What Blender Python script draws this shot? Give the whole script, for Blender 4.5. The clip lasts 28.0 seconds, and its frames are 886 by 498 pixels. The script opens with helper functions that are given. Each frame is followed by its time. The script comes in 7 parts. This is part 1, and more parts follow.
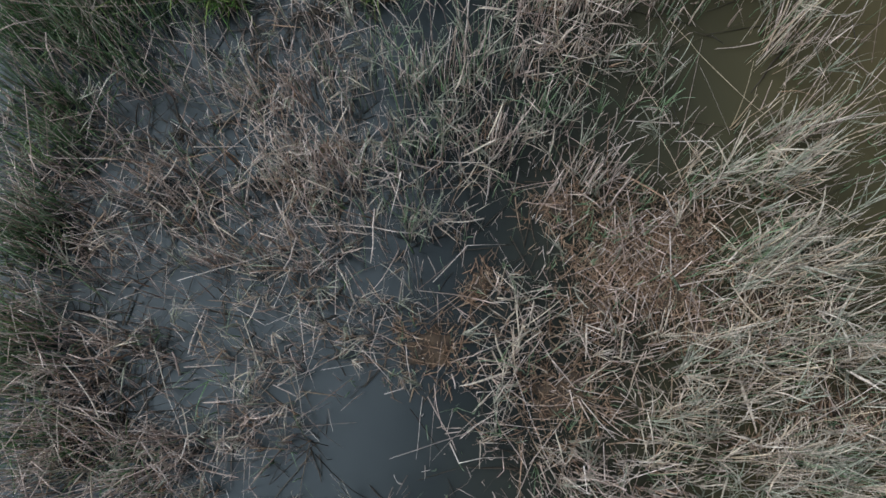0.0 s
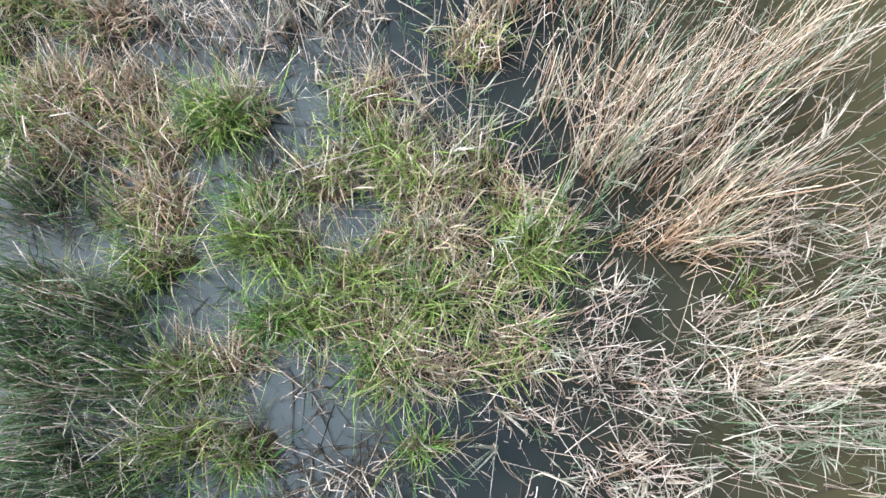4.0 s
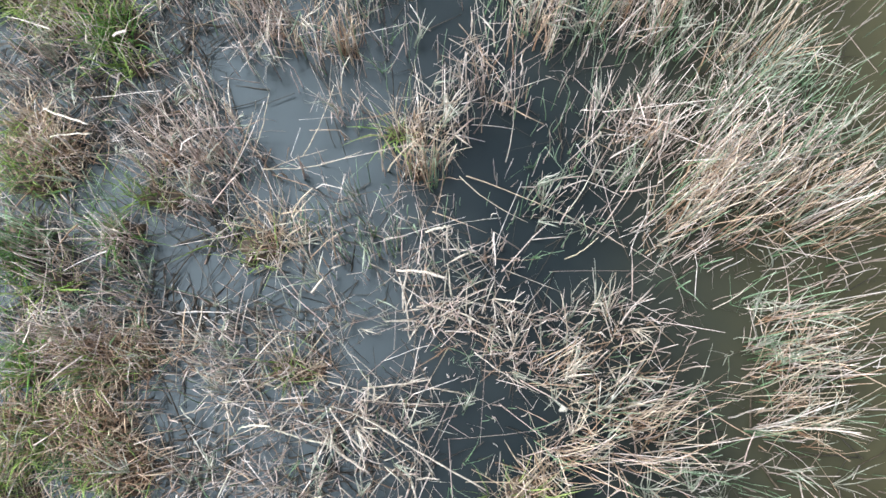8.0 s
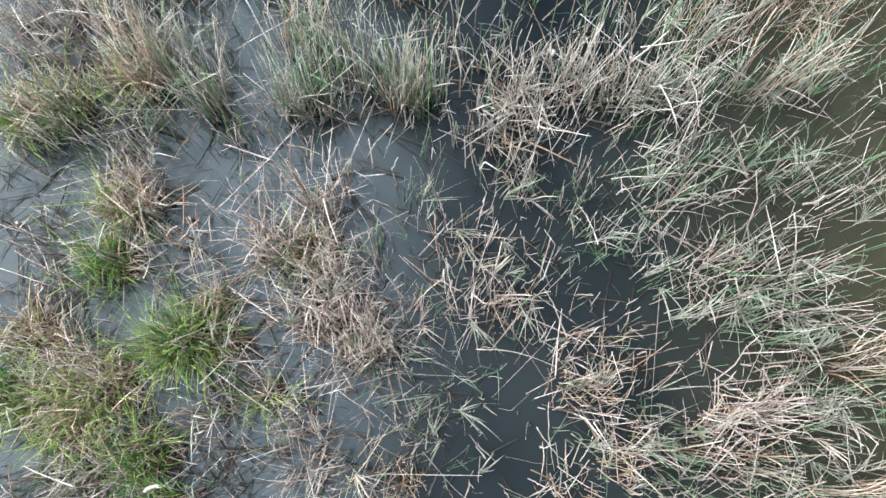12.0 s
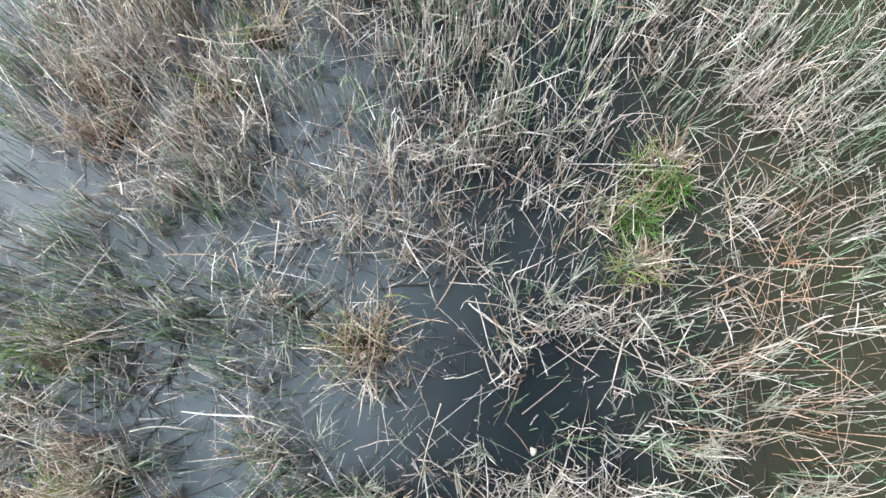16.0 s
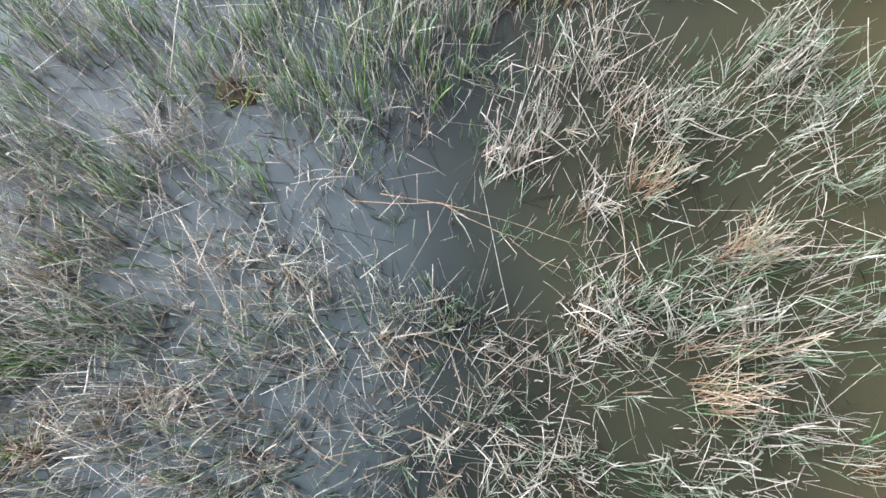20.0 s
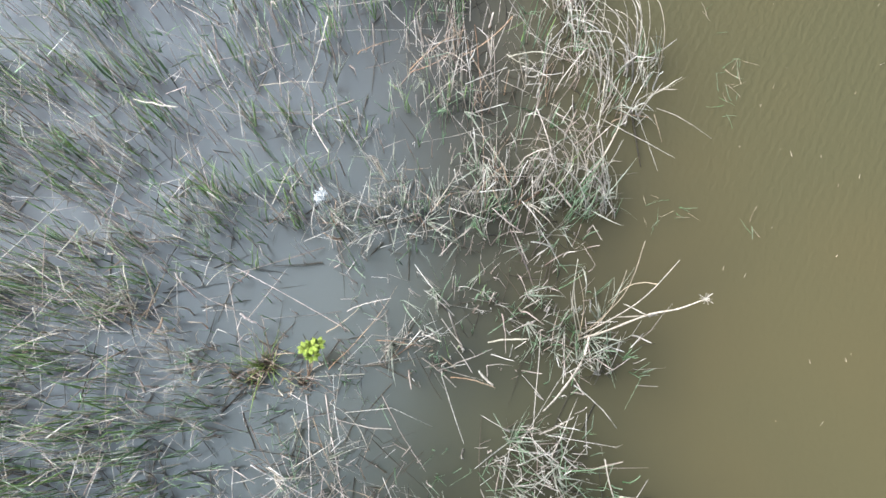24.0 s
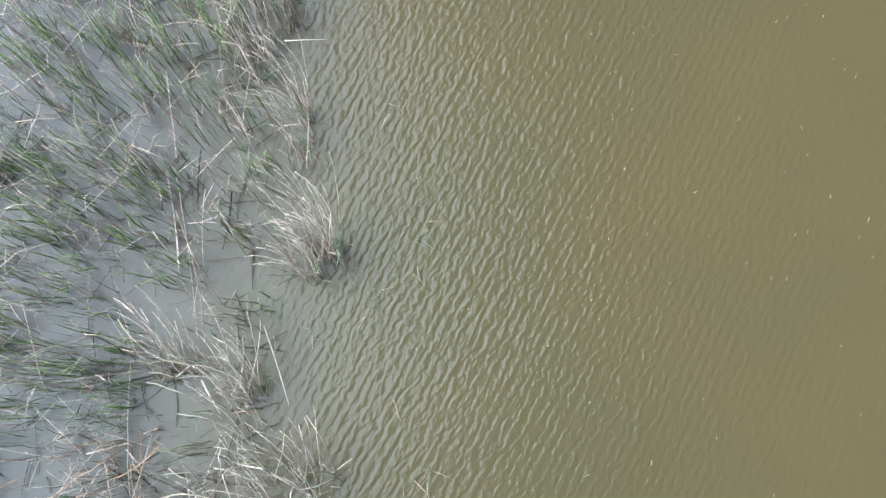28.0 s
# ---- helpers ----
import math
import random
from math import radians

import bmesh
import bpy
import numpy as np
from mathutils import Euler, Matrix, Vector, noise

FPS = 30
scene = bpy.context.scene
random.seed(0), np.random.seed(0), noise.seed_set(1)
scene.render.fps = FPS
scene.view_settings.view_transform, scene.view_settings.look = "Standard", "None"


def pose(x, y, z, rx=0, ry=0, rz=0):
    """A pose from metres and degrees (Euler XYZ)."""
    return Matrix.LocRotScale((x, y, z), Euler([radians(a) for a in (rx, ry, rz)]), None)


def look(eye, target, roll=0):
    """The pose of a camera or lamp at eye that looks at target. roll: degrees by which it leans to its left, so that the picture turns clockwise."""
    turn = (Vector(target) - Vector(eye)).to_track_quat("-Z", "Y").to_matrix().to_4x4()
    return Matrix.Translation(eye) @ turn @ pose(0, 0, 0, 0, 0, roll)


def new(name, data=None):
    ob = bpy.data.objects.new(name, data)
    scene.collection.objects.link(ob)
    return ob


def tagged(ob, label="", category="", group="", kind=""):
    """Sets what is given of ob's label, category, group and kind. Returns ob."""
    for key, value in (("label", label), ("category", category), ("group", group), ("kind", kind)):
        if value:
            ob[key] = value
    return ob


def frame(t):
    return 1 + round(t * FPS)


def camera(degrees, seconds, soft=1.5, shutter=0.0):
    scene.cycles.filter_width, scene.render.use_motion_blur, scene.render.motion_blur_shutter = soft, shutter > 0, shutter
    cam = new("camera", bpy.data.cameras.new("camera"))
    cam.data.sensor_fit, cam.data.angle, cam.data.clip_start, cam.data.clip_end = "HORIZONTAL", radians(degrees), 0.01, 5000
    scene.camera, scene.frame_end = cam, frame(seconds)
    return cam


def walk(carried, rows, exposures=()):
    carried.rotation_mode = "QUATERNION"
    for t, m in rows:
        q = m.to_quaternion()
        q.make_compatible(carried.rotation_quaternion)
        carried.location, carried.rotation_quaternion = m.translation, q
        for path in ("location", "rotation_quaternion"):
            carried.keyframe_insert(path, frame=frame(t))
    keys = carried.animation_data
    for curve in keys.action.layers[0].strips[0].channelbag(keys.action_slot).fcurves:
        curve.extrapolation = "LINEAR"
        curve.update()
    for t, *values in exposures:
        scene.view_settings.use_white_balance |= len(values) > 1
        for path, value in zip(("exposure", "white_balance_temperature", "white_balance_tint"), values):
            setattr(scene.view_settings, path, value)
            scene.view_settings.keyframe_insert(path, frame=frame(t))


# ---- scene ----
import collections
cam = camera(57.0, 28.0, soft=1.55)
PATH = [
    (0, -0.000, -0.000, 3.045, 11.04, 0.48, 0.61),
    (1, -0.077, 0.480, 3.033, 11.14, 0.38, 0.41),
    (2, -0.156, 0.927, 3.014, 11.08, 0.03, -0.02),
    (3, -0.217, 1.355, 2.980, 11.00, -0.33, -0.23),
    (4, -0.258, 1.783, 2.973, 11.00, -0.33, -0.29),
    (5, -0.304, 2.209, 2.983, 11.04, -0.12, -0.22),
    (6, -0.352, 2.627, 3.002, 11.07, 0.02, 0.00),
    (7, -0.386, 3.055, 3.014, 11.08, 0.02, 0.04),
    (8, -0.416, 3.477, 3.014, 10.92, 0.02, 0.03),
    (9, -0.473, 3.896, 2.974, 10.76, -0.02, 0.00),
    (10, -0.544, 4.288, 2.948, 10.90, -0.10, -0.10),
    (11, -0.602, 4.688, 2.965, 11.07, -0.00, -0.10),
    (12, -0.654, 5.089, 2.994, 11.09, -0.03, -0.04),
    (13, -0.691, 5.477, 2.998, 11.04, -0.01, 0.06),
    (14, -0.703, 5.851, 2.991, 10.93, 0.15, 0.12),
    (15, -0.652, 6.231, 2.986, 10.87, 0.21, 0.06),
    (16, -0.539, 6.621, 3.001, 10.89, 0.10, -0.01),
    (17, -0.381, 7.019, 3.013, 10.93, -0.07, 0.03),
    (18, -0.183, 7.420, 3.001, 10.96, -0.08, 0.05),
    (19, 0.024, 7.806, 3.002, 10.97, -0.02, -0.04),
    (20, 0.246, 8.203, 3.010, 10.95, -0.08, -0.21),
    (21, 0.492, 8.584, 3.017, 10.99, -0.06, -0.02),
    (22, 0.733, 8.964, 3.019, 11.08, -0.03, -0.03),
    (23, 0.977, 9.336, 3.010, 11.06, -0.05, -0.04),
    (24, 1.243, 9.702, 2.994, 11.01, 0.02, -0.06),
    (25, 1.541, 10.082, 2.995, 10.99, 0.19, 0.01),
    (26, 1.842, 10.478, 3.013, 11.00, 0.14, 0.08),
    (27, 2.140, 10.873, 3.005, 10.99, -0.07, 0.06),
    (28, 2.435, 11.247, 2.980, 11.00, -0.14, 0.07),
]
EXPOSURES = [(0, -0.66), (0.3, -0.05), (0.6, 0.41), (1.0, 0.69), (2.0, 0.79), (3.2, 0.85), (6.0, 0.73), (8.0, 0.71), (12.0, 0.71), (17.0, 0.82), (20.0, 0.7), (24.0, 0.8), (28.0, 0.69)]
walk(cam, [(t, pose(x, y, z, rx, ry, rz)) for t, x, y, z, rx, ry, rz in PATH], EXPOSURES)

# ---- daylight: thin bright haze, the sun low behind it on the -x side ----
SUN_HEIGHT, SUN_WAY = radians(47), radians(168)
to_sun = Vector((math.cos(SUN_HEIGHT) * math.cos(SUN_WAY), math.cos(SUN_HEIGHT) * math.sin(SUN_WAY), math.sin(SUN_HEIGHT)))
world = bpy.data.worlds.new("hazy_sky")
scene.world = world
world.use_nodes = True
wn = world.node_tree
wn.nodes.clear()
sky = wn.nodes.new("ShaderNodeTexSky")
sky.sky_type, sky.sun_disc = "NISHITA", False
sky.sun_elevation, sky.sun_rotation = SUN_HEIGHT, math.pi / 2 - SUN_WAY
sky.air_density, sky.dust_density, sky.ozone_density = 1.1, 4.0, 2.5
back = wn.nodes.new("ShaderNodeBackground")
back.inputs["Strength"].default_value = 0.10
outw = wn.nodes.new("ShaderNodeOutputWorld")
wn.links.new(sky.outputs["Color"], back.inputs["Color"])
wn.links.new(back.outputs["Background"], outw.inputs["Surface"])
sun = new("sun", bpy.data.lights.new("sun", "SUN"))
sun.data.energy, sun.data.angle, sun.data.color = 7.6, radians(80), (0.80, 0.90, 1.0)
sun.matrix_world = look(to_sun * 50, (0, 0, 0))


# ---- materials ----
def material(name):
    m = bpy.data.materials.new(name)
    m.use_nodes = True
    return m, m.node_tree.nodes, m.node_tree.links, m.node_tree.nodes["Principled BSDF"]


def plant(name, colours, tip, rough=0.75, tipmix=0.5, through_light=0.0):
    """Stems or blades: every strand takes its own colour of the row, mottled along its length and paler to the tip."""
    m, n, l, b = material(name)
    geo, ob = n.new("ShaderNodeNewGeometry"), n.new("ShaderNodeObjectInfo")
    add = n.new("ShaderNodeMath"); add.operation = "ADD"
    l.new(geo.outputs["Random Per Island"], add.inputs[0]); l.new(ob.outputs["Random"], add.inputs[1])
    fr = n.new("ShaderNodeMath"); fr.operation = "FRACT"; l.new(add.outputs[0], fr.inputs[0])
    ramp = n.new("ShaderNodeValToRGB"); l.new(fr.outputs[0], ramp.inputs[0])
    el = ramp.color_ramp.elements
    while len(el) < len(colours): el.new(0.5)
    for i, c in enumerate(colours):
        el[i].position, el[i].color = i / (len(colours) - 1), (*c, 1)
    tc = n.new("ShaderNodeTexCoord")
    mot = n.new("ShaderNodeTexNoise"); mot.inputs["Scale"].default_value = 130; mot.inputs["Detail"].default_value = 3
    l.new(tc.outputs["Object"], mot.inputs["Vector"])
    mr = n.new("ShaderNodeMapRange"); mr.inputs[1].default_value, mr.inputs[2].default_value = 0.3, 0.72
    mr.inputs[3].default_value, mr.inputs[4].default_value = 0.4, 1.36
    l.new(mot.outputs[0], mr.inputs[0])
    mul = n.new("ShaderNodeVectorMath"); mul.operation = "SCALE"
    at = n.new("ShaderNodeAttribute"); at.attribute_name = "along"
    tm = n.new("ShaderNodeMath"); tm.operation = "MULTIPLY"; tm.inputs[1].default_value = tipmix
    l.new(at.outputs["Fac"], tm.inputs[0])
    mix = n.new("ShaderNodeMix"); mix.data_type = "RGBA"
    l.new(tm.outputs[0], mix.inputs[0]); l.new(ramp.outputs[0], mix.inputs[6]); mix.inputs[7].default_value = (*tip, 1)
    l.new(mix.outputs[2], mul.inputs[0]); l.new(mr.outputs[0], mul.inputs["Scale"])
    l.new(mul.outputs[0], b.inputs["Base Color"])
    b.inputs["Roughness"].default_value = rough
    b.inputs["Specular IOR Level"].default_value = 0.15
    # thin plant matter lets part of the light through
    tr = n.new("ShaderNodeBsdfTranslucent"); l.new(mul.outputs[0], tr.inputs["Color"])
    ms = n.new("ShaderNodeMixShader"); ms.inputs[0].default_value = through_light
    l.new(b.outputs[0], ms.inputs[1]); l.new(tr.outputs[0], ms.inputs[2])
    l.new(ms.outputs[0], n["Material Output"].inputs["Surface"])
    return m


MATS = {
    "grey": plant("dead_grey_stem", [(.52, .40, .335), (.76, .63, .55), (.18, .12, .09), (.59, .43, .365), (.80, .71, .64), (.31, .22, .175), (.56, .43, .35)], (.74, .635, .565), tipmix=0.3),
    "ash": plant("ashen_stem", [(.48, .41, .345), (.71, .63, .555), (.17, .13, .10), (.55, .455, .38), (.77, .71, .64), (.29, .23, .18), (.52, .445, .37)], (.70, .64, .57), tipmix=0.3),
    "tan": plant("dry_tan_stem", [(.60, .45, .31), (.46, .32, .20), (.70, .57, .42), (.34, .235, .15), (.62, .50, .36), (.54, .44, .28)], (.74, .62, .49)),
    "straw": plant("orange_straw", [(.44, .23, .12), (.52, .31, .18), (.30, .14, .08), (.52, .34, .21)], (.62, .48, .36), tipmix=0.75),
    "green": plant("rush_green", [(.11, .24, .10), (.20, .34, .16), (.07, .16, .07), (.27, .38, .23), (.13, .29, .10), (.36, .43, .31)], (.52, .56, .43), tipmix=0.45, through_light=0.22),
    "grass": plant("grass_green", [(.16, .30, .045), (.28, .45, .09), (.09, .18, .035), (.41, .52, .16), (.21, .37, .065)], (.58, .60, .25), tipmix=0.35, through_light=0.22),
    "bright": plant("fresh_green", [(.08, .25, .04), (.14, .34, .06), (.055, .17, .03), (.21, .39, .10)], (.32, .46, .16), tipmix=0.4, through_light=0.22),
    "bleach": plant("bleached_leaf", [(.57, .48, .39), (.45, .36, .28), (.66, .58, .49), (.37, .29, .215), (.58, .52, .40), (.50, .42, .34)], (.64, .56, .47), tipmix=0.3),
    "brown": plant("brown_litter", [(.30, .18, .115), (.40, .26, .175), (.20, .12, .075), (.46, .33, .23), (.33, .25, .17)], (.42, .31, .22), tipmix=0.3),
    "white": plant("white_fluff", [(.75, .75, .74), (.82, .82, .80)], (.85, .85, .83), tipmix=0.2),
    "sodden": plant("sodden_stem", [(.05, .04, .03), (.09, .07, .05), (.035, .03, .025), (.12, .09, .06)], (.10, .08, .06), rough=0.4, tipmix=0.2),
    "sedge": plant("dark_sedge", [(.06, .17, .055), (.11, .24, .085), (.04, .10, .04), (.17, .26, .12)], (.28, .33, .18), tipmix=0.4, through_light=0.22),
    "young": plant("young_rush", [(.22, .40, .10), (.30, .46, .15), (.14, .28, .08), (.36, .44, .22), (.19, .34, .10)], (.44, .50, .27), tipmix=0.3, through_light=0.22),
    "sage": plant("sage_reed_leaf", [(.30, .34, .24), (.43, .44, .34), (.20, .27, .17), (.54, .50, .41), (.35, .38, .28), (.60, .54, .46)], (.64, .59, .51), tipmix=0.4, through_light=0.2),
    "weed": plant("yellow_green_leaf", [(.20, .26, .04), (.26, .30, .06), (.14, .20, .035)], (.28, .32, .08), tipmix=0.5),
}


def peat_material():
    m, n, l, b = material("wet_peat")
    tc = n.new("ShaderNodeTexCoord")
    no = n.new("ShaderNodeTexNoise"); no.inputs["Scale"].default_value = 30; no.inputs["Detail"].default_value = 8
    l.new(tc.outputs["Object"], no.inputs["Vector"])
    r = n.new("ShaderNodeValToRGB"); l.new(no.outputs[0], r.inputs[0])
    r.color_ramp.elements[0].position, r.color_ramp.elements[0].color = 0.35, (.022, .015, .010, 1)
    r.color_ramp.elements[1].position, r.color_ramp.elements[1].color = 0.7, (.10, .064, .036, 1)
    l.new(r.outputs[0], b.inputs["Base Color"])
    bu = n.new("ShaderNodeBump"); bu.inputs["Distance"].default_value = 0.012; l.new(no.outputs[0], bu.inputs["Height"])
    l.new(bu.outputs[0], b.inputs["Normal"]); b.inputs["Roughness"].default_value = 0.8
    return m


PEAT = peat_material()


def water_material():
    """Turbid water: silty ochre in the open lake, darker among the reeds, sky glare painted into the northern shallows,
    a rippled glossy face.
    """
    m, n, l, b = material("turbid_water")
    tc = n.new("ShaderNodeTexCoord")
    sep = n.new("ShaderNodeSeparateXYZ"); l.new(tc.outputs["Object"], sep.inputs[0])
    big = n.new("ShaderNodeTexNoise"); big.inputs["Scale"].default_value = 1.3; big.inputs["Detail"].default_value = 4
    l.new(tc.outputs["Object"], big.inputs["Vector"])
    edge = n.new("ShaderNodeMath"); edge.operation = "MULTIPLY_ADD"
    l.new(big.outputs[0], edge.inputs[0]); edge.inputs[1].default_value = 0.7; 
    # the silty lake water reaches further in along the southern shore
    south = n.new("ShaderNodeFloatCurve")
    yy = n.new("ShaderNodeMath"); yy.operation = "DIVIDE"; l.new(sep.outputs[1], yy.inputs[0]); yy.inputs[1].default_value = 14.0
    l.new(yy.outputs[0], south.inputs["Value"])
    cv = south.mapping.curves[0]
    cv.points[0].location, cv.points[1].location = (0.0, 0.72), (1.0, 0.5)
    for px, py in ((0.36, 0.66), (0.56, 0.12), (0.66, 0.10), (0.75, 0.22), (0.83, 0.45)):
        cv.points.new(px, py)
    south.mapping.update()
    shift = n.new("ShaderNodeMath"); shift.operation = "SUBTRACT"; l.new(south.outputs[0], shift.inputs[0]); shift.inputs[1].default_value = 0.5
    south = shift
    reach = n.new("ShaderNodeMath"); reach.operation = "ADD"; l.new(sep.outputs[0], reach.inputs[0]); l.new(south.outputs[0], reach.inputs[1])
    l.new(reach.outputs[0], edge.inputs[2])
    lake = n.new("ShaderNodeMapRange"); lake.interpolation_type = "SMOOTHSTEP"
    lake.inputs[1].default_value, lake.inputs[2].default_value = 0.95, 2.8
    l.new(edge.outputs[0], lake.inputs[0])
    ramp = n.new("ShaderNodeValToRGB"); l.new(big.outputs[0], ramp.inputs[0])
    ramp.color_ramp.elements[0].position, ramp.color_ramp.elements[0].color = 0.3, (.007, .0105, .0112, 1)
    ramp.color_ramp.elements[1].position, ramp.color_ramp.elements[1].color = 0.72, (.021, .026, .026, 1)
    # olive tint growing towards the lake
    tint = n.new("ShaderNodeMapRange"); tint.interpolation_type = "SMOOTHSTEP"
    tint.inputs[1].default_value, tint.inputs[2].default_value = 0.2, 1.3
    past = n.new("ShaderNodeMath"); past.operation = "MULTIPLY_ADD"
    l.new(big.outputs[0], past.inputs[0]); past.inputs[1].default_value = 0.7; l.new(sep.outputs[0], past.inputs[2])
    l.new(past.outputs[0], tint.inputs[0])
    olive = n.new("ShaderNodeMix"); olive.data_type = "RGBA"
    l.new(tint.outputs[0], olive.inputs[0]); l.new(ramp.outputs[0], olive.inputs[6]); olive.inputs[7].default_value = (.036, .0355, .021, 1)
    # sky glare on the northern shallows, painted in as a paler grey base colour
    glare = n.new("ShaderNodeMapRange"); glare.interpolation_type = "SMOOTHSTEP"
    glare.inputs[1].default_value, glare.inputs[2].default_value, glare.inputs[4].default_value = 8.0, 11.0, 0.9
    inland = n.new("ShaderNodeMath"); inland.operation = "SUBTRACT"
    l.new(sep.outputs[1], inland.inputs[0]); l.new(sep.outputs[0], inland.inputs[1]); l.new(inland.outputs[0], glare.inputs[0])
    glare_mix = n.new("ShaderNodeMix"); glare_mix.data_type = "RGBA"
    l.new(glare.outputs[0], glare_mix.inputs[0]); l.new(olive.outputs[2], glare_mix.inputs[6]); glare_mix.inputs[7].default_value = (.062, .060, .062, 1)
    mix = n.new("ShaderNodeMix"); mix.data_type = "RGBA"
    l.new(lake.outputs[0], mix.inputs[0]); l.new(glare_mix.outputs[2], mix.inputs[6]); 
    plume = n.new("ShaderNodeTexNoise"); plume.inputs["Scale"].default_value = 0.55; plume.inputs["Detail"].default_value = 3
    l.new(tc.outputs["Object"], plume.inputs["Vector"])
    ochre = n.new("ShaderNodeValToRGB"); l.new(plume.outputs[0], ochre.inputs[0])
    ochre.color_ramp.elements[0].position, ochre.color_ramp.elements[0].color = 0.36, (.071, .062, .030, 1)
    ochre.color_ramp.elements[1].position, ochre.color_ramp.elements[1].color = 0.66, (.086, .066, .030, 1)
    l.new(ochre.outputs[0], mix.inputs[7])
    l.new(mix.outputs[2], b.inputs["Base Color"])
    b.inputs["IOR"].default_value = 1.35
    b.inputs["Specular Tint"].default_value = (.84, .95, 1.0, 1)
    b.inputs["Roughness"].default_value = 0.19
    # wind ripples: fine crossing wavelets, strong in the open, weak in the shelter of the reeds
    mp = n.new("ShaderNodeMapping"); l.new(tc.outputs["Object"], mp.inputs["Vector"])
    mp.inputs["Rotation"].default_value[2] = radians(28)
    w1 = n.new("ShaderNodeTexWave"); w1.inputs["Scale"].default_value = 9.5; w1.inputs["Distortion"].default_value = 5.6
    w1.inputs["Detail"].default_value = 2.5; w1.inputs["Detail Scale"].default_value = 2.4; w1.wave_profile = "SIN"
    l.new(mp.outputs[0], w1.inputs["Vector"])
    st = n.new("ShaderNodeMapping"); l.new(mp.outputs[0], st.inputs["Vector"]); st.inputs["Scale"].default_value = (1.0, 0.45, 1.0)
    w2 = n.new("ShaderNodeTexNoise"); w2.inputs["Scale"].default_value = 42; w2.inputs["Detail"].default_value = 2
    l.new(st.outputs[0], w2.inputs["Vector"])
    sm = n.new("ShaderNodeMath"); sm.operation = "MULTIPLY_ADD"
    l.new(w1.outputs["Fac"], sm.inputs[0]); sm.inputs[1].default_value = 0.23; l.new(w2.outputs[0], sm.inputs[2])
    open_ = n.new("ShaderNodeMapRange"); open_.interpolation_type = "SMOOTHSTEP"
    open_.inputs[1].default_value, open_.inputs[2].default_value = 1.75, 2.5
    open_.inputs[3].default_value, open_.inputs[4].default_value = 0.10, 1.0
    l.new(edge.outputs[0], open_.inputs[0])
    # the northern reach is choppier than the sheltered south
    chop = n.new("ShaderNodeMapRange"); chop.inputs[1].default_value, chop.inputs[2].default_value = 9.8, 11.6
    chop.inputs[3].default_value, chop.inputs[4].default_value = 0.25, 1.0
    l.new(sep.outputs[1], chop.inputs[0])
    st2 = n.new("ShaderNodeMath"); st2.operation = "MULTIPLY"; l.new(open_.outputs[0], st2.inputs[0]); l.new(chop.outputs[0], st2.inputs[1])
    calm = n.new("ShaderNodeMapRange"); calm.interpolation_type = "SMOOTHSTEP"
    calm.inputs[1].default_value, calm.inputs[2].default_value = 2.9, 4.2
    calm.inputs[3].default_value, calm.inputs[4].default_value = 1.0, 0.3
    l.new(sep.outputs[0], calm.inputs[0])
    st3 = n.new("ShaderNodeMath"); st3.operation = "MULTIPLY"; l.new(st2.outputs[0], st3.inputs[0]); l.new(calm.outputs[0], st3.inputs[1])
    bu = n.new("ShaderNodeBump"); bu.inputs["Distance"].default_value = 0.0036
    l.new(st3.outputs[0], bu.inputs["Strength"]); l.new(sm.outputs[0], bu.inputs["Height"])
    l.new(bu.outputs[0], b.inputs["Normal"])
    return m


# ---- the water sheet, to the horizon ----
def sheet(name, size, z, mat):
    bm = bmesh.new()
    bmesh.ops.create_grid(bm, x_segments=8, y_segments=8, size=size)
    me = bpy.data.meshes.new(name); bm.to_mesh(me); bm.free()
    me.materials.append(mat)
    ob = new(name, me); ob.location.z = z
    return ob


tagged(sheet("water", 600, 0.0, water_material()), "murky olive-brown marsh water with wind ripples", "water", kind="structure")


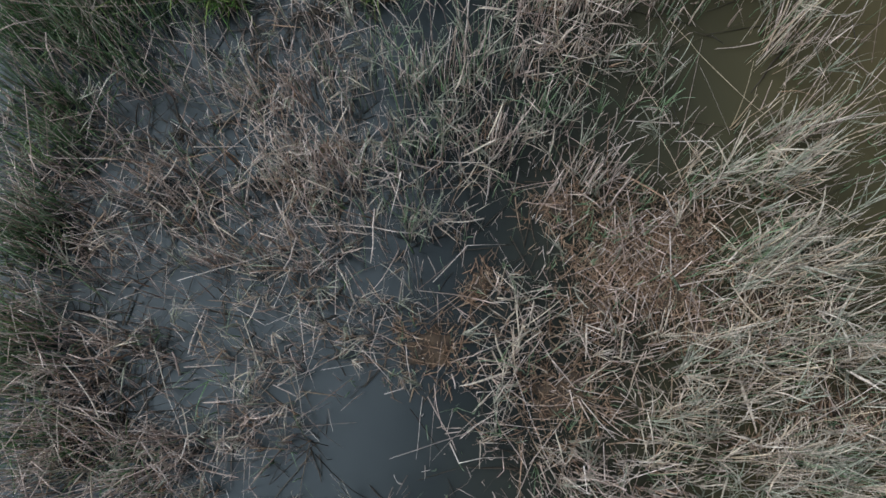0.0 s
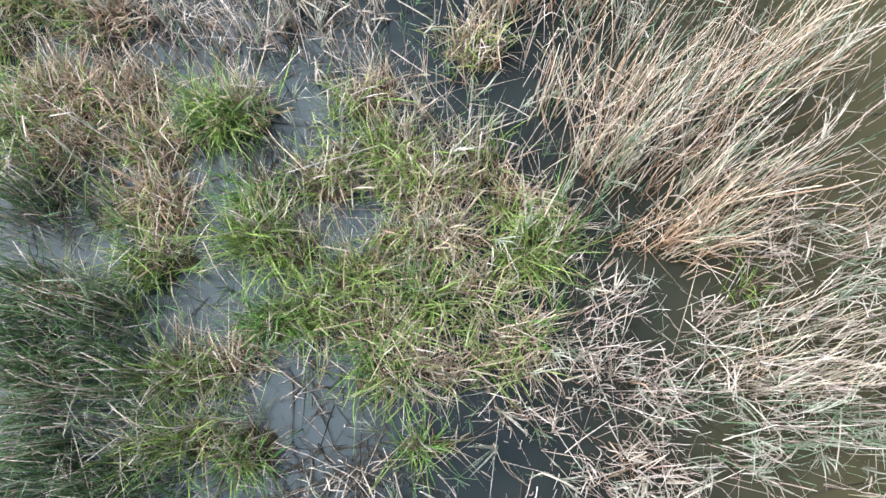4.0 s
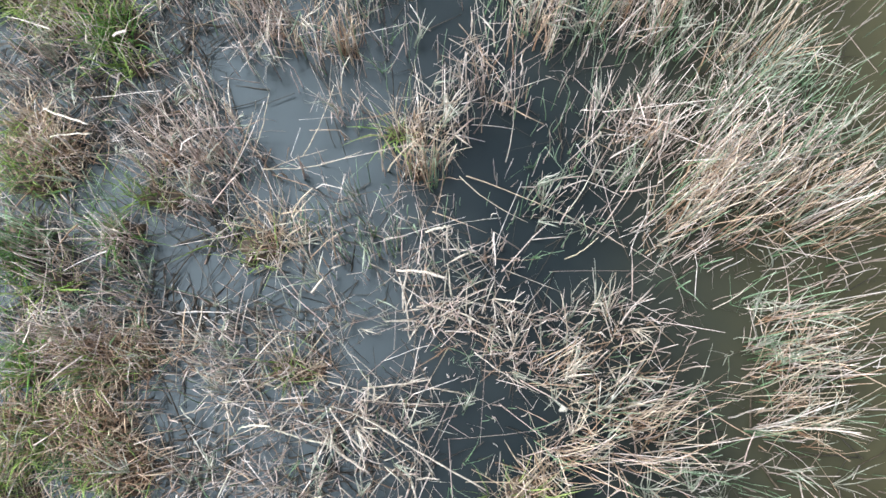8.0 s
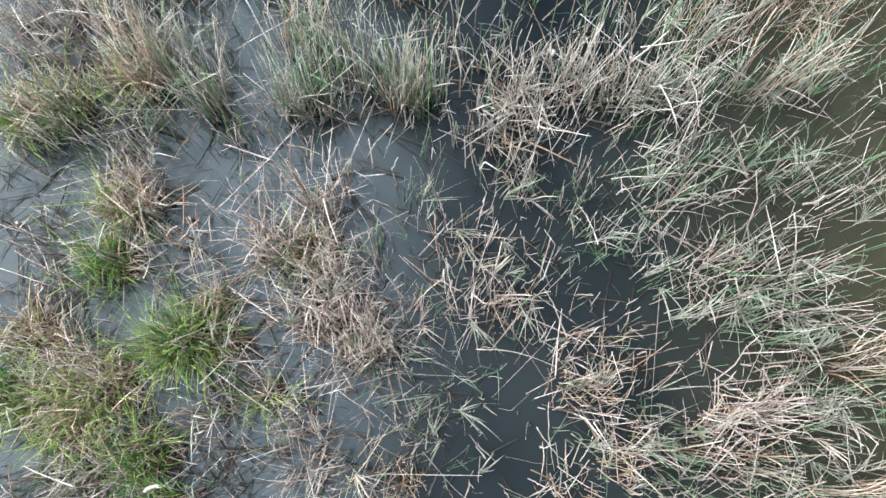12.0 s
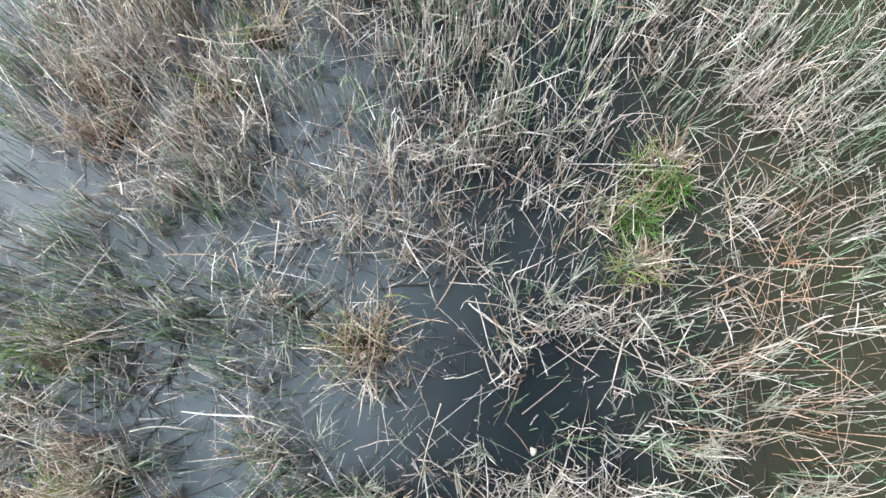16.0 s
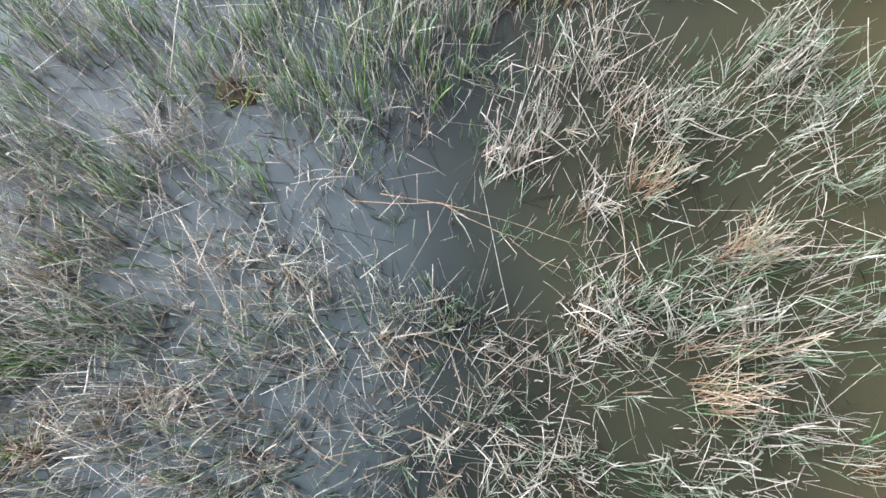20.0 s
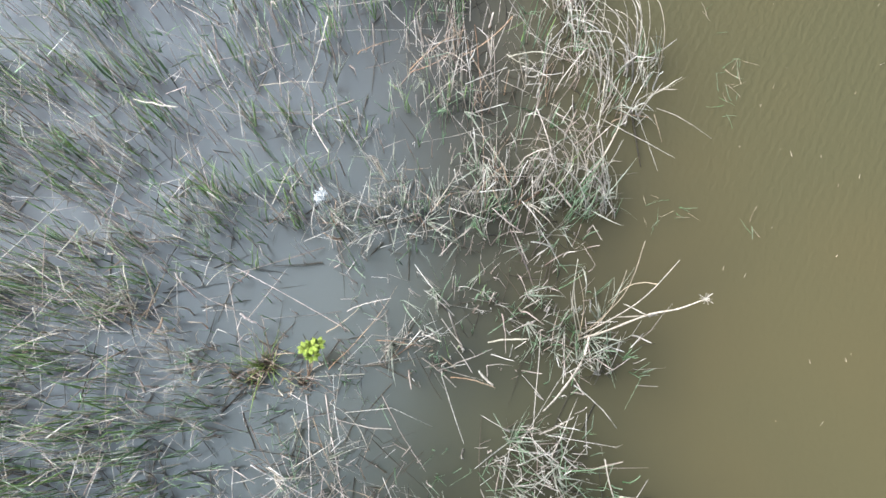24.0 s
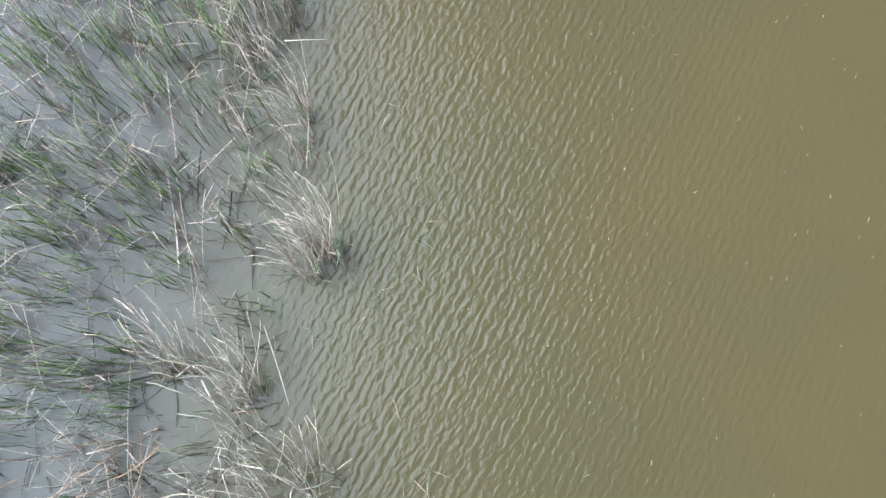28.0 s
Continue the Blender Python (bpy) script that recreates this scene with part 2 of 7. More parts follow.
# ---- strands: stems and blades as bent, tapered tubes ----
def strands(rng, base, length, az, lean, bend, width, flat, kink=0.0, taper=0.45, k=6, floor=None, wiggle=0.085, curl=1.3, swirl=0.0, lance=False):
    """Rows of strands: tubes of three sides, each with its own lean, bend and, for a share of them, one break; lance: leaves, widest low down, twisting to a point."""
    s = len(length)
    step = np.linspace(0, 1, k)
    mid = (step[1:] + step[:-1]) / 2
    tilt = lean[:, None] + bend[:, None] * mid[None] ** curl + rng.normal(0, wiggle, (s, k - 1))
    turn = az[:, None] + rng.normal(0, wiggle, (s, k - 1)).cumsum(1) + swirl * mid[None] ** 2
    broken = rng.random(s) < kink
    at = rng.integers(min(max(2, k // 2), k - 2), k - 1, s)
    after = (np.arange(k - 1)[None] >= at[:, None]) & broken[:, None]
    tilt = np.where(after, tilt + rng.uniform(0.9, 2.1, s)[:, None], tilt)
    turn = np.where(after, turn + rng.normal(0, 0.9, s)[:, None], turn)
    d = np.stack([np.sin(tilt) * np.cos(turn), np.sin(tilt) * np.sin(turn), np.cos(tilt)], -1)
    seg = length[:, None, None] / (k - 1) * d
    p = np.concatenate([base[:, None], base[:, None] + seg.cumsum(1)], 1)
    if floor is not None:
        p[:, :, 2] = np.maximum(p[:, :, 2], floor + rng.random(s)[:, None] * 0.02)
    dd = np.concatenate([d[:, :1], (d[:, 1:] + d[:, :-1]) / 2, d[:, -1:]], 1)
    spin = rng.uniform(0, math.pi, s)[:, None] + (rng.normal(0, 1.1, s)[:, None] * step[None] if lance else np.zeros((1, k)))
    ref = np.stack([np.cos(spin), np.sin(spin), np.full(spin.shape, 0.3)], -1)
    side = np.cross(dd, ref); side /= np.linalg.norm(side, axis=-1, keepdims=True) + 1e-9
    nor = np.cross(side, dd)
    grade = np.interp(step, [0, 0.3, 0.65, 1], [0.55, 1.0, 0.8, 0.12]) if lance else 1 - (1 - taper) * step ** 1.4
    w = width[:, None, None] * grade[None, :, None] * (1 + 0.08 * rng.normal(0, 1, (s, k, 1)))
    ring = np.stack([p + side * w, p - side * w * 0.75 + nor * w * flat, p - side * w * 0.75 - nor * w * flat], 2)
    verts = ring.reshape(-1, 3)
    i = (np.arange(s)[:, None, None] * k + np.arange(k - 1)[None, :, None]) * 3
    j = np.arange(3)[None, None]
    j2 = (j + 1) % 3
    quads = np.stack([i + j, i + j2, i + 3 + j2, i + 3 + j], -1).reshape(-1, 4)
    caps = (np.arange(s)[:, None] * k + k - 1) * 3 + np.arange(3)[None]
    along = np.repeat(np.tile(step, s), 3)
    return verts, (quads, caps), along


def mesh_of(name, sets, mat):
    vs, qs, ts, al, o = [], [], [], [], 0
    for v, (q, t), a in sets:
        vs.append(v); qs.append(q + o); ts.append(t + o); al.append(a); o += len(v)
    v, q, t, a = np.concatenate(vs), np.concatenate(qs), np.concatenate(ts), np.concatenate(al)
    f = np.concatenate([q.ravel(), t.ravel()])
    starts = np.concatenate([np.arange(0, q.size, 4), q.size + np.arange(0, t.size, 3)])
    me = bpy.data.meshes.new(name)
    me.vertices.add(len(v)); me.vertices.foreach_set("co", v.astype(np.float32).ravel())
    me.loops.add(f.size); me.loops.foreach_set("vertex_index", f.astype(np.int32))
    me.polygons.add(len(starts)); me.polygons.foreach_set("loop_start", starts.astype(np.int32))
    me.polygons.foreach_set("use_smooth", np.ones(len(starts), dtype=bool))
    me.attributes.new("along", "FLOAT", "POINT").data.foreach_set("value", a.astype(np.float32))
    me.update(calc_edges=True)
    me.materials.append(mat)
    return me


# how each sort of strand grows: lean and its spread, bend, half width, flatness, share broken, points
SORTS = {
    "stem": dict(lean=(0.03, 0.07), bend=(0.0, 0.22), width=(.0009, .0026), flat=0.8, kink=0.12, k=4, part="stem"),
    "fan": dict(lean=(0.30, 0.26), bend=(-0.2, 0.6), width=(.0012, .0028), flat=0.35, kink=0.15, k=4, part="rush_shoot"),
    "tuft": dict(lean=(0.46, 0.32), bend=(-0.1, 0.9), width=(.0016, .0038), flat=0.22, kink=0.10, k=5, part="reed_leaf"),
    "spear": dict(lean=(0.04, 0.09), bend=(0.0, 0.28), width=(.0018, .0040), flat=0.3, kink=0.06, k=4, part="rush_blade"),
    "pole": dict(lean=(0.55, 0.38), bend=(-0.1, 0.2), width=(.0009, .0019), flat=0.8, kink=0.15, k=4, part="leaning_stem"),
    "snapped": dict(lean=(0.05, 0.21), bend=(0.0, 0.35), width=(.0010, .0037), flat=0.6, kink=0.4, k=5, part="snapped_stem"),
    "tall": dict(lean=(0.07, 0.15), bend=(0.05, 0.45), width=(.0009, .0027), flat=0.7, kink=0.14, k=5, part="reed_stem"),
    "arch": dict(lean=(0.34, 0.12), bend=(0.9, 2.3), width=(.0018, .0036), flat=0.45, kink=0.05, k=10, part="arching_reed"),
    "blade": dict(lean=(0.26, 0.30), bend=(0.2, 1.6), width=(.0015, .0037), flat=0.25, kink=0.08, k=6, part="blade"),
    "flop": dict(lean=(0.42, 0.35), bend=(0.3, 1.5), width=(.0013, .0032), flat=0.3, kink=0.2, k=5, part="dry_blade"),
    "lying": dict(lean=(1.5, 0.14), bend=(-0.1, 0.15), width=(.0012, .0034), flat=0.6, kink=0.15, k=4, part="fallen_stem"),
    "ribbon": dict(lean=(1.2, 0.4), bend=(0.0, 0.8), width=(.0024, .0060), flat=0.22, kink=0.4, k=7, part="fallen_leaf"),
    "bits": dict(lean=(1.0, 0.5), bend=(-0.3, 0.6), width=(.0010, .0039), flat=0.5, kink=0.12, k=4, part="broken_stem"),
    "chaff": dict(lean=(1.35, 0.35), bend=(-0.2, 0.3), width=(.0018, .0038), flat=0.4, kink=0.1, k=3, part="straw_piece"),
}


def grow(rng, sort, base, height, way=None):
    g = SORTS[sort]
    s = len(base)
    az = rng.uniform(0, 2 * math.pi, s) if way is None else np.arctan2(base[:, 1], base[:, 0]) + rng.uniform(-1, 1) + rng.normal(0, 1.8, s) if way == "out" else rng.normal(way, 0.35 if sort == "arch" else 1.1, s)
    lean = rng.normal(g["lean"][0], g["lean"][1], s)
    low = sort in ("lying", "chaff")
    if low:
        base = base + np.stack([np.zeros(s), np.zeros(s), rng.random(s) ** 2 * height], -1)
    size = height * (rng.uniform(0.3, 1.15, s) if sort in ("blade", "flop") else rng.uniform(0.5, 1.2, s) if sort != "snapped" else 0.25 + rng.random(s) ** 1.3) if not low else (rng.uniform(0.07, 0.27, s) if sort == "lying" else rng.uniform(0.02, 0.075, s))
    if sort == "fan":
        # shoots spring in small fans from one node, low or part way up an old stem
        c = max(1, s // 5)
        node = np.stack([base[:c, 0], base[:c, 1], rng.random(c) ** 2 * height * 0.55], -1)
        base = node[rng.integers(0, c, s)] + rng.normal(0, 0.004, (s, 3))
        size = height * rng.uniform(0.25, 0.65, s)
    if sort == "tuft":
        # narrow leaves in bundles that all trail one way from the upper part of an old stem
        c = max(1, s // 6)
        trail = rng.uniform(0, 2 * math.pi, c) if way is None or way == "out" else rng.normal(way, 0.55, c)
        up = height * rng.uniform(0.12, 0.8, c)
        foot = base[:c]
        culm = strands(rng, foot, up, trail, rng.normal(0.08, 0.05, c), np.zeros(c), rng.uniform(.0010, .0020, c), 0.8, k=3, wiggle=0.02)
        node = culm[0].reshape(c, 3, 3, 3)[:, 2].mean(1)
        pick = rng.integers(0, c, s)
        leaf = strands(rng, node[pick] + rng.normal(0, 0.003, (s, 3)) - np.stack([np.zeros(s), np.zeros(s), rng.random(s) * 0.3 * up[pick]], -1), rng.uniform(0.07, 0.21, s), trail[pick] + rng.normal(0, 0.5, s),
                       np.abs(lean), rng.uniform(*g["bend"], s), rng.uniform(*g["width"], s), g["flat"], g["kink"], k=g["k"], floor=0.004, lance=True)
        o = len(culm[0])
        return np.concatenate([culm[0], leaf[0]]), (np.concatenate([culm[1][0], leaf[1][0] + o]), np.concatenate([culm[1][1], leaf[1][1] + o])), np.concatenate([culm[2] * 0.4, leaf[2]])
    if sort == "bits":
        # short broken lengths caught at all heights in the clump
        base = base + np.stack([np.zeros(s), np.zeros(s), 0.012 + rng.random(s) ** 1.6 * height], -1)
        size = rng.uniform(0.05, 0.25, s)
    if sort == "pole":
        size = rng.uniform(0.18, 0.50, s)
        base = base + np.stack([np.zeros(s), np.zeros(s), rng.random(s) ** 2 * 0.12], -1)
    if sort == "ribbon":
        base = base + np.stack([np.zeros(s), np.zeros(s), rng.random(s) * height * 0.7 + 0.04], -1)
        size = rng.uniform(0.08, 0.24, s)
    swirl, curl = (0.9, 2.2) if sort == "arch" else (0.0, 1.3)
    return strands(rng, base, size, az, lean, rng.uniform(*g["bend"], s), rng.uniform(*g["width"], s) * np.where(rng.random(s) < 0.06, 1.5, 1.0), g["flat"], g["kink"], k=g["k"], swirl=swirl, curl=curl, wiggle=0.045 if sort in ("stem", "tall", "spear") else 0.02 if sort == "pole" else 0.085,
                   floor=0.004 if sort in ("lying", "bits", "chaff", "ribbon", "flop", "blade", "pole") else None,
                   taper=0.3 if sort == "fan" else 0.42, lance=sort in ("blade", "flop", "ribbon", "spear"))


library = {}


def spare(sort, mat):
    """A stock of single strands a metre of height tall, to be set one by one."""
    if (sort, mat) not in library:
        rng = np.random.default_rng(len(library) + 900)
        library[(sort, mat)] = [mesh_of(SORTS[sort]["part"], [grow(rng, sort, np.array([[0.0, 0.0, 0.0]]), 0.4, 0.0)], MATS[mat]) for _ in range(10)]
    return library[(sort, mat)]


# what each kind of bed holds: (sort, material, share, height factor), single strands, peat mound, words
BEDS = {
    "rush": ([("stem", "green", .16, 1.0), ("fan", "green", .10, 1.0), ("tuft", "sage", .38, 1.0), ("stem", "grey", .10, .95), ("snapped", "grey", .09, .9), ("pole", "grey", .02, 1.0), ("bits", "grey", .08, .7), ("lying", "sodden", .07, .05)], 2, 0, "rush_clump", "upright grey-green rushes standing in shallow water", "rushes"),
    "sward": ([("spear", "green", .20, 1.0), ("stem", "green", .20, 1.0), ("stem", "young", .08, .8), ("stem", "grey", .22, 1.0), ("snapped", "grey", .15, .95), ("pole", "grey", .07, 1.0), ("lying", "sodden", .08, .05)], 2, 0, "rush_clump", "upright grey-green rushes standing in shallow water", "rushes"),
    "sprout": ([("spear", "young", .30, .95), ("spear", "green", .12, 1.05), ("stem", "young", .14, .9), ("stem", "grey", .14, 1.1), ("snapped", "grey", .14, 1.2), ("snapped", "bleach", .05, 1.3), ("pole", "grey", .05, 1.0), ("lying", "sodden", .06, .05)], 2, 0, "young_rush_bed", "short green rushes standing in bright shallow water", "rushes"),
    "sedge": ([("stem", "sedge", .36, 1.0), ("blade", "sedge", .38, 1.0), ("tuft", "sage", .08, .9), ("stem", "grey", .08, 1.0), ("snapped", "grey", .10, 1.0)], 4, 0, "sedge_bed", "dark green sedge mixed with grey dead stems", "sedge"),
    "sodden": ([("lying", "sodden", .55, .05), ("snapped", "sodden", .15, .5), ("lying", "grey", .12, .3), ("snapped", "grey", .10, .9), ("fan", "green", .08, .8)], 3, 0, "sodden_reed_debris", "dark sodden reed stems lying in shallow water", "reeds"),
    "dead": ([("snapped", "grey", .22, 1.0), ("bits", "grey", .08, .7), ("bits", "bleach", .04, .8), ("bits", "brown", .08, .3), ("tuft", "bleach", .11, .9), ("stem", "grey", .18, 1.1), ("tuft", "sage", .12, .8), ("pole", "grey", .05, 1.0), ("snapped", "straw", .06, .7), ("lying", "sodden", .06, .05)], 2, 0, "dead_reed_clump", "broken grey-beige dead reed stems tangled over water", "reeds"),
    "reed": ([("tall", "tan", .22, .9), ("tall", "grey", .14, .9), ("tall", "bleach", .14, .9), ("tuft", "bleach", .14, .9), ("tuft", "sage", .14, .9), ("stem", "green", .07, .8), ("snapped", "grey", .07, .8), ("bits", "grey", .05, .5), ("snapped", "straw", .03, .7)], 4, 0, "reed_clump", "tall dry tan reeds leaning out of the marsh", "reeds"),
    "wiry": ([("pole", "straw", .50, 1.0), ("snapped", "straw", .14, 1.0), ("tuft", "sage", .26, .8), ("bits", "grey", .10, .6)], 4, 0, "wiry_stem_stand", "thin orange-brown stems leaning over olive water", "reeds"),
    "shag": ([("tuft", "bleach", .20, .9), ("tuft", "sage", .26, .9), ("tall", "bleach", .06, .9), ("tall", "tan", .10, .9), ("stem", "green", .06, .8), ("bits", "bleach", .08, .6), ("bits", "tan", .06, .5), ("chaff", "brown", .12, .3), ("ribbon", "bleach", .06, .8)], 4, 0, "ragged_reed_clump", "ragged bleached reed leaves over brown litter", "reeds"),
    "rust": ([("tall", "tan", .17, .95), ("tall", "grey", .17, .9), ("tall", "straw", .17, .9), ("tuft", "bleach", .08, .9), ("stem", "green", .12, .8), ("tuft", "sage", .17, .9), ("snapped", "straw", .06, .7), ("bits", "brown", .06, .3)], 4, 0, "brown_reed_clump", "tall brown dry reeds mixed with green shoots", "reeds"),
    "straw": ([("tall", "straw", .55, .85), ("tall", "tan", .30, 1.0), ("stem", "green", .15, .8)], 7, .35, "straw_clump", "dense orange-tan straw stems rising from a brown base", "reeds"),
    "tussock": ([("blade", "grass", .58, 1.05), ("blade", "sedge", .10, .8), ("flop", "tan", .12, .9), ("flop", "bleach", .05, .9), ("bits", "brown", .09, .3), ("stem", "grey", .06, 1.1)], 5, .95, "grass_tussock", "arching green grass tussock mixed with dry straw", "grass"),
    "thatch": ([("flop", "tan", .26, 1.0), ("flop", "bleach", .11, 1.0), ("blade", "grass", .28, 1.05), ("snapped", "grey", .09, 1.0), ("bits", "tan", .07, .6), ("flop", "straw", .08, .9), ("bits", "brown", .11, .3)], 4, .75, "dry_grass_tussock", "matted dry yellow-tan grass with green blades", "grass"),
    "rusty": ([("flop", "tan", .20, 1.0), ("flop", "straw", .20, 1.0), ("flop", "brown", .12, .9), ("blade", "grass", .16, 1.0), ("blade", "sedge", .14, .9), ("snapped", "grey", .07, 1.0), ("bits", "brown", .11, .3)], 4, 1.0, "rusty_grass_tussock", "matted rusty brown grass with green blades", "grass"),
    "bright": ([("blade", "bright", .78, 1.0), ("flop", "bleach", .12, .7), ("bits", "brown", .10, .3)], 5, 1.05, "fresh_grass_tussock", "bright fresh green grass tuft on dry straw", "grass"),
    "broken": ([("ribbon", "bleach", .28, 1.0), ("snapped", "grey", .30, 1.0), ("bits", "grey", .24, .8), ("bits", "brown", .18, .3)], 4, 0, "bleached_reed_heap", "heap of bleached broken reed leaves and stems", "reeds"),
    "litter": ([("chaff", "brown", .80, .8), ("lying", "brown", .04, .8), ("fan", "green", .05, 3.5), ("bits", "grey", .06, 1.5), ("lying", "sodden", .05, .3)], 3, .6, "litter_mat", "rusty brown litter of short straw on wet peat", "litter"),
    "arched": ([("arch", "bleach", .20, 1.0), ("arch", "grey", .34, .95), ("tuft", "sage", .14, .9), ("fan", "green", .20, .7), ("snapped", "grey", .12, .7)], 4, 0, "arching_reed_clump", "pale grey reeds arching over at the lake edge", "reeds"),
}
THICK = {"litter": 4.2, "tussock": 2.4, "thatch": 2.0, "rusty": 2.1, "bright": 2.6, "broken": 0.95, "straw": 1.2, "arched": 1.1, "reed": 0.85, "rust": 0.8, "sprout": 0.62, "shag": 1.15, "dead": 1.25, "sedge": 0.85}
WAY = {"shag": 0.5, "arched": 1.9, "reed": 0.9, "rust": 0.9}
made = collections.Counter()


def mound(rng, name, rx, ry, height, parent):
    """A low lumpy cushion of peat and roots."""
    rings, n = 5, 18
    vs, fs = [(0, 0, height)], []
    lump = rng.uniform(0.5, 1.25, n)
    for r in range(1, rings + 1):
        for i in range(n):
            a, q = 2 * math.pi * i / n, r / rings
            k = 1 + (lump[i] - 1) * q
            vs.append((rx * q * k * math.cos(a), ry * q * k * math.sin(a), height * (1 - q ** 2) + rng.normal(0, 0.006) - 0.012 * (r == rings)))
    for i in range(n):
        fs.append((0, 1 + i, 1 + (i + 1) % n))
        for r in range(rings - 1):
            a, b = 1 + r * n + i, 1 + r * n + (i + 1) % n
            fs.append((a, a + n, b + n, b))
    me = bpy.data.meshes.new(name); me.from_pydata(vs, [], fs); me.materials.append(PEAT)
    for pl in me.polygons: pl.use_smooth = True
    ob = new(name, me); ob.parent = parent
    return ob


def bed(kind, x, y, rx, ry, n, h):
    """One clump: an empty at its base, single strands in front of a mass of them, on a peat mound where it has one."""
    made[kind] += 1
    rng = np.random.default_rng(sum(made.values()) * 7 + 3)
    sets, singles, peat, name, label, cat = BEDS[kind]
    n = int(n * DENSITY * THICK.get(kind, 1.0))
    thing = new(name); thing.empty_display_size = 0.1
    thing.location = (x, y, 0)
    size = "tall " if h >= 0.55 else "low " if h <= 0.22 and kind not in ("litter", "broken", "bright") else ""
    tagged(thing, size + label, cat, group=cat + " of the marsh")
    if peat:
        mound(rng, "peat_mound", rx * peat, ry * peat, 0.02 if kind == "litter" else 0.055, thing)

    def spots(m, spread=0.62, shift=0.0):
        a, r = rng.uniform(0, 2 * math.pi, m), np.sqrt(rng.random(m)) * (0.55 + 0.6 * rng.random(m))
        # stems stand in small tufts inside the clump
        c = max(2, m // 5)
        tx, ty = rng.normal(0, 0.55, c), rng.normal(0, 0.55, c)
        pick = rng.integers(0, c, m)
        near = rng.random(m) < spread
        u = np.where(near, tx[pick] + rng.normal(0, 0.12, m), np.cos(a) * r)
        v = np.where(near, ty[pick] + rng.normal(0, 0.12, m), np.sin(a) * r)
        if shift:
            u, v = u * 0.72 + shift, v * 0.72 + shift * 0.8
        return np.stack([u * rx, v * ry, np.full(m, -0.01)], -1)

    way = WAY.get(kind)
    grassy = kind in ("tussock", "bright", "thatch", "rusty")
    mass = {}
    for sort, mat, share, hf in sets:
        mat = "ash" if mat == "grey" and y > 6.0 else mat
        m = int(round(n * share))
        if m == 0:
            continue
        # fresh blades spring on the sunny flank, the old growth lies behind them
        shift = 0.0 if not grassy else -0.22 if sort == "blade" else 0.26
        alone = min(m // 2, int(round(singles * share)))
        if alone:
            stock = spare(sort, mat)
            for b in spots(alone, shift=shift):
                ob = new(SORTS[sort]["part"], stock[rng.integers(0, len(stock))])
                ob.parent = thing
                f = h * hf / 0.4 * rng.uniform(0.8, 1.15) if sort not in ("lying", "ribbon", "chaff", "bits", "tuft", "pole") else rng.uniform(0.8, 1.2)
                ob.matrix_basis = Matrix.LocRotScale(b, Euler((0, 0, math.atan2(b[1], b[0]) + rng.normal(0, .7) if sort in ("blade", "flop") else rng.uniform(0, 6.28) if way is None else way + rng.normal(0, .3))), (0.5 + 0.5 * f, 0.5 + 0.5 * f, f))
        if m > alone:
            mass.setdefault((mat, SORTS[sort]["part"]), []).append(grow(rng, sort, spots(m - alone, shift=shift), h * hf, way if sort in ("tall", "arch", "tuft") else "out" if sort in ("blade", "flop") else None))
    words = {"green": "green_rush_mass", "young": "young_rush_mass", "grass": "green_blade_mass", "bright": "fresh_blade_mass"}
    for (mat, what), got in mass.items():
        nm = words.get(mat, what + "_mass") if what not in ("rush_shoot", "reed_leaf") else what + "_mass"
        ob = new(nm, mesh_of(nm, got, MATS[mat])); ob.parent = thing
        tagged(ob, kind="stuff")
    return thing


DENSITY = 6.1


# ---- open pools among the clumps: x, y and half axes ----
pools = []
pools.append((-0.30, -0.12, 0.23, 0.18))
pools.append((-1.45, 2.35, 0.12, 0.14))
pools.append((-1.28, 2.14, 0.10, 0.12))
pools.append((-1.13, -0.05, 0.17, 0.12))
pools.append((0.28, 0.49, 0.10, 0.07))
pools.append((1.07, 1.29, 0.26, 0.26))
pools.append((-0.62, 1.53, 0.22, 0.11))
pools.append((-1.20, 1.09, 0.23, 0.11))
pools.append((-0.30, 0.68, 0.12, 0.12))
pools.append((0.15, 0.52, 0.16, 0.12))
pools.append((-1.47, 0.57, 0.25, 0.12))
pools.append((-0.68, 1.90, 0.10, 0.10))
pools.append((-0.55, 1.59, 0.24, 0.12))
pools.append((0.35, 2.30, 0.13, 0.07))
pools.append((0.62, 2.19, 0.11, 0.09))
pools.append((0.85, 2.41, 0.11, 0.09))
pools.append((-0.80, 3.25, 0.13, 0.09))
pools.append((0.00, 2.98, 0.08, 0.15))
pools.append((-0.83, 2.63, 0.12, 0.06))
pools.append((-0.97, 2.57, 0.10, 0.04))
pools.append((-1.57, 3.13, 0.15, 0.04))
pools.append((-1.04, 4.53, 0.17, 0.16))
pools.append((-1.31, 3.97, 0.13, 0.13))
pools.append((-0.77, 4.39, 0.11, 0.09))
pools.append((-0.34, 4.32, 0.13, 0.09))
pools.append((0.14, 3.97, 0.21, 0.13))
pools.append((0.62, 3.81, 0.21, 0.15))
pools.append((-0.72, 3.70, 0.12, 0.13))
pools.append((-0.99, 4.51, 0.18, 0.16))
pools.append((-0.40, 4.96, 0.10, 0.11))
pools.append((-0.20, 4.46, 0.14, 0.12))
pools.append((0.26, 5.16, 0.13, 0.07))
pools.append((-1.27, 4.77, 0.08, 0.08))
pools.append((-0.71, 4.65, 0.08, 0.08))
pools.append((-1.60, 6.00, 0.15, 0.15))
pools.append((-1.41, 5.75, 0.10, 0.13))
pools.append((-0.96, 6.07, 0.24, 0.13))
pools.append((-0.64, 5.92, 0.13, 0.11))
pools.append((-2.20, 5.83, 0.19, 0.11))
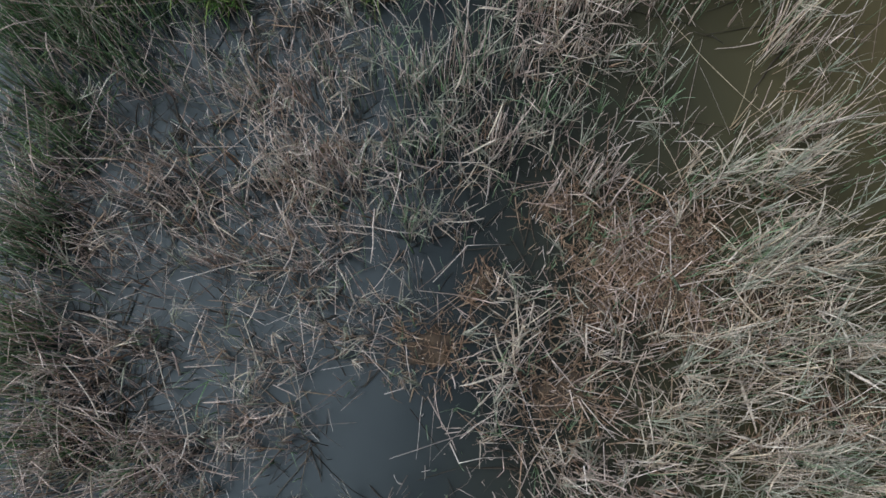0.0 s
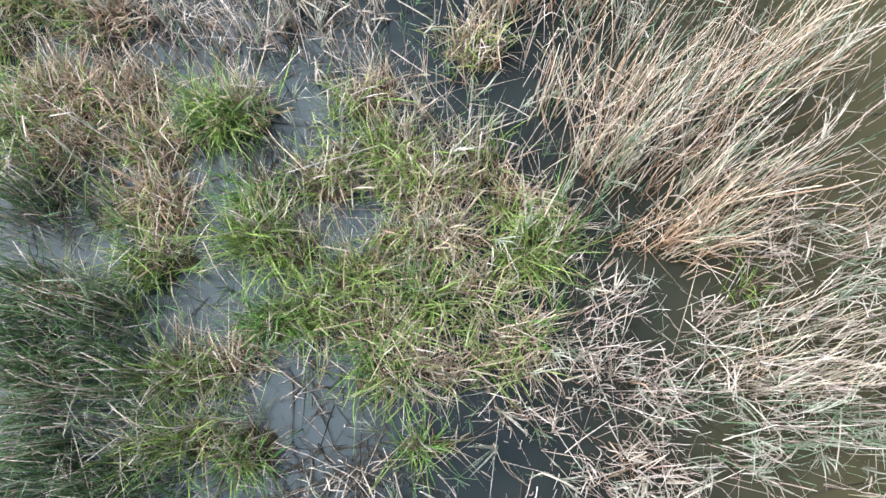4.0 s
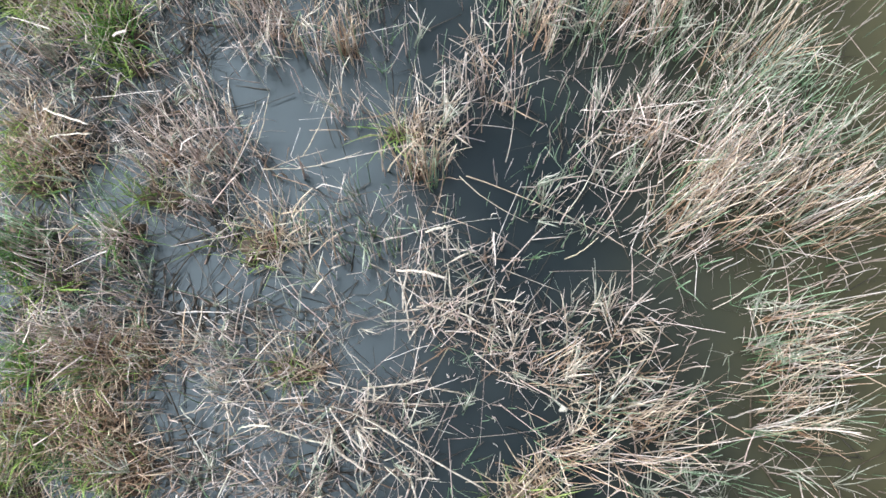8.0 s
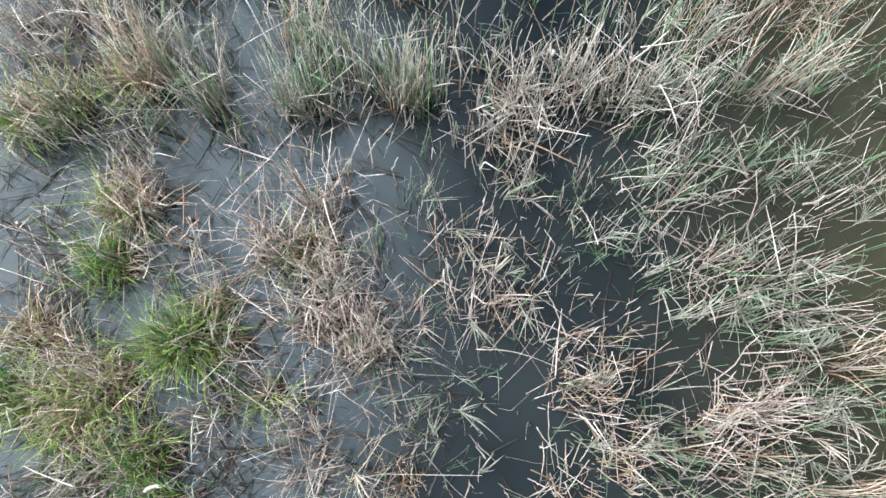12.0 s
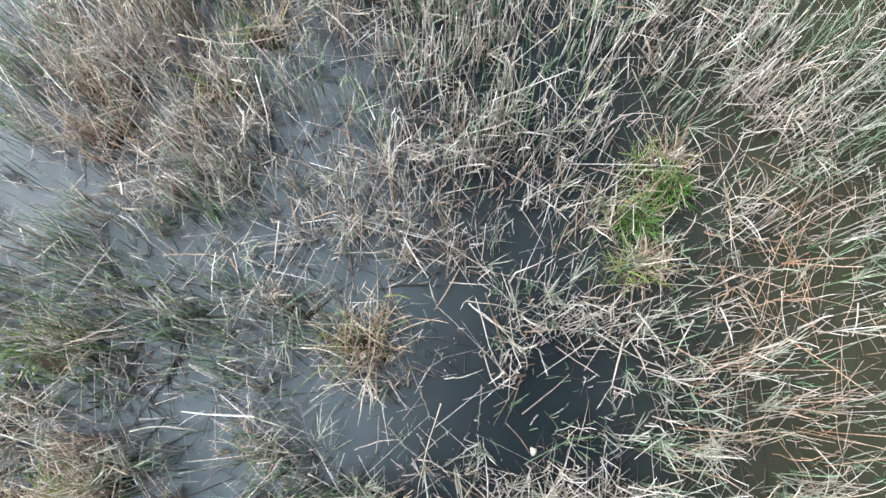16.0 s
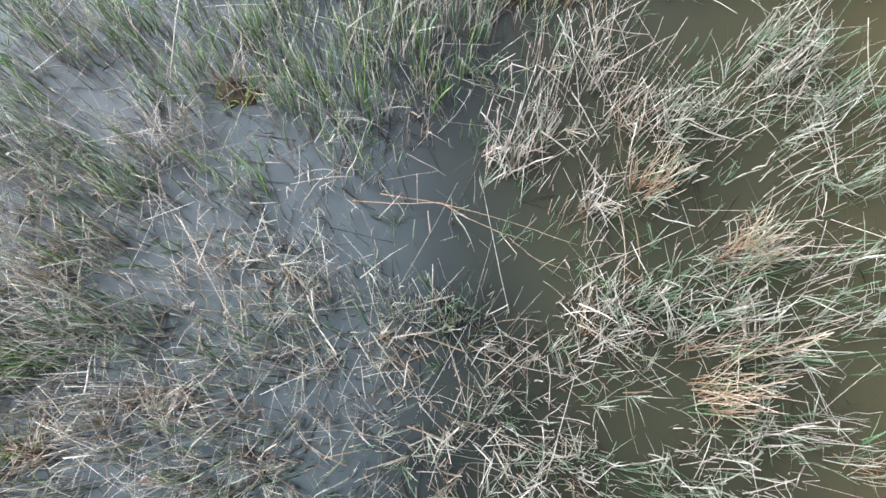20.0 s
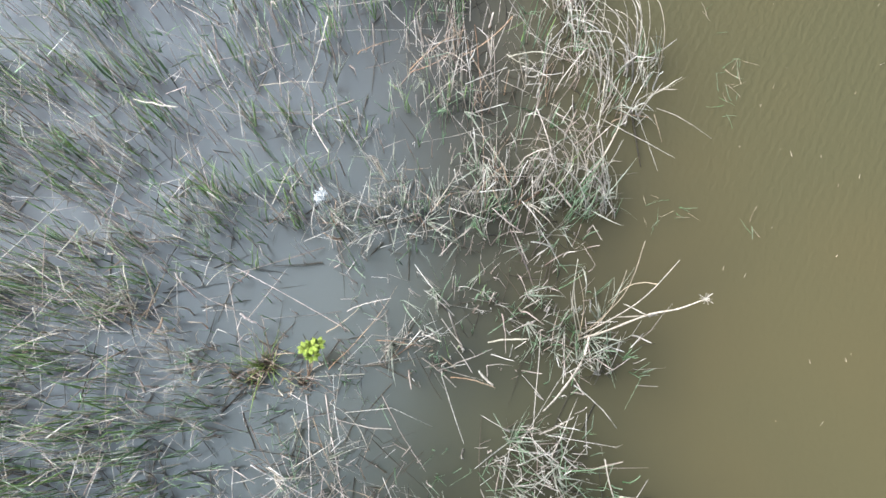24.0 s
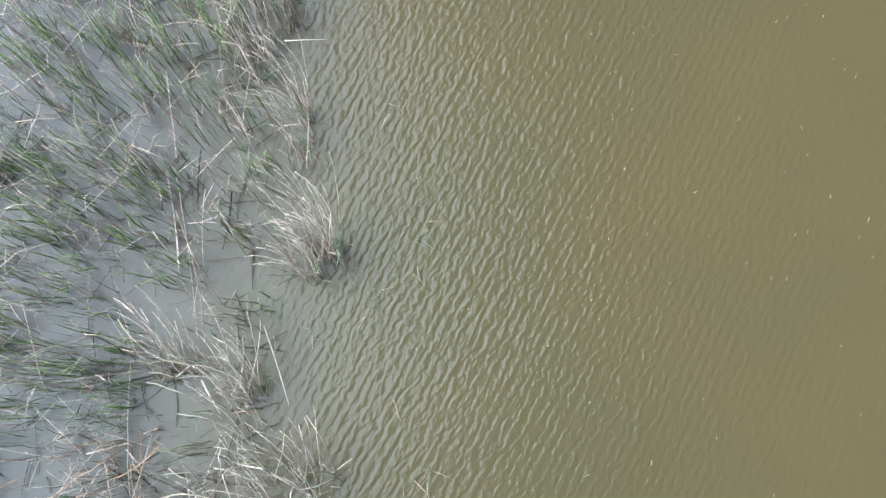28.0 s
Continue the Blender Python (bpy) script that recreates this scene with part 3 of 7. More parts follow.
pools.append((-0.33, 5.25, 0.16, 0.08))
pools.append((0.42, 5.21, 0.12, 0.08))
pools.append((0.44, 5.77, 0.11, 0.06))
pools.append((-0.49, 6.99, 0.13, 0.14))
pools.append((-0.54, 6.64, 0.15, 0.09))
pools.append((-0.92, 6.55, 0.13, 0.09))
pools.append((0.06, 6.40, 0.17, 0.08))
pools.append((-1.37, 6.28, 0.12, 0.12))
pools.append((0.62, 6.92, 0.17, 0.09))
pools.append((0.47, 6.36, 0.12, 0.08))
pools.append((-1.02, 7.60, 0.15, 0.13))
pools.append((-1.52, 7.08, 0.12, 0.10))
pools.append((-0.22, 7.24, 0.10, 0.13))
pools.append((-0.55, 6.98, 0.16, 0.14))
pools.append((0.50, 7.52, 0.08, 0.13))
pools.append((0.68, 7.39, 0.08, 0.13))
pools.append((0.68, 7.08, 0.23, 0.12))
pools.append((-1.91, 7.49, 0.15, 0.06))
pools.append((0.37, 8.02, 0.13, 0.11))
pools.append((0.94, 8.13, 0.15, 0.13))
pools.append((-1.02, 7.77, 0.14, 0.08))
pools.append((0.27, 9.05, 0.15, 0.15))
pools.append((0.20, 8.70, 0.18, 0.12))
pools.append((1.26, 9.68, 0.26, 0.14))
pools.append((0.53, 8.64, 0.12, 0.12))
pools.append((1.72, 8.52, 0.12, 0.06))
pools.append((0.76, 10.13, 0.15, 0.09))
pools.append((1.35, 9.71, 0.25, 0.12))
pools.append((1.64, 11.74, 0.13, 0.15))
pools.append((1.51, 11.47, 0.14, 0.06))

# ---- the clumps, from the start of the way to its end ----
# stretch 1 of the marsh
bed("litter", 0.71, 0.60, 0.24, 0.19, 21, 0.05)
bed("litter", 1.41, 0.00, 0.22, 0.12, 15, 0.05)
bed("litter", 0.11, 0.45, 0.11, 0.11, 5, 0.05)
bed("litter", 0.42, 0.05, 0.24, 0.18, 18, 0.05)
bed("broken", 0.28, 0.32, 0.15, 0.11, 14, 0.20)
bed("broken", 0.23, 0.13, 0.12, 0.10, 10, 0.20)
bed("shag", 1.17, 0.48, 0.23, 0.13, 37, 0.45)
bed("shag", 1.37, 0.25, 0.27, 0.17, 59, 0.50)
bed("shag", 1.05, 0.18, 0.25, 0.15, 43, 0.45)
bed("shag", 1.29, -0.18, 0.32, 0.18, 90, 0.50)
bed("shag", 0.79, -0.07, 0.20, 0.18, 41, 0.40)
bed("dead", 0.42, -0.19, 0.20, 0.14, 32, 0.30)
bed("dead", 0.17, -0.07, 0.12, 0.12, 10, 0.30)
bed("dead", -0.71, -0.08, 0.23, 0.16, 30, 0.30)
bed("dead", -1.06, -0.21, 0.25, 0.16, 43, 0.35)
bed("dead", -1.41, 0.03, 0.23, 0.19, 44, 0.35)
bed("dead", -1.42, -0.25, 0.21, 0.14, 27, 0.35)
bed("dead", -0.94, 0.24, 0.30, 0.13, 13, 0.30)
bed("dead", -0.42, 0.38, 0.25, 0.13, 20, 0.30)
bed("sward", -1.62, 0.24, 0.13, 0.21, 31, 0.40)
bed("sward", -1.60, 0.67, 0.17, 0.20, 42, 0.40)
# stretch 2 of the marsh
bed("dead", -1.00, 1.26, 0.21, 0.11, 4, 0.25)
bed("dead", -0.61, 1.17, 0.25, 0.15, 29, 0.30)
bed("rush", -0.18, 1.22, 0.23, 0.17, 40, 0.38)
bed("dead", -0.41, 0.92, 0.25, 0.15, 38, 0.30)
bed("broken", -0.60, 0.95, 0.10, 0.04, 5, 0.20)
bed("dead", -1.10, 0.88, 0.27, 0.10, 8, 0.30)
bed("dead", -0.77, 1.05, 0.15, 0.11, 3, 0.30)
bed("rush", 0.03, 1.31, 0.15, 0.13, 17, 0.38)
bed("broken", 0.13, 0.88, 0.12, 0.10, 10, 0.20)
bed("dead", 0.11, 1.05, 0.17, 0.11, 14, 0.30)
bed("broken", 0.02, 0.68, 0.12, 0.05, 5, 0.20)
bed("broken", 0.33, 1.35, 0.17, 0.13, 19, 0.20)
bed("broken", 0.52, 1.39, 0.19, 0.13, 21, 0.20)
bed("rush", 0.34, 1.11, 0.17, 0.13, 19, 0.38)
bed("rush", 0.82, 1.26, 0.13, 0.11, 7, 0.20)
bed("rush", 0.80, 1.05, 0.13, 0.11, 7, 0.20)
bed("dead", 0.53, 0.88, 0.17, 0.12, 16, 0.30)
bed("litter", 0.70, 0.58, 0.28, 0.20, 50, 0.05)
bed("litter", 0.44, 0.76, 0.20, 0.12, 9, 0.05)
bed("litter", 0.87, 0.70, 0.18, 0.12, 12, 0.05)
bed("shag", 1.02, 0.84, 0.19, 0.10, 20, 0.45)
bed("shag", 1.23, 0.84, 0.17, 0.12, 27, 0.50)
bed("shag", 1.20, 0.56, 0.26, 0.14, 57, 0.50)
bed("rush", 0.31, 0.50, 0.20, 0.08, 9, 0.20)
bed("dead", -0.43, 0.64, 0.21, 0.12, 17, 0.30)
bed("dead", -0.67, 0.52, 0.26, 0.12, 31, 0.30)
bed("dead", -1.06, 0.55, 0.25, 0.12, 7, 0.30)
bed("dead", -1.44, 0.75, 0.25, 0.10, 4, 0.30)
bed("sedge", -1.64, 0.86, 0.13, 0.12, 6, 0.30)
bed("reed", 1.29, 1.05, 0.17, 0.06, 14, 0.50)
bed("reed", 1.27, 1.40, 0.13, 0.11, 15, 0.55)
bed("rush", 0.88, 1.62, 0.20, 0.11, 20, 0.35)
bed("sedge", -1.59, 1.21, 0.21, 0.11, 7, 0.30)
bed("dead", -0.62, 1.53, 0.13, 0.09, 5, 0.30)
bed("sward", -1.44, 1.39, 0.32, 0.16, 22, 0.45)
bed("sedge", -1.66, 1.04, 0.15, 0.13, 8, 0.35)
# stretch 3 of the marsh
bed("thatch", -1.61, 2.20, 0.13, 0.09, 10, 0.30)
bed("thatch", -1.21, 1.90, 0.10, 0.06, 7, 0.30)
bed("straw", -1.62, 1.90, 0.10, 0.08, 6, 0.35)
bed("thatch", -1.32, 1.64, 0.12, 0.06, 7, 0.25)
bed("thatch", -0.69, 2.61, 0.15, 0.11, 20, 0.25)
bed("bright", -0.85, 2.09, 0.08, 0.06, 5, 0.28)
bed("bright", 0.09, 2.06, 0.08, 0.06, 5, 0.28)
bed("tussock", -0.92, 2.41, 0.12, 0.11, 24, 0.35)
bed("tussock", -0.56, 2.26, 0.16, 0.11, 27, 0.30)
bed("thatch", -0.31, 2.39, 0.19, 0.11, 38, 0.25)
bed("tussock", 0.10, 2.34, 0.16, 0.11, 29, 0.30)
bed("tussock", -0.26, 2.17, 0.17, 0.09, 25, 0.30)
bed("thatch", -0.49, 2.06, 0.21, 0.11, 37, 0.25)
bed("tussock", -0.68, 2.13, 0.12, 0.09, 13, 0.30)
bed("thatch", -0.39, 1.90, 0.23, 0.10, 37, 0.25)
bed("tussock", -0.31, 1.65, 0.10, 0.04, 5, 0.25)
bed("thatch", -0.01, 1.98, 0.19, 0.13, 31, 0.25)
bed("dead", 0.02, 1.77, 0.16, 0.08, 11, 0.30)
bed("thatch", -1.01, 1.94, 0.17, 0.10, 25, 0.25)
bed("tussock", -1.28, 2.32, 0.14, 0.11, 20, 0.30)
bed("sward", -1.51, 2.09, 0.25, 0.13, 9, 0.40)
bed("sward", -1.35, 1.78, 0.29, 0.12, 11, 0.40)
bed("sward", -1.63, 1.74, 0.18, 0.16, 9, 0.45)
bed("sward", -1.00, 1.74, 0.16, 0.10, 6, 0.35)
bed("tussock", -0.91, 1.63, 0.08, 0.05, 5, 0.25)
bed("dead", 0.32, 2.15, 0.15, 0.13, 14, 0.35)
bed("dead", 0.36, 1.89, 0.21, 0.13, 27, 0.35)
bed("rush", 0.54, 1.81, 0.21, 0.12, 27, 0.35)
bed("dead", 0.72, 2.06, 0.13, 0.13, 12, 0.35)
bed("reed", 0.81, 1.89, 0.17, 0.13, 27, 0.45)
bed("broken", 0.97, 2.36, 0.13, 0.13, 20, 0.20)
bed("tussock", 0.90, 2.21, 0.07, 0.05, 5, 0.20)
bed("reed", 1.03, 2.06, 0.25, 0.09, 22, 0.50)
bed("reed", 1.10, 1.87, 0.25, 0.10, 34, 0.50)
bed("rush", 1.11, 1.71, 0.23, 0.08, 20, 0.50)
bed("dead", 0.42, 1.59, 0.22, 0.10, 25, 0.30)
bed("rush", 1.18, 2.23, 0.15, 0.09, 10, 0.50)
bed("reed", 1.27, 2.38, 0.17, 0.13, 16, 0.60)
bed("straw", 0.63, 2.38, 0.15, 0.09, 24, 0.65)
# stretch 4 of the marsh
bed("rusty", -1.74, 3.38, 0.24, 0.14, 63, 0.25)
bed("rusty", -1.58, 3.25, 0.19, 0.09, 26, 0.25)
bed("rusty", -1.76, 2.94, 0.23, 0.13, 45, 0.25)
bed("rusty", -1.45, 2.94, 0.19, 0.11, 31, 0.25)
bed("tussock", -1.05, 2.88, 0.15, 0.11, 41, 0.30)
bed("rusty", -1.33, 2.75, 0.17, 0.10, 27, 0.25)
bed("rusty", -1.34, 2.51, 0.18, 0.12, 43, 0.25)
bed("rusty", -1.70, 2.73, 0.21, 0.10, 25, 0.25)
bed("sward", -1.81, 2.57, 0.16, 0.10, 7, 0.35)
bed("dead", -1.08, 3.25, 0.19, 0.13, 12, 0.35)
bed("broken", -0.74, 3.39, 0.17, 0.09, 9, 0.20)
bed("broken", -0.53, 3.29, 0.11, 0.09, 7, 0.20)
bed("broken", -1.12, 3.50, 0.09, 0.12, 5, 0.20)
bed("dead", -0.89, 3.20, 0.19, 0.13, 12, 0.30)
bed("dead", -0.67, 3.12, 0.13, 0.07, 5, 0.30)
bed("thatch", -0.12, 3.14, 0.16, 0.14, 22, 0.25)
bed("thatch", -0.54, 2.94, 0.15, 0.11, 24, 0.25)
bed("broken", -0.29, 2.92, 0.08, 0.11, 7, 0.20)
bed("tussock", -0.42, 2.75, 0.14, 0.09, 20, 0.30)
bed("thatch", -0.33, 2.59, 0.23, 0.10, 44, 0.25)
bed("tussock", -0.62, 2.69, 0.07, 0.07, 5, 0.25)
bed("tussock", -0.09, 2.67, 0.12, 0.09, 11, 0.30)
bed("dead", -0.15, 2.75, 0.12, 0.08, 7, 0.30)
bed("rust", 0.03, 3.31, 0.15, 0.09, 24, 0.65)
bed("rust", 0.19, 2.92, 0.11, 0.11, 16, 0.60)
bed("rust", 0.31, 3.29, 0.13, 0.13, 18, 0.65)
bed("rust", 0.37, 2.67, 0.21, 0.12, 37, 0.60)
bed("rust", 0.58, 2.75, 0.21, 0.13, 34, 0.65)
bed("rust", 0.45, 2.94, 0.17, 0.11, 18, 0.65)
bed("rust", 0.72, 2.92, 0.21, 0.13, 31, 0.70)
bed("rust", 0.80, 2.56, 0.25, 0.10, 34, 0.70)
bed("rust", 1.02, 3.02, 0.17, 0.13, 30, 0.70)
bed("rush", 0.52, 3.20, 0.13, 0.09, 7, 0.50)
bed("thatch", 0.03, 2.50, 0.16, 0.10, 23, 0.25)
# stretch 5 of the marsh
bed("rusty", -1.97, 4.39, 0.20, 0.14, 46, 0.25)
bed("tussock", -1.86, 3.93, 0.12, 0.07, 5, 0.30)
bed("dead", -1.62, 4.08, 0.13, 0.09, 7, 0.30)
bed("broken", -1.64, 4.08, 0.06, 0.07, 5, 0.20)
bed("tussock", -1.48, 4.26, 0.11, 0.07, 5, 0.30)
bed("dead", -1.40, 4.37, 0.13, 0.11, 8, 0.35)
bed("dead", -1.29, 4.23, 0.15, 0.09, 8, 0.35)
bed("rust", -0.96, 4.08, 0.17, 0.15, 14, 0.42)
bed("thatch", -1.11, 4.06, 0.13, 0.11, 12, 0.25)
bed("sward", -0.73, 4.15, 0.19, 0.13, 18, 0.30)
bed("straw", -0.50, 4.35, 0.11, 0.07, 14, 0.45)
bed("sward", -0.62, 4.06, 0.09, 0.09, 5, 0.30)
bed("broken", -0.45, 4.10, 0.09, 0.07, 5, 0.20)
bed("broken", -0.51, 3.95, 0.11, 0.05, 6, 0.20)
bed("broken", -0.38, 3.80, 0.19, 0.08, 18, 0.20)
bed("dead", -0.80, 3.80, 0.13, 0.08, 5, 0.30)
bed("sward", -1.54, 3.89, 0.11, 0.09, 6, 0.35)
bed("dead", -1.84, 3.72, 0.23, 0.10, 19, 0.30)
bed("rusty", -1.63, 3.64, 0.23, 0.12, 41, 0.25)
bed("tussock", -1.89, 3.60, 0.10, 0.07, 6, 0.30)
bed("dead", -1.17, 3.64, 0.25, 0.15, 33, 0.30)
bed("thatch", -0.96, 3.60, 0.14, 0.08, 10, 0.25)
bed("dead", -0.88, 3.44, 0.25, 0.08, 19, 0.30)
bed("dead", -0.51, 3.48, 0.20, 0.10, 17, 0.30)
bed("rust", 0.03, 3.62, 0.19, 0.10, 28, 0.40)
bed("rust", 0.23, 3.46, 0.25, 0.10, 37, 0.45)
bed("dead", -0.18, 3.64, 0.12, 0.10, 12, 0.30)
bed("rust", 0.47, 4.15, 0.17, 0.11, 27, 0.55)
bed("rust", 0.69, 4.26, 0.26, 0.13, 49, 0.60)
bed("rust", 0.94, 4.15, 0.21, 0.11, 34, 0.60)
bed("rush", 0.92, 4.39, 0.24, 0.11, 28, 0.55)
bed("rust", 0.86, 3.62, 0.19, 0.12, 31, 0.50)
bed("rush", 0.76, 3.68, 0.12, 0.08, 10, 0.40)
bed("rust", 0.84, 3.42, 0.18, 0.08, 20, 0.50)
bed("dead", 0.44, 4.04, 0.13, 0.09, 7, 0.35)
bed("rush", -0.04, 4.24, 0.13, 0.11, 7, 0.30)
bed("dead", -0.24, 4.00, 0.13, 0.09, 5, 0.30)
bed("rush", 0.22, 4.30, 0.15, 0.09, 8, 0.35)
# stretch 6 of the marsh
bed("thatch", -2.09, 5.10, 0.19, 0.11, 31, 0.25)
bed("tussock", -1.86, 5.16, 0.14, 0.11, 22, 0.30)
bed("tussock", -1.70, 4.97, 0.10, 0.09, 11, 0.30)
bed("thatch", -1.95, 4.99, 0.15, 0.09, 13, 0.25)
bed("broken", -1.72, 4.87, 0.06, 0.04, 5, 0.20)
bed("tussock", -1.62, 4.78, 0.08, 0.05, 5, 0.25)
bed("dead", -1.86, 4.86, 0.19, 0.09, 10, 0.30)
bed("dead", -2.03, 4.69, 0.16, 0.08, 9, 0.30)
bed("thatch", -2.01, 4.53, 0.14, 0.08, 13, 0.25)
bed("dead", -1.51, 5.03, 0.17, 0.09, 7, 0.30)
bed("dead", -1.18, 5.07, 0.13, 0.09, 11, 0.35)
bed("tussock", -1.27, 5.14, 0.07, 0.07, 5, 0.30)
bed("dead", -1.07, 4.90, 0.13, 0.09, 12, 0.35)
bed("rust", -0.96, 4.86, 0.12, 0.06, 7, 0.40)
bed("straw", -0.80, 4.86, 0.08, 0.09, 10, 0.40)
bed("rush", -0.74, 5.09, 0.15, 0.09, 11, 0.35)
bed("rush", -0.61, 5.14, 0.11, 0.09, 7, 0.35)
bed("dead", -0.78, 4.99, 0.13, 0.06, 5, 0.30)
bed("dead", -1.37, 4.41, 0.20, 0.10, 17, 0.30)
bed("dead", -1.24, 4.49, 0.10, 0.10, 7, 0.40)
bed("dead", -0.81, 4.59, 0.12, 0.06, 5, 0.30)
bed("thatch", -0.57, 4.51, 0.10, 0.06, 9, 0.25)
bed("broken", -0.42, 4.55, 0.12, 0.08, 10, 0.20)
bed("dead", -0.32, 4.73, 0.10, 0.08, 7, 0.30)
bed("broken", -0.26, 4.84, 0.08, 0.11, 5, 0.20)
bed("dead", -0.18, 4.61, 0.10, 0.06, 5, 0.30)
bed("rust", -0.07, 4.90, 0.15, 0.11, 20, 0.40)
bed("rush", 0.08, 5.01, 0.13, 0.11, 15, 0.45)
bed("dead", -0.12, 5.09, 0.11, 0.11, 8, 0.35)
bed("dead", -0.21, 5.20, 0.11, 0.07, 5, 0.35)
bed("rust", 0.31, 4.96, 0.17, 0.09, 18, 0.45)
bed("dead", 0.40, 5.09, 0.13, 0.11, 12, 0.40)
bed("rush", 0.16, 4.79, 0.12, 0.08, 7, 0.35)
bed("rush", 0.66, 5.07, 0.21, 0.11, 20, 0.45)
bed("rush", 0.43, 4.84, 0.21, 0.08, 16, 0.40)
bed("dead", 0.35, 4.50, 0.16, 0.12, 24, 0.40)
bed("rush", 0.58, 4.61, 0.20, 0.12, 24, 0.40)
bed("rush", 0.13, 4.57, 0.12, 0.08, 5, 0.30)
bed("dead", 0.63, 4.42, 0.16, 0.10, 20, 0.45)
bed("rush", 0.78, 4.56, 0.20, 0.12, 34, 0.50)
bed("rust", 0.78, 4.77, 0.19, 0.11, 23, 0.50)
bed("rush", 0.04, 4.40, 0.10, 0.12, 5, 0.20)
# stretch 7 of the marsh
bed("thatch", -2.23, 6.18, 0.15, 0.11, 24, 0.25)
bed("tussock", -2.07, 6.27, 0.09, 0.07, 7, 0.30)
bed("thatch", -1.88, 5.85, 0.11, 0.11, 18, 0.25)
bed("dead", -1.76, 5.92, 0.08, 0.13, 11, 0.30)
bed("tussock", -1.86, 5.60, 0.09, 0.07, 9, 0.30)
bed("dead", -1.72, 5.60, 0.08, 0.08, 5, 0.30)
bed("tussock", -1.58, 5.31, 0.15, 0.08, 38, 0.30)
bed("thatch", -1.50, 5.43, 0.10, 0.06, 8, 0.25)
bed("thatch", -2.15, 5.33, 0.16, 0.10, 23, 0.25)
bed("dead", -1.90, 5.25, 0.16, 0.08, 14, 0.30)
bed("thatch", -1.93, 5.11, 0.16, 0.10, 20, 0.25)
bed("dead", -1.58, 5.68, 0.06, 0.11, 5, 0.40)
bed("dead", -1.31, 5.70, 0.08, 0.13, 12, 0.35)
bed("thatch", -1.14, 5.66, 0.10, 0.11, 16, 0.25)
bed("dead", -1.06, 5.90, 0.11, 0.11, 7, 0.35)
bed("sward", -0.91, 5.66, 0.08, 0.06, 5, 0.30)
bed("dead", -1.05, 5.45, 0.23, 0.08, 27, 0.35)
bed("dead", -0.94, 5.31, 0.16, 0.08, 18, 0.35)
bed("sward", -0.86, 5.23, 0.10, 0.08, 6, 0.30)
bed("sward", -1.16, 6.27, 0.13, 0.09, 11, 0.40)
bed("rust", -0.79, 6.27, 0.11, 0.09, 15, 0.45)
bed("broken", -0.36, 6.18, 0.13, 0.11, 15, 0.20)
bed("dead", -0.35, 6.25, 0.15, 0.14, 19, 0.35)
bed("dead", -0.49, 6.09, 0.11, 0.07, 8, 0.35)
bed("dead", -0.38, 5.92, 0.06, 0.09, 5, 0.40)
bed("rush", -0.72, 5.87, 0.11, 0.06, 5, 0.30)
bed("dead", -0.60, 5.64, 0.13, 0.13, 12, 0.30)
bed("dead", -0.53, 5.46, 0.14, 0.10, 12, 0.30)
bed("dead", -0.37, 5.46, 0.10, 0.10, 7, 0.30)
bed("rush", -0.35, 5.64, 0.13, 0.08, 5, 0.30)
bed("rush", -0.11, 5.79, 0.15, 0.11, 12, 0.40)
bed("rush", 0.05, 5.66, 0.10, 0.08, 6, 0.35)
bed("rush", 0.13, 5.88, 0.21, 0.09, 18, 0.45)
bed("rush", 0.26, 6.01, 0.17, 0.09, 13, 0.45)
bed("dead", 0.04, 6.30, 0.15, 0.09, 16, 0.35)
bed("rush", 0.28, 6.27, 0.20, 0.09, 16, 0.50)
bed("dead", 0.34, 5.62, 0.12, 0.08, 8, 0.35)
bed("rush", 0.15, 5.54, 0.12, 0.08, 7, 0.35)
bed("rush", 0.33, 5.43, 0.19, 0.08, 14, 0.40)
bed("dead", -0.11, 5.35, 0.23, 0.04, 5, 0.30)
bed("rust", -0.11, 5.17, 0.16, 0.08, 20, 0.35)
bed("rush", 0.50, 5.56, 0.21, 0.13, 24, 0.45)
bed("rush", 0.64, 5.92, 0.23, 0.11, 25, 0.50)
bed("rush", 0.64, 6.27, 0.15, 0.09, 13, 0.55)
bed("rush", 0.63, 5.37, 0.21, 0.10, 23, 0.45)
bed("rust", 0.77, 5.27, 0.18, 0.08, 14, 0.50)
bed("rush", 0.61, 5.15, 0.20, 0.06, 12, 0.45)
bed("dead", 0.45, 5.06, 0.12, 0.08, 11, 0.40)
# stretch 8 of the marsh
bed("sward", -2.26, 6.97, 0.21, 0.16, 21, 0.45)
bed("thatch", -1.97, 6.81, 0.13, 0.11, 14, 0.25)
bed("sward", -1.83, 6.99, 0.26, 0.16, 26, 0.40)
bed("dead", -1.73, 6.79, 0.20, 0.13, 10, 0.35)
bed("sward", -1.42, 6.94, 0.21, 0.16, 23, 0.40)
bed("sward", -1.26, 6.72, 0.18, 0.13, 17, 0.35)
bed("dead", -1.15, 6.59, 0.13, 0.08, 5, 0.30)
bed("dead", -2.24, 6.49, 0.20, 0.13, 17, 0.35)
bed("dead", -2.07, 6.55, 0.20, 0.15, 18, 0.35)
bed("thatch", -1.83, 6.32, 0.12, 0.06, 11, 0.25)
bed("sward", -1.61, 6.44, 0.18, 0.15, 10, 0.30)
bed("tussock", -2.05, 6.22, 0.08, 0.03, 5, 0.25)
bed("thatch", -2.21, 6.19, 0.14, 0.10, 22, 0.25)
bed("straw", -0.81, 6.83, 0.11, 0.09, 15, 0.45)
bed("dead", -0.81, 6.72, 0.18, 0.08, 12, 0.35)
bed("sward", -1.05, 6.94, 0.21, 0.14, 20, 0.40)
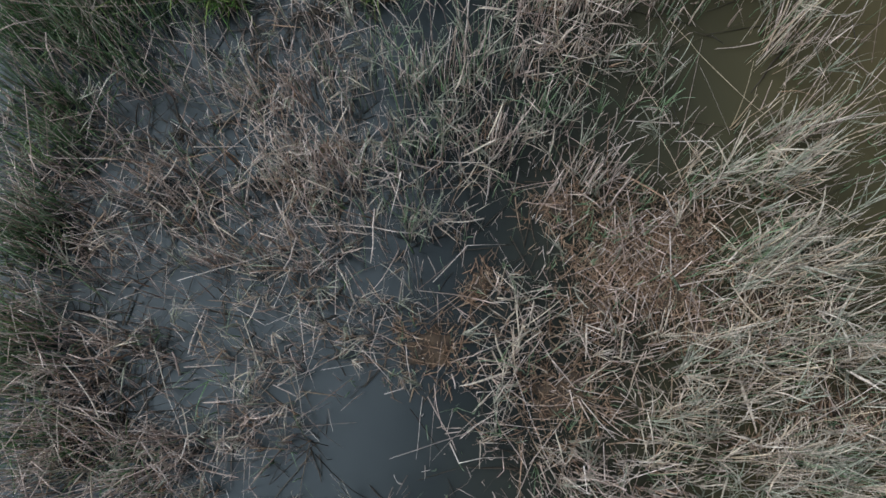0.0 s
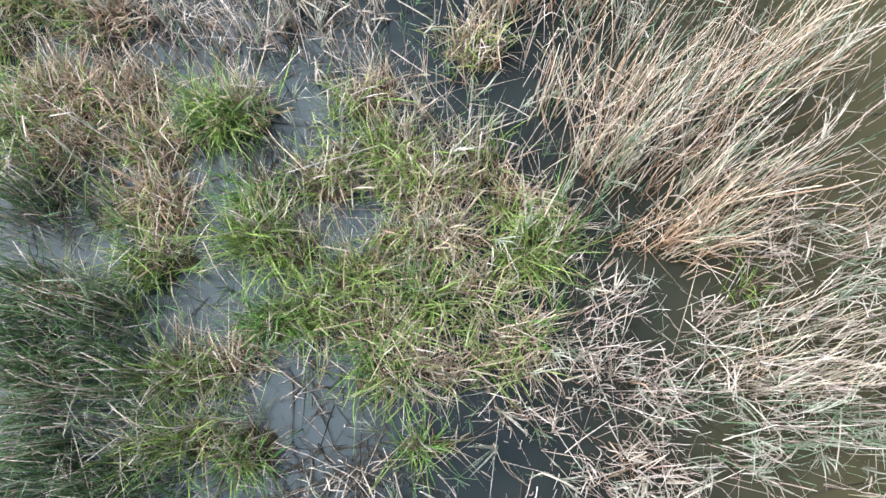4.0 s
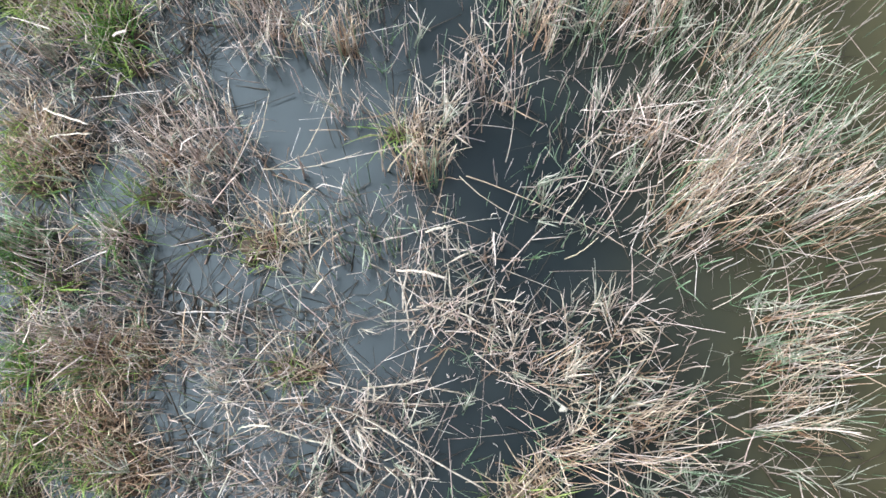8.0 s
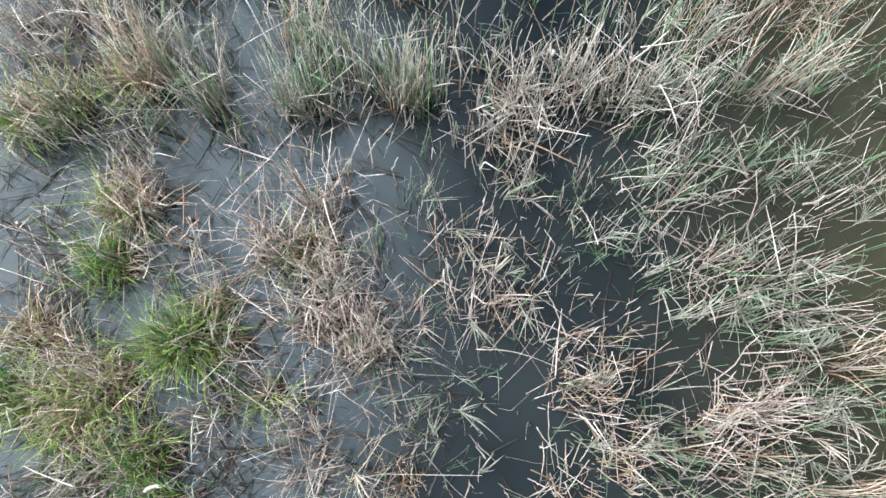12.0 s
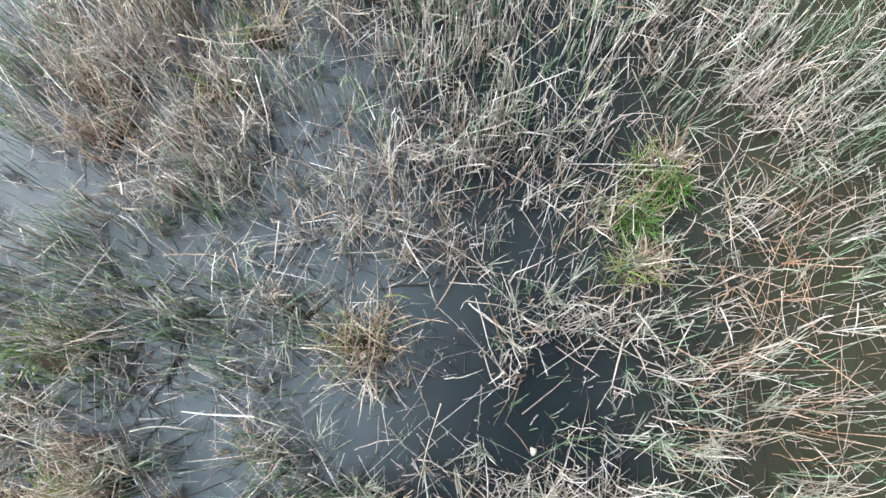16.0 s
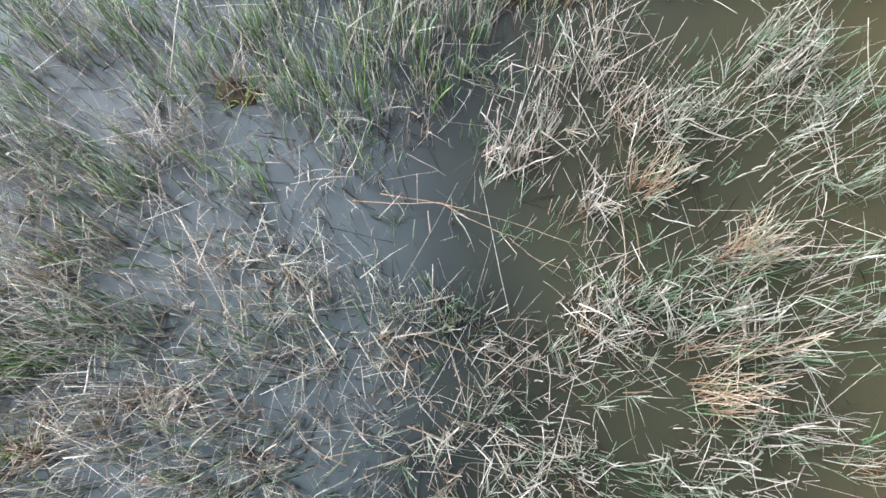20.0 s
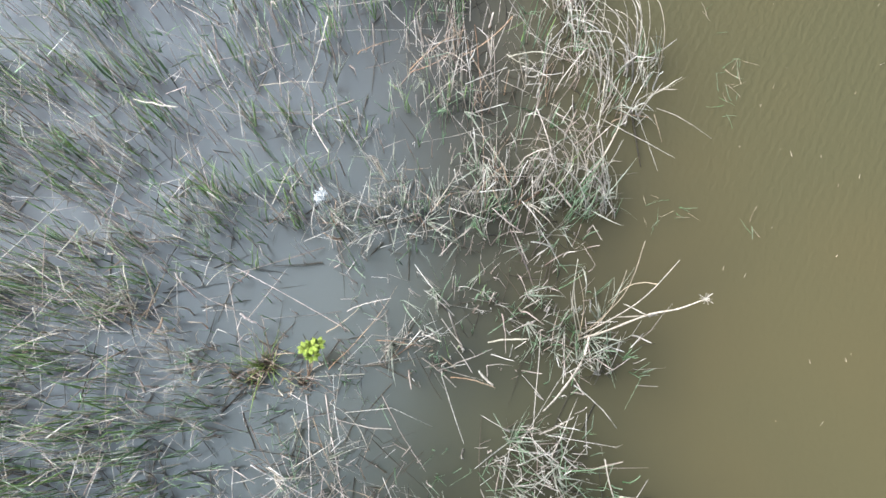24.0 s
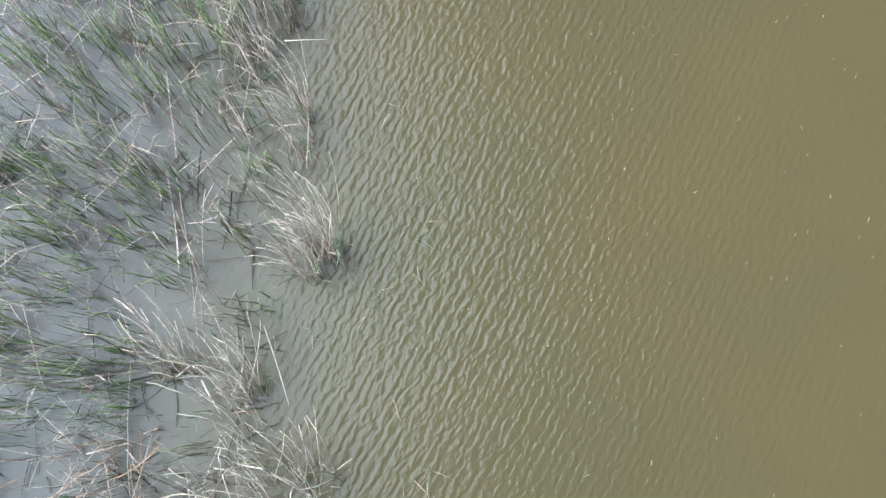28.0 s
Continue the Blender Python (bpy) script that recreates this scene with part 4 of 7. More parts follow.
bed("sward", -0.62, 6.79, 0.10, 0.11, 5, 0.35)
bed("sward", -0.83, 6.28, 0.17, 0.10, 14, 0.30)
bed("dead", -0.52, 6.40, 0.17, 0.06, 5, 0.30)
bed("dead", -0.28, 6.92, 0.08, 0.11, 5, 0.40)
bed("dead", -0.28, 6.77, 0.13, 0.11, 7, 0.35)
bed("rush", -0.15, 6.99, 0.13, 0.11, 9, 0.40)
bed("broken", 0.08, 6.90, 0.11, 0.07, 6, 0.20)
bed("rush", 0.25, 6.90, 0.13, 0.08, 5, 0.35)
bed("dead", 0.33, 6.72, 0.13, 0.08, 8, 0.40)
bed("rush", -0.04, 6.53, 0.15, 0.10, 9, 0.40)
bed("rush", 0.30, 6.53, 0.18, 0.13, 17, 0.45)
bed("rust", 0.48, 6.75, 0.15, 0.09, 11, 0.50)
bed("rust", 0.31, 6.45, 0.12, 0.08, 10, 0.45)
bed("rust", 0.66, 6.62, 0.21, 0.09, 8, 0.50)
bed("dead", 0.01, 6.24, 0.25, 0.07, 13, 0.40)
bed("rush", -0.25, 6.32, 0.10, 0.07, 5, 0.30)
bed("rush", 0.20, 6.26, 0.18, 0.08, 16, 0.45)
bed("rust", 0.63, 6.28, 0.21, 0.06, 14, 0.50)
# stretch 9 of the marsh
bed("dead", -1.86, 7.89, 0.26, 0.14, 31, 0.45)
bed("straw", -1.81, 7.62, 0.13, 0.09, 5, 0.35)
bed("dead", -1.55, 7.52, 0.25, 0.16, 37, 0.40)
bed("dead", -1.35, 7.71, 0.21, 0.13, 22, 0.40)
bed("sward", -1.39, 7.35, 0.23, 0.10, 18, 0.40)
bed("dead", -0.97, 7.28, 0.17, 0.13, 19, 0.35)
bed("thatch", -0.85, 6.86, 0.12, 0.10, 14, 0.25)
bed("sward", -1.88, 7.22, 0.22, 0.15, 23, 0.40)
bed("dead", -1.27, 7.16, 0.15, 0.07, 5, 0.35)
bed("dead", -1.16, 7.00, 0.20, 0.10, 12, 0.35)
bed("sward", -1.57, 7.00, 0.22, 0.12, 16, 0.35)
bed("dead", -0.66, 7.26, 0.20, 0.13, 20, 0.30)
bed("dead", -0.72, 7.45, 0.13, 0.13, 9, 0.35)
bed("sward", -0.86, 7.78, 0.23, 0.13, 16, 0.40)
bed("dead", -0.56, 7.56, 0.20, 0.13, 20, 0.35)
bed("sward", -0.34, 7.69, 0.21, 0.13, 17, 0.40)
bed("dead", -0.22, 7.52, 0.20, 0.13, 20, 0.30)
bed("dead", -0.05, 7.35, 0.18, 0.13, 17, 0.30)
bed("dead", -0.00, 7.69, 0.13, 0.11, 9, 0.35)
bed("dead", -0.47, 7.18, 0.15, 0.15, 13, 0.30)
bed("thatch", 0.27, 7.52, 0.13, 0.06, 18, 0.20)
bed("bright", 0.33, 7.43, 0.08, 0.05, 17, 0.17)
bed("bright", 0.19, 7.32, 0.07, 0.08, 22, 0.17)
bed("thatch", 0.17, 7.12, 0.11, 0.07, 24, 0.18)
bed("thatch", 0.09, 7.33, 0.04, 0.11, 5, 0.25)
bed("sward", -0.02, 7.91, 0.16, 0.14, 11, 0.45)
bed("rush", 0.30, 7.82, 0.13, 0.13, 8, 0.40)
bed("dead", 0.61, 7.82, 0.16, 0.13, 15, 0.40)
bed("dead", 0.79, 7.69, 0.13, 0.11, 11, 0.40)
bed("rush", 0.59, 7.98, 0.21, 0.16, 17, 0.45)
bed("rush", 0.96, 7.91, 0.26, 0.16, 23, 0.50)
bed("rush", 0.94, 7.65, 0.23, 0.13, 20, 0.50)
bed("rush", 1.00, 7.43, 0.23, 0.10, 5, 0.50)
bed("rush", 0.98, 7.18, 0.25, 0.10, 8, 0.50)
bed("rush", 0.96, 6.98, 0.22, 0.10, 6, 0.50)
bed("dead", 0.56, 7.35, 0.13, 0.15, 5, 0.30)
bed("rush", 0.49, 7.26, 0.15, 0.10, 3, 0.30)
bed("dead", 0.48, 7.02, 0.20, 0.12, 6, 0.30)
bed("rush", 0.19, 6.96, 0.20, 0.10, 10, 0.30)
bed("dead", -0.04, 6.90, 0.20, 0.12, 17, 0.30)
# stretch 10 of the marsh
bed("sward", -1.48, 8.38, 0.21, 0.16, 29, 0.40)
bed("thatch", -1.24, 8.04, 0.13, 0.06, 10, 0.25)
bed("dead", -1.64, 8.23, 0.15, 0.13, 15, 0.40)
bed("dead", -1.36, 8.21, 0.18, 0.10, 12, 0.40)
bed("sward", -0.95, 8.47, 0.21, 0.13, 22, 0.40)
bed("dead", -0.73, 8.23, 0.15, 0.10, 12, 0.35)
bed("dead", -0.95, 8.08, 0.10, 0.13, 6, 0.40)
bed("dead", -0.56, 8.17, 0.18, 0.10, 14, 0.35)
bed("dead", -0.72, 7.93, 0.17, 0.10, 9, 0.35)
bed("sward", -0.48, 8.36, 0.23, 0.13, 19, 0.40)
bed("dead", -0.22, 8.36, 0.13, 0.08, 6, 0.35)
bed("dead", -0.22, 8.10, 0.15, 0.13, 9, 0.30)
bed("dead", 0.04, 8.19, 0.15, 0.10, 10, 0.30)
bed("rush", 0.25, 8.15, 0.15, 0.08, 8, 0.30)
bed("dead", 0.12, 8.39, 0.10, 0.11, 6, 0.35)
bed("sward", 0.28, 8.54, 0.16, 0.11, 10, 0.40)
bed("sward", -0.29, 8.54, 0.21, 0.11, 14, 0.40)
bed("sward", 0.04, 8.56, 0.16, 0.11, 9, 0.40)
bed("rush", 0.50, 8.19, 0.15, 0.10, 10, 0.30)
bed("dead", 0.68, 8.02, 0.15, 0.10, 9, 0.35)
bed("dead", 0.44, 8.41, 0.13, 0.11, 5, 0.30)
bed("rush", 0.82, 8.56, 0.16, 0.11, 10, 0.40)
bed("straw", 1.20, 8.25, 0.08, 0.07, 10, 0.50)
bed("rust", 1.34, 8.41, 0.17, 0.11, 18, 0.55)
bed("rush", 1.03, 8.56, 0.21, 0.14, 16, 0.45)
bed("rush", 0.87, 8.30, 0.15, 0.08, 4, 0.35)
bed("rush", 1.14, 8.02, 0.20, 0.08, 7, 0.40)
bed("rush", 1.15, 7.87, 0.20, 0.07, 7, 0.40)
bed("dead", 0.28, 7.93, 0.07, 0.10, 5, 0.30)
# stretch 11 of the marsh
bed("sprout", -0.96, 9.68, 0.20, 0.14, 24, 0.35)
bed("sprout", -0.65, 9.61, 0.19, 0.14, 24, 0.35)
bed("sprout", -0.37, 9.70, 0.17, 0.14, 22, 0.35)
bed("sprout", -0.80, 9.39, 0.19, 0.13, 24, 0.35)
bed("thatch", -0.55, 9.41, 0.13, 0.09, 7, 0.25)
bed("sprout", -0.25, 9.46, 0.17, 0.13, 19, 0.35)
bed("sprout", -0.04, 9.59, 0.17, 0.14, 19, 0.35)
bed("sprout", 0.13, 9.70, 0.15, 0.11, 14, 0.35)
bed("dead", -0.78, 9.17, 0.20, 0.10, 16, 0.35)
bed("sprout", -0.91, 9.01, 0.17, 0.10, 18, 0.35)
bed("sprout", -0.54, 9.01, 0.19, 0.10, 15, 0.35)
bed("sprout", -0.87, 8.80, 0.18, 0.10, 15, 0.35)
bed("dead", -0.48, 8.76, 0.17, 0.10, 15, 0.35)
bed("dead", -0.27, 8.68, 0.17, 0.12, 11, 0.35)
bed("sprout", -0.08, 9.09, 0.17, 0.08, 9, 0.35)
bed("sprout", -0.09, 9.28, 0.17, 0.11, 14, 0.35)
bed("sprout", 0.22, 9.41, 0.13, 0.11, 7, 0.30)
bed("sward", 0.30, 9.61, 0.16, 0.11, 9, 0.40)
bed("sward", 0.41, 9.75, 0.13, 0.11, 7, 0.40)
bed("dead", 0.52, 9.14, 0.13, 0.10, 15, 0.30)
bed("dead", 0.65, 9.30, 0.15, 0.10, 7, 0.35)
bed("dead", 0.80, 9.48, 0.18, 0.16, 13, 0.40)
bed("straw", 1.02, 9.01, 0.08, 0.08, 11, 0.35)
bed("dead", 0.81, 8.94, 0.15, 0.10, 10, 0.30)
bed("dead", 0.99, 9.26, 0.15, 0.13, 13, 0.35)
bed("rush", 1.16, 9.30, 0.13, 0.10, 10, 0.35)
bed("rush", 1.11, 9.11, 0.15, 0.10, 7, 0.30)
bed("rush", 1.29, 9.28, 0.13, 0.10, 6, 0.35)
bed("rush", 1.47, 9.48, 0.13, 0.16, 13, 0.40)
bed("rush", 1.58, 9.57, 0.10, 0.16, 10, 0.40)
bed("rush", 1.70, 9.45, 0.18, 0.16, 18, 0.40)
bed("rush", 1.79, 9.26, 0.18, 0.13, 15, 0.40)
bed("rush", 1.62, 9.17, 0.15, 0.10, 7, 0.35)
bed("rush", 1.86, 9.03, 0.15, 0.10, 9, 0.40)
bed("rush", 1.67, 9.01, 0.15, 0.08, 5, 0.35)
bed("straw", 1.35, 8.76, 0.10, 0.07, 12, 0.40)
bed("rust", 1.41, 8.76, 0.12, 0.08, 10, 0.40)
bed("rush", 1.53, 8.70, 0.15, 0.07, 9, 0.35)
bed("rush", 1.16, 8.68, 0.15, 0.10, 10, 0.35)
bed("rush", 1.84, 8.74, 0.12, 0.07, 5, 0.35)
bed("rush", 1.95, 8.62, 0.10, 0.10, 8, 0.40)
bed("dead", 0.79, 8.56, 0.12, 0.09, 11, 0.30)
bed("rush", 1.07, 8.54, 0.15, 0.07, 6, 0.30)
bed("rush", 1.36, 8.54, 0.15, 0.07, 6, 0.30)
bed("dead", 0.12, 8.52, 0.15, 0.07, 5, 0.30)
bed("sward", 0.32, 8.54, 0.10, 0.07, 5, 0.25)
# stretch 12 of the marsh
bed("sprout", -0.43, 10.15, 0.19, 0.15, 27, 0.30)
bed("sprout", -0.14, 10.22, 0.19, 0.13, 21, 0.30)
bed("dead", 0.07, 10.28, 0.15, 0.11, 5, 0.30)
bed("dead", 0.15, 10.04, 0.18, 0.13, 10, 0.30)
bed("sprout", 0.32, 10.39, 0.17, 0.14, 19, 0.30)
bed("sprout", 0.63, 10.39, 0.17, 0.11, 16, 0.35)
bed("sprout", 0.45, 10.51, 0.17, 0.11, 16, 0.35)
bed("sprout", -0.22, 9.87, 0.19, 0.11, 18, 0.30)
bed("sprout", 0.06, 9.83, 0.17, 0.08, 11, 0.30)
bed("dead", 0.33, 9.90, 0.18, 0.10, 8, 0.30)
bed("straw", 0.55, 9.80, 0.08, 0.05, 12, 0.16)
bed("tussock", 0.60, 9.86, 0.04, 0.03, 5, 0.20)
bed("straw", 0.73, 9.79, 0.07, 0.04, 9, 0.15)
bed("sward", 0.91, 9.85, 0.10, 0.10, 5, 0.25)
bed("rush", 1.01, 10.33, 0.15, 0.11, 7, 0.38)
bed("dead", 1.14, 10.39, 0.13, 0.14, 9, 0.42)
bed("sward", 1.36, 10.42, 0.16, 0.08, 9, 0.35)
bed("rush", 1.27, 10.33, 0.13, 0.08, 4, 0.35)
bed("dead", 1.45, 10.55, 0.16, 0.14, 10, 0.40)
bed("sward", 1.68, 10.46, 0.13, 0.11, 9, 0.35)
bed("arched", 1.84, 10.46, 0.10, 0.10, 8, 0.42)
bed("rush", 1.27, 10.13, 0.08, 0.08, 4, 0.30)
bed("dead", 1.10, 9.89, 0.15, 0.10, 9, 0.25)
bed("sward", 1.25, 9.87, 0.13, 0.08, 5, 0.25)
bed("rush", 1.63, 10.26, 0.08, 0.08, 5, 0.25)
bed("rush", 1.59, 10.06, 0.15, 0.10, 9, 0.30)
bed("rush", 1.69, 9.92, 0.18, 0.10, 14, 0.30)
bed("rush", 1.87, 9.87, 0.13, 0.10, 10, 0.30)
bed("sward", 1.40, 10.09, 0.10, 0.05, 5, 0.20)
# stretch 13 of the marsh
bed("sprout", 0.43, 11.51, 0.19, 0.14, 20, 0.30)
bed("sprout", 0.53, 11.26, 0.19, 0.11, 15, 0.30)
bed("sprout", 0.84, 11.48, 0.17, 0.13, 18, 0.30)
bed("sprout", 1.02, 11.33, 0.17, 0.11, 14, 0.30)
bed("sprout", 1.21, 11.42, 0.15, 0.11, 12, 0.35)
bed("sprout", 0.72, 11.07, 0.19, 0.09, 12, 0.30)
bed("sprout", 0.48, 10.99, 0.19, 0.08, 12, 0.30)
bed("sprout", 0.58, 10.78, 0.19, 0.08, 12, 0.30)
bed("sprout", 0.89, 10.74, 0.19, 0.08, 10, 0.30)
bed("sprout", 1.19, 10.84, 0.12, 0.08, 7, 0.30)
bed("dead", 1.25, 11.03, 0.15, 0.10, 8, 0.30)
bed("arched", 1.51, 11.37, 0.13, 0.07, 8, 0.42)
bed("arched", 1.75, 11.29, 0.11, 0.09, 10, 0.40)
bed("arched", 1.86, 10.99, 0.13, 0.13, 9, 0.40)
bed("arched", 2.02, 10.95, 0.06, 0.10, 5, 0.38)
bed("dead", 1.96, 10.80, 0.10, 0.05, 5, 0.30)
bed("sward", 1.65, 11.07, 0.13, 0.10, 5, 0.30)
bed("dead", 1.61, 10.93, 0.10, 0.10, 5, 0.30)
bed("dead", 1.40, 10.88, 0.12, 0.10, 5, 0.30)
bed("rush", 1.41, 10.62, 0.15, 0.10, 8, 0.30)
bed("dead", 1.56, 10.52, 0.12, 0.10, 5, 0.30)
bed("rush", 1.07, 10.44, 0.15, 0.09, 10, 0.30)
bed("dead", 0.86, 10.38, 0.14, 0.09, 8, 0.30)
bed("rush", 1.74, 10.44, 0.10, 0.07, 5, 0.25)
bed("sprout", 1.30, 11.27, 0.13, 0.09, 7, 0.30)
bed("sprout", 0.72, 10.54, 0.18, 0.10, 10, 0.30)
bed("sward", 1.82, 10.80, 0.15, 0.10, 5, 0.25)
# stretch 14 of the marsh
bed("arched", 2.03, 11.79, 0.06, 0.05, 10, 0.50)
bed("arched", 1.97, 11.72, 0.06, 0.04, 8, 0.30)
bed("arched", 1.91, 12.25, 0.06, 0.11, 8, 0.45)
bed("arched", 1.75, 12.54, 0.09, 0.09, 8, 0.50)
bed("arched", 1.83, 12.73, 0.09, 0.10, 8, 0.50)
bed("sprout", 0.85, 12.61, 0.20, 0.12, 17, 0.32)
bed("sprout", 1.15, 12.66, 0.20, 0.12, 17, 0.32)
bed("sprout", 1.44, 12.61, 0.18, 0.12, 15, 0.35)
bed("sprout", 1.63, 12.68, 0.13, 0.12, 11, 0.40)
bed("sprout", 1.00, 12.38, 0.20, 0.12, 17, 0.30)
bed("sprout", 1.34, 12.40, 0.17, 0.12, 15, 0.32)
bed("sprout", 1.61, 12.34, 0.13, 0.11, 9, 0.40)
bed("sprout", 0.89, 12.11, 0.19, 0.11, 15, 0.30)
bed("sprout", 1.19, 12.13, 0.17, 0.11, 14, 0.30)
bed("sprout", 1.45, 12.07, 0.11, 0.09, 6, 0.30)
bed("sprout", 1.04, 11.87, 0.17, 0.11, 14, 0.30)
bed("sprout", 1.30, 11.83, 0.13, 0.09, 7, 0.30)
bed("sprout", 0.94, 11.66, 0.17, 0.08, 9, 0.30)
bed("sprout", 1.19, 11.62, 0.14, 0.08, 6, 0.25)
bed("sprout", 0.88, 11.41, 0.12, 0.08, 7, 0.30)
bed("sprout", 0.95, 12.88, 0.20, 0.12, 17, 0.35)
bed("sprout", 1.36, 12.88, 0.20, 0.12, 17, 0.35)
bed("sprout", 1.67, 12.90, 0.16, 0.12, 13, 0.40)
# stretch 15 of the marsh
bed("sward", -2.00, 8.47, 0.24, 0.17, 23, 0.38)
bed("sward", -1.70, 8.33, 0.21, 0.17, 21, 0.38)
bed("dead", -1.97, 8.18, 0.21, 0.17, 21, 0.40)
bed("sward", -1.60, 8.54, 0.22, 0.15, 17, 0.38)
bed("sward", -1.35, 8.42, 0.19, 0.17, 18, 0.38)
bed("sward", -1.10, 8.47, 0.19, 0.17, 15, 0.38)
# stretch 16 of the marsh
bed("sprout", -1.41, 9.71, 0.18, 0.15, 19, 0.35)
bed("sprout", -1.39, 9.42, 0.18, 0.14, 19, 0.35)
bed("sprout", -1.16, 9.59, 0.18, 0.14, 19, 0.35)
bed("dead", -1.18, 9.03, 0.21, 0.13, 15, 0.35)
bed("dead", -1.28, 8.71, 0.18, 0.16, 15, 0.35)
bed("sprout", -1.25, 8.41, 0.17, 0.12, 16, 0.35)
# stretch 17 of the marsh
bed("sprout", -1.06, 10.29, 0.18, 0.15, 19, 0.35)
bed("sprout", -0.81, 10.24, 0.18, 0.15, 19, 0.35)
bed("sprout", -0.99, 10.00, 0.20, 0.14, 21, 0.35)
bed("sprout", -0.67, 9.93, 0.18, 0.14, 19, 0.35)
bed("sprout", -0.42, 10.17, 0.18, 0.14, 19, 0.35)
bed("sprout", -0.17, 10.00, 0.18, 0.14, 16, 0.35)
bed("sprout", 0.02, 10.24, 0.18, 0.15, 16, 0.35)
# stretch 18 of the marsh
bed("sprout", -0.56, 11.02, 0.18, 0.15, 19, 0.30)
bed("sprout", -0.30, 10.93, 0.18, 0.14, 19, 0.30)
bed("sprout", -0.51, 10.74, 0.18, 0.14, 19, 0.30)
bed("sprout", -0.21, 10.62, 0.17, 0.14, 19, 0.30)
bed("sprout", 0.03, 10.97, 0.18, 0.15, 19, 0.30)
bed("sprout", -0.50, 10.46, 0.17, 0.14, 19, 0.30)
bed("sprout", 0.09, 10.69, 0.18, 0.14, 16, 0.30)
bed("sprout", -0.40, 9.85, 0.17, 0.13, 16, 0.30)
bed("sprout", -0.38, 9.61, 0.18, 0.12, 18, 0.28)
bed("sprout", -0.05, 9.57, 0.18, 0.10, 15, 0.28)
bed("sprout", -0.23, 9.37, 0.20, 0.10, 17, 0.28)
bed("sprout", 0.17, 9.37, 0.18, 0.10, 13, 0.28)
# stretch 19 of the marsh
bed("sprout", -0.16, 11.60, 0.16, 0.15, 17, 0.30)
bed("sprout", 0.04, 11.41, 0.18, 0.14, 18, 0.30)
bed("sprout", -0.12, 11.22, 0.15, 0.14, 15, 0.30)
bed("sprout", 0.22, 11.58, 0.18, 0.15, 18, 0.30)
bed("sprout", 0.01, 10.54, 0.17, 0.11, 14, 0.28)
bed("sprout", 0.29, 10.25, 0.19, 0.10, 14, 0.28)
bed("sprout", 0.06, 10.04, 0.16, 0.10, 14, 0.28)
# stretch 20 of the marsh
bed("sprout", 0.29, 12.18, 0.16, 0.15, 15, 0.30)
bed("sprout", 0.53, 11.99, 0.18, 0.14, 18, 0.30)
bed("sprout", 0.35, 11.78, 0.18, 0.14, 18, 0.30)
bed("sprout", 0.70, 12.16, 0.18, 0.15, 18, 0.30)
bed("sprout", 0.77, 11.80, 0.18, 0.14, 16, 0.30)
bed("sprout", 1.03, 11.94, 0.18, 0.14, 16, 0.35)
bed("sprout", 1.31, 12.04, 0.16, 0.14, 14, 0.38)
# stretch 21 of the marsh
bed("sedge", -1.76, 2.01, 0.18, 0.17, 38, 0.45)
bed("sedge", -1.48, 2.13, 0.18, 0.15, 33, 0.45)
bed("sedge", -1.62, 1.73, 0.20, 0.14, 37, 0.45)
bed("sedge", -1.30, 1.87, 0.18, 0.14, 30, 0.40)
bed("tussock", -1.11, 1.68, 0.13, 0.09, 13, 0.35)
bed("sedge", -1.70, 1.48, 0.17, 0.14, 30, 0.45)
bed("sedge", -1.40, 1.52, 0.20, 0.11, 25, 0.40)
bed("tussock", -0.93, 1.66, 0.11, 0.08, 7, 0.30)
bed("sedge", -1.57, 1.04, 0.19, 0.11, 9, 0.30)
bed("dead", -1.29, 1.22, 0.19, 0.09, 4, 0.30)
bed("sedge", -1.62, 0.63, 0.16, 0.12, 8, 0.35)
bed("dead", -1.25, 0.63, 0.18, 0.12, 5, 0.30)
# stretch 22 of the marsh
bed("sedge", -1.76, 2.55, 0.17, 0.14, 30, 0.45)
bed("sedge", -1.73, 2.20, 0.17, 0.13, 30, 0.45)
bed("sedge", -1.70, 1.90, 0.16, 0.12, 27, 0.45)
bed("sedge", -1.46, 1.90, 0.16, 0.10, 20, 0.40)
bed("sedge", -1.49, 1.58, 0.18, 0.10, 20, 0.40)
bed("tussock", -1.19, 1.90, 0.12, 0.09, 12, 0.30)
bed("sedge", -1.19, 1.54, 0.18, 0.08, 14, 0.35)
bed("sedge", -1.70, 1.38, 0.14, 0.10, 16, 0.40)
bed("tussock", -0.77, 2.34, 0.10, 0.09, 11, 0.30)
bed("thatch", -0.10, 2.19, 0.15, 0.11, 18, 0.25)
# stretch 23 of the marsh
bed("rush", -0.21, 0.68, 0.19, 0.13, 21, 0.38)
bed("dead", -0.52, 0.84, 0.24, 0.16, 30, 0.35)
bed("dead", -0.82, 0.63, 0.24, 0.13, 12, 0.35)
bed("dead", -1.10, 0.85, 0.22, 0.16, 16, 0.35)
bed("rush", -0.05, 1.00, 0.20, 0.14, 21, 0.38)
bed("dead", -0.62, 0.16, 0.19, 0.10, 15, 0.30)
bed("dead", -1.21, 0.20, 0.19, 0.13, 11, 0.30)
bed("litter", -0.08, 0.21, 0.21, 0.16, 11, 0.05)
bed("dead", 0.59, 0.26, 0.19, 0.13, 18, 0.30)
bed("dead", 0.68, -0.25, 0.18, 0.10, 18, 0.35)
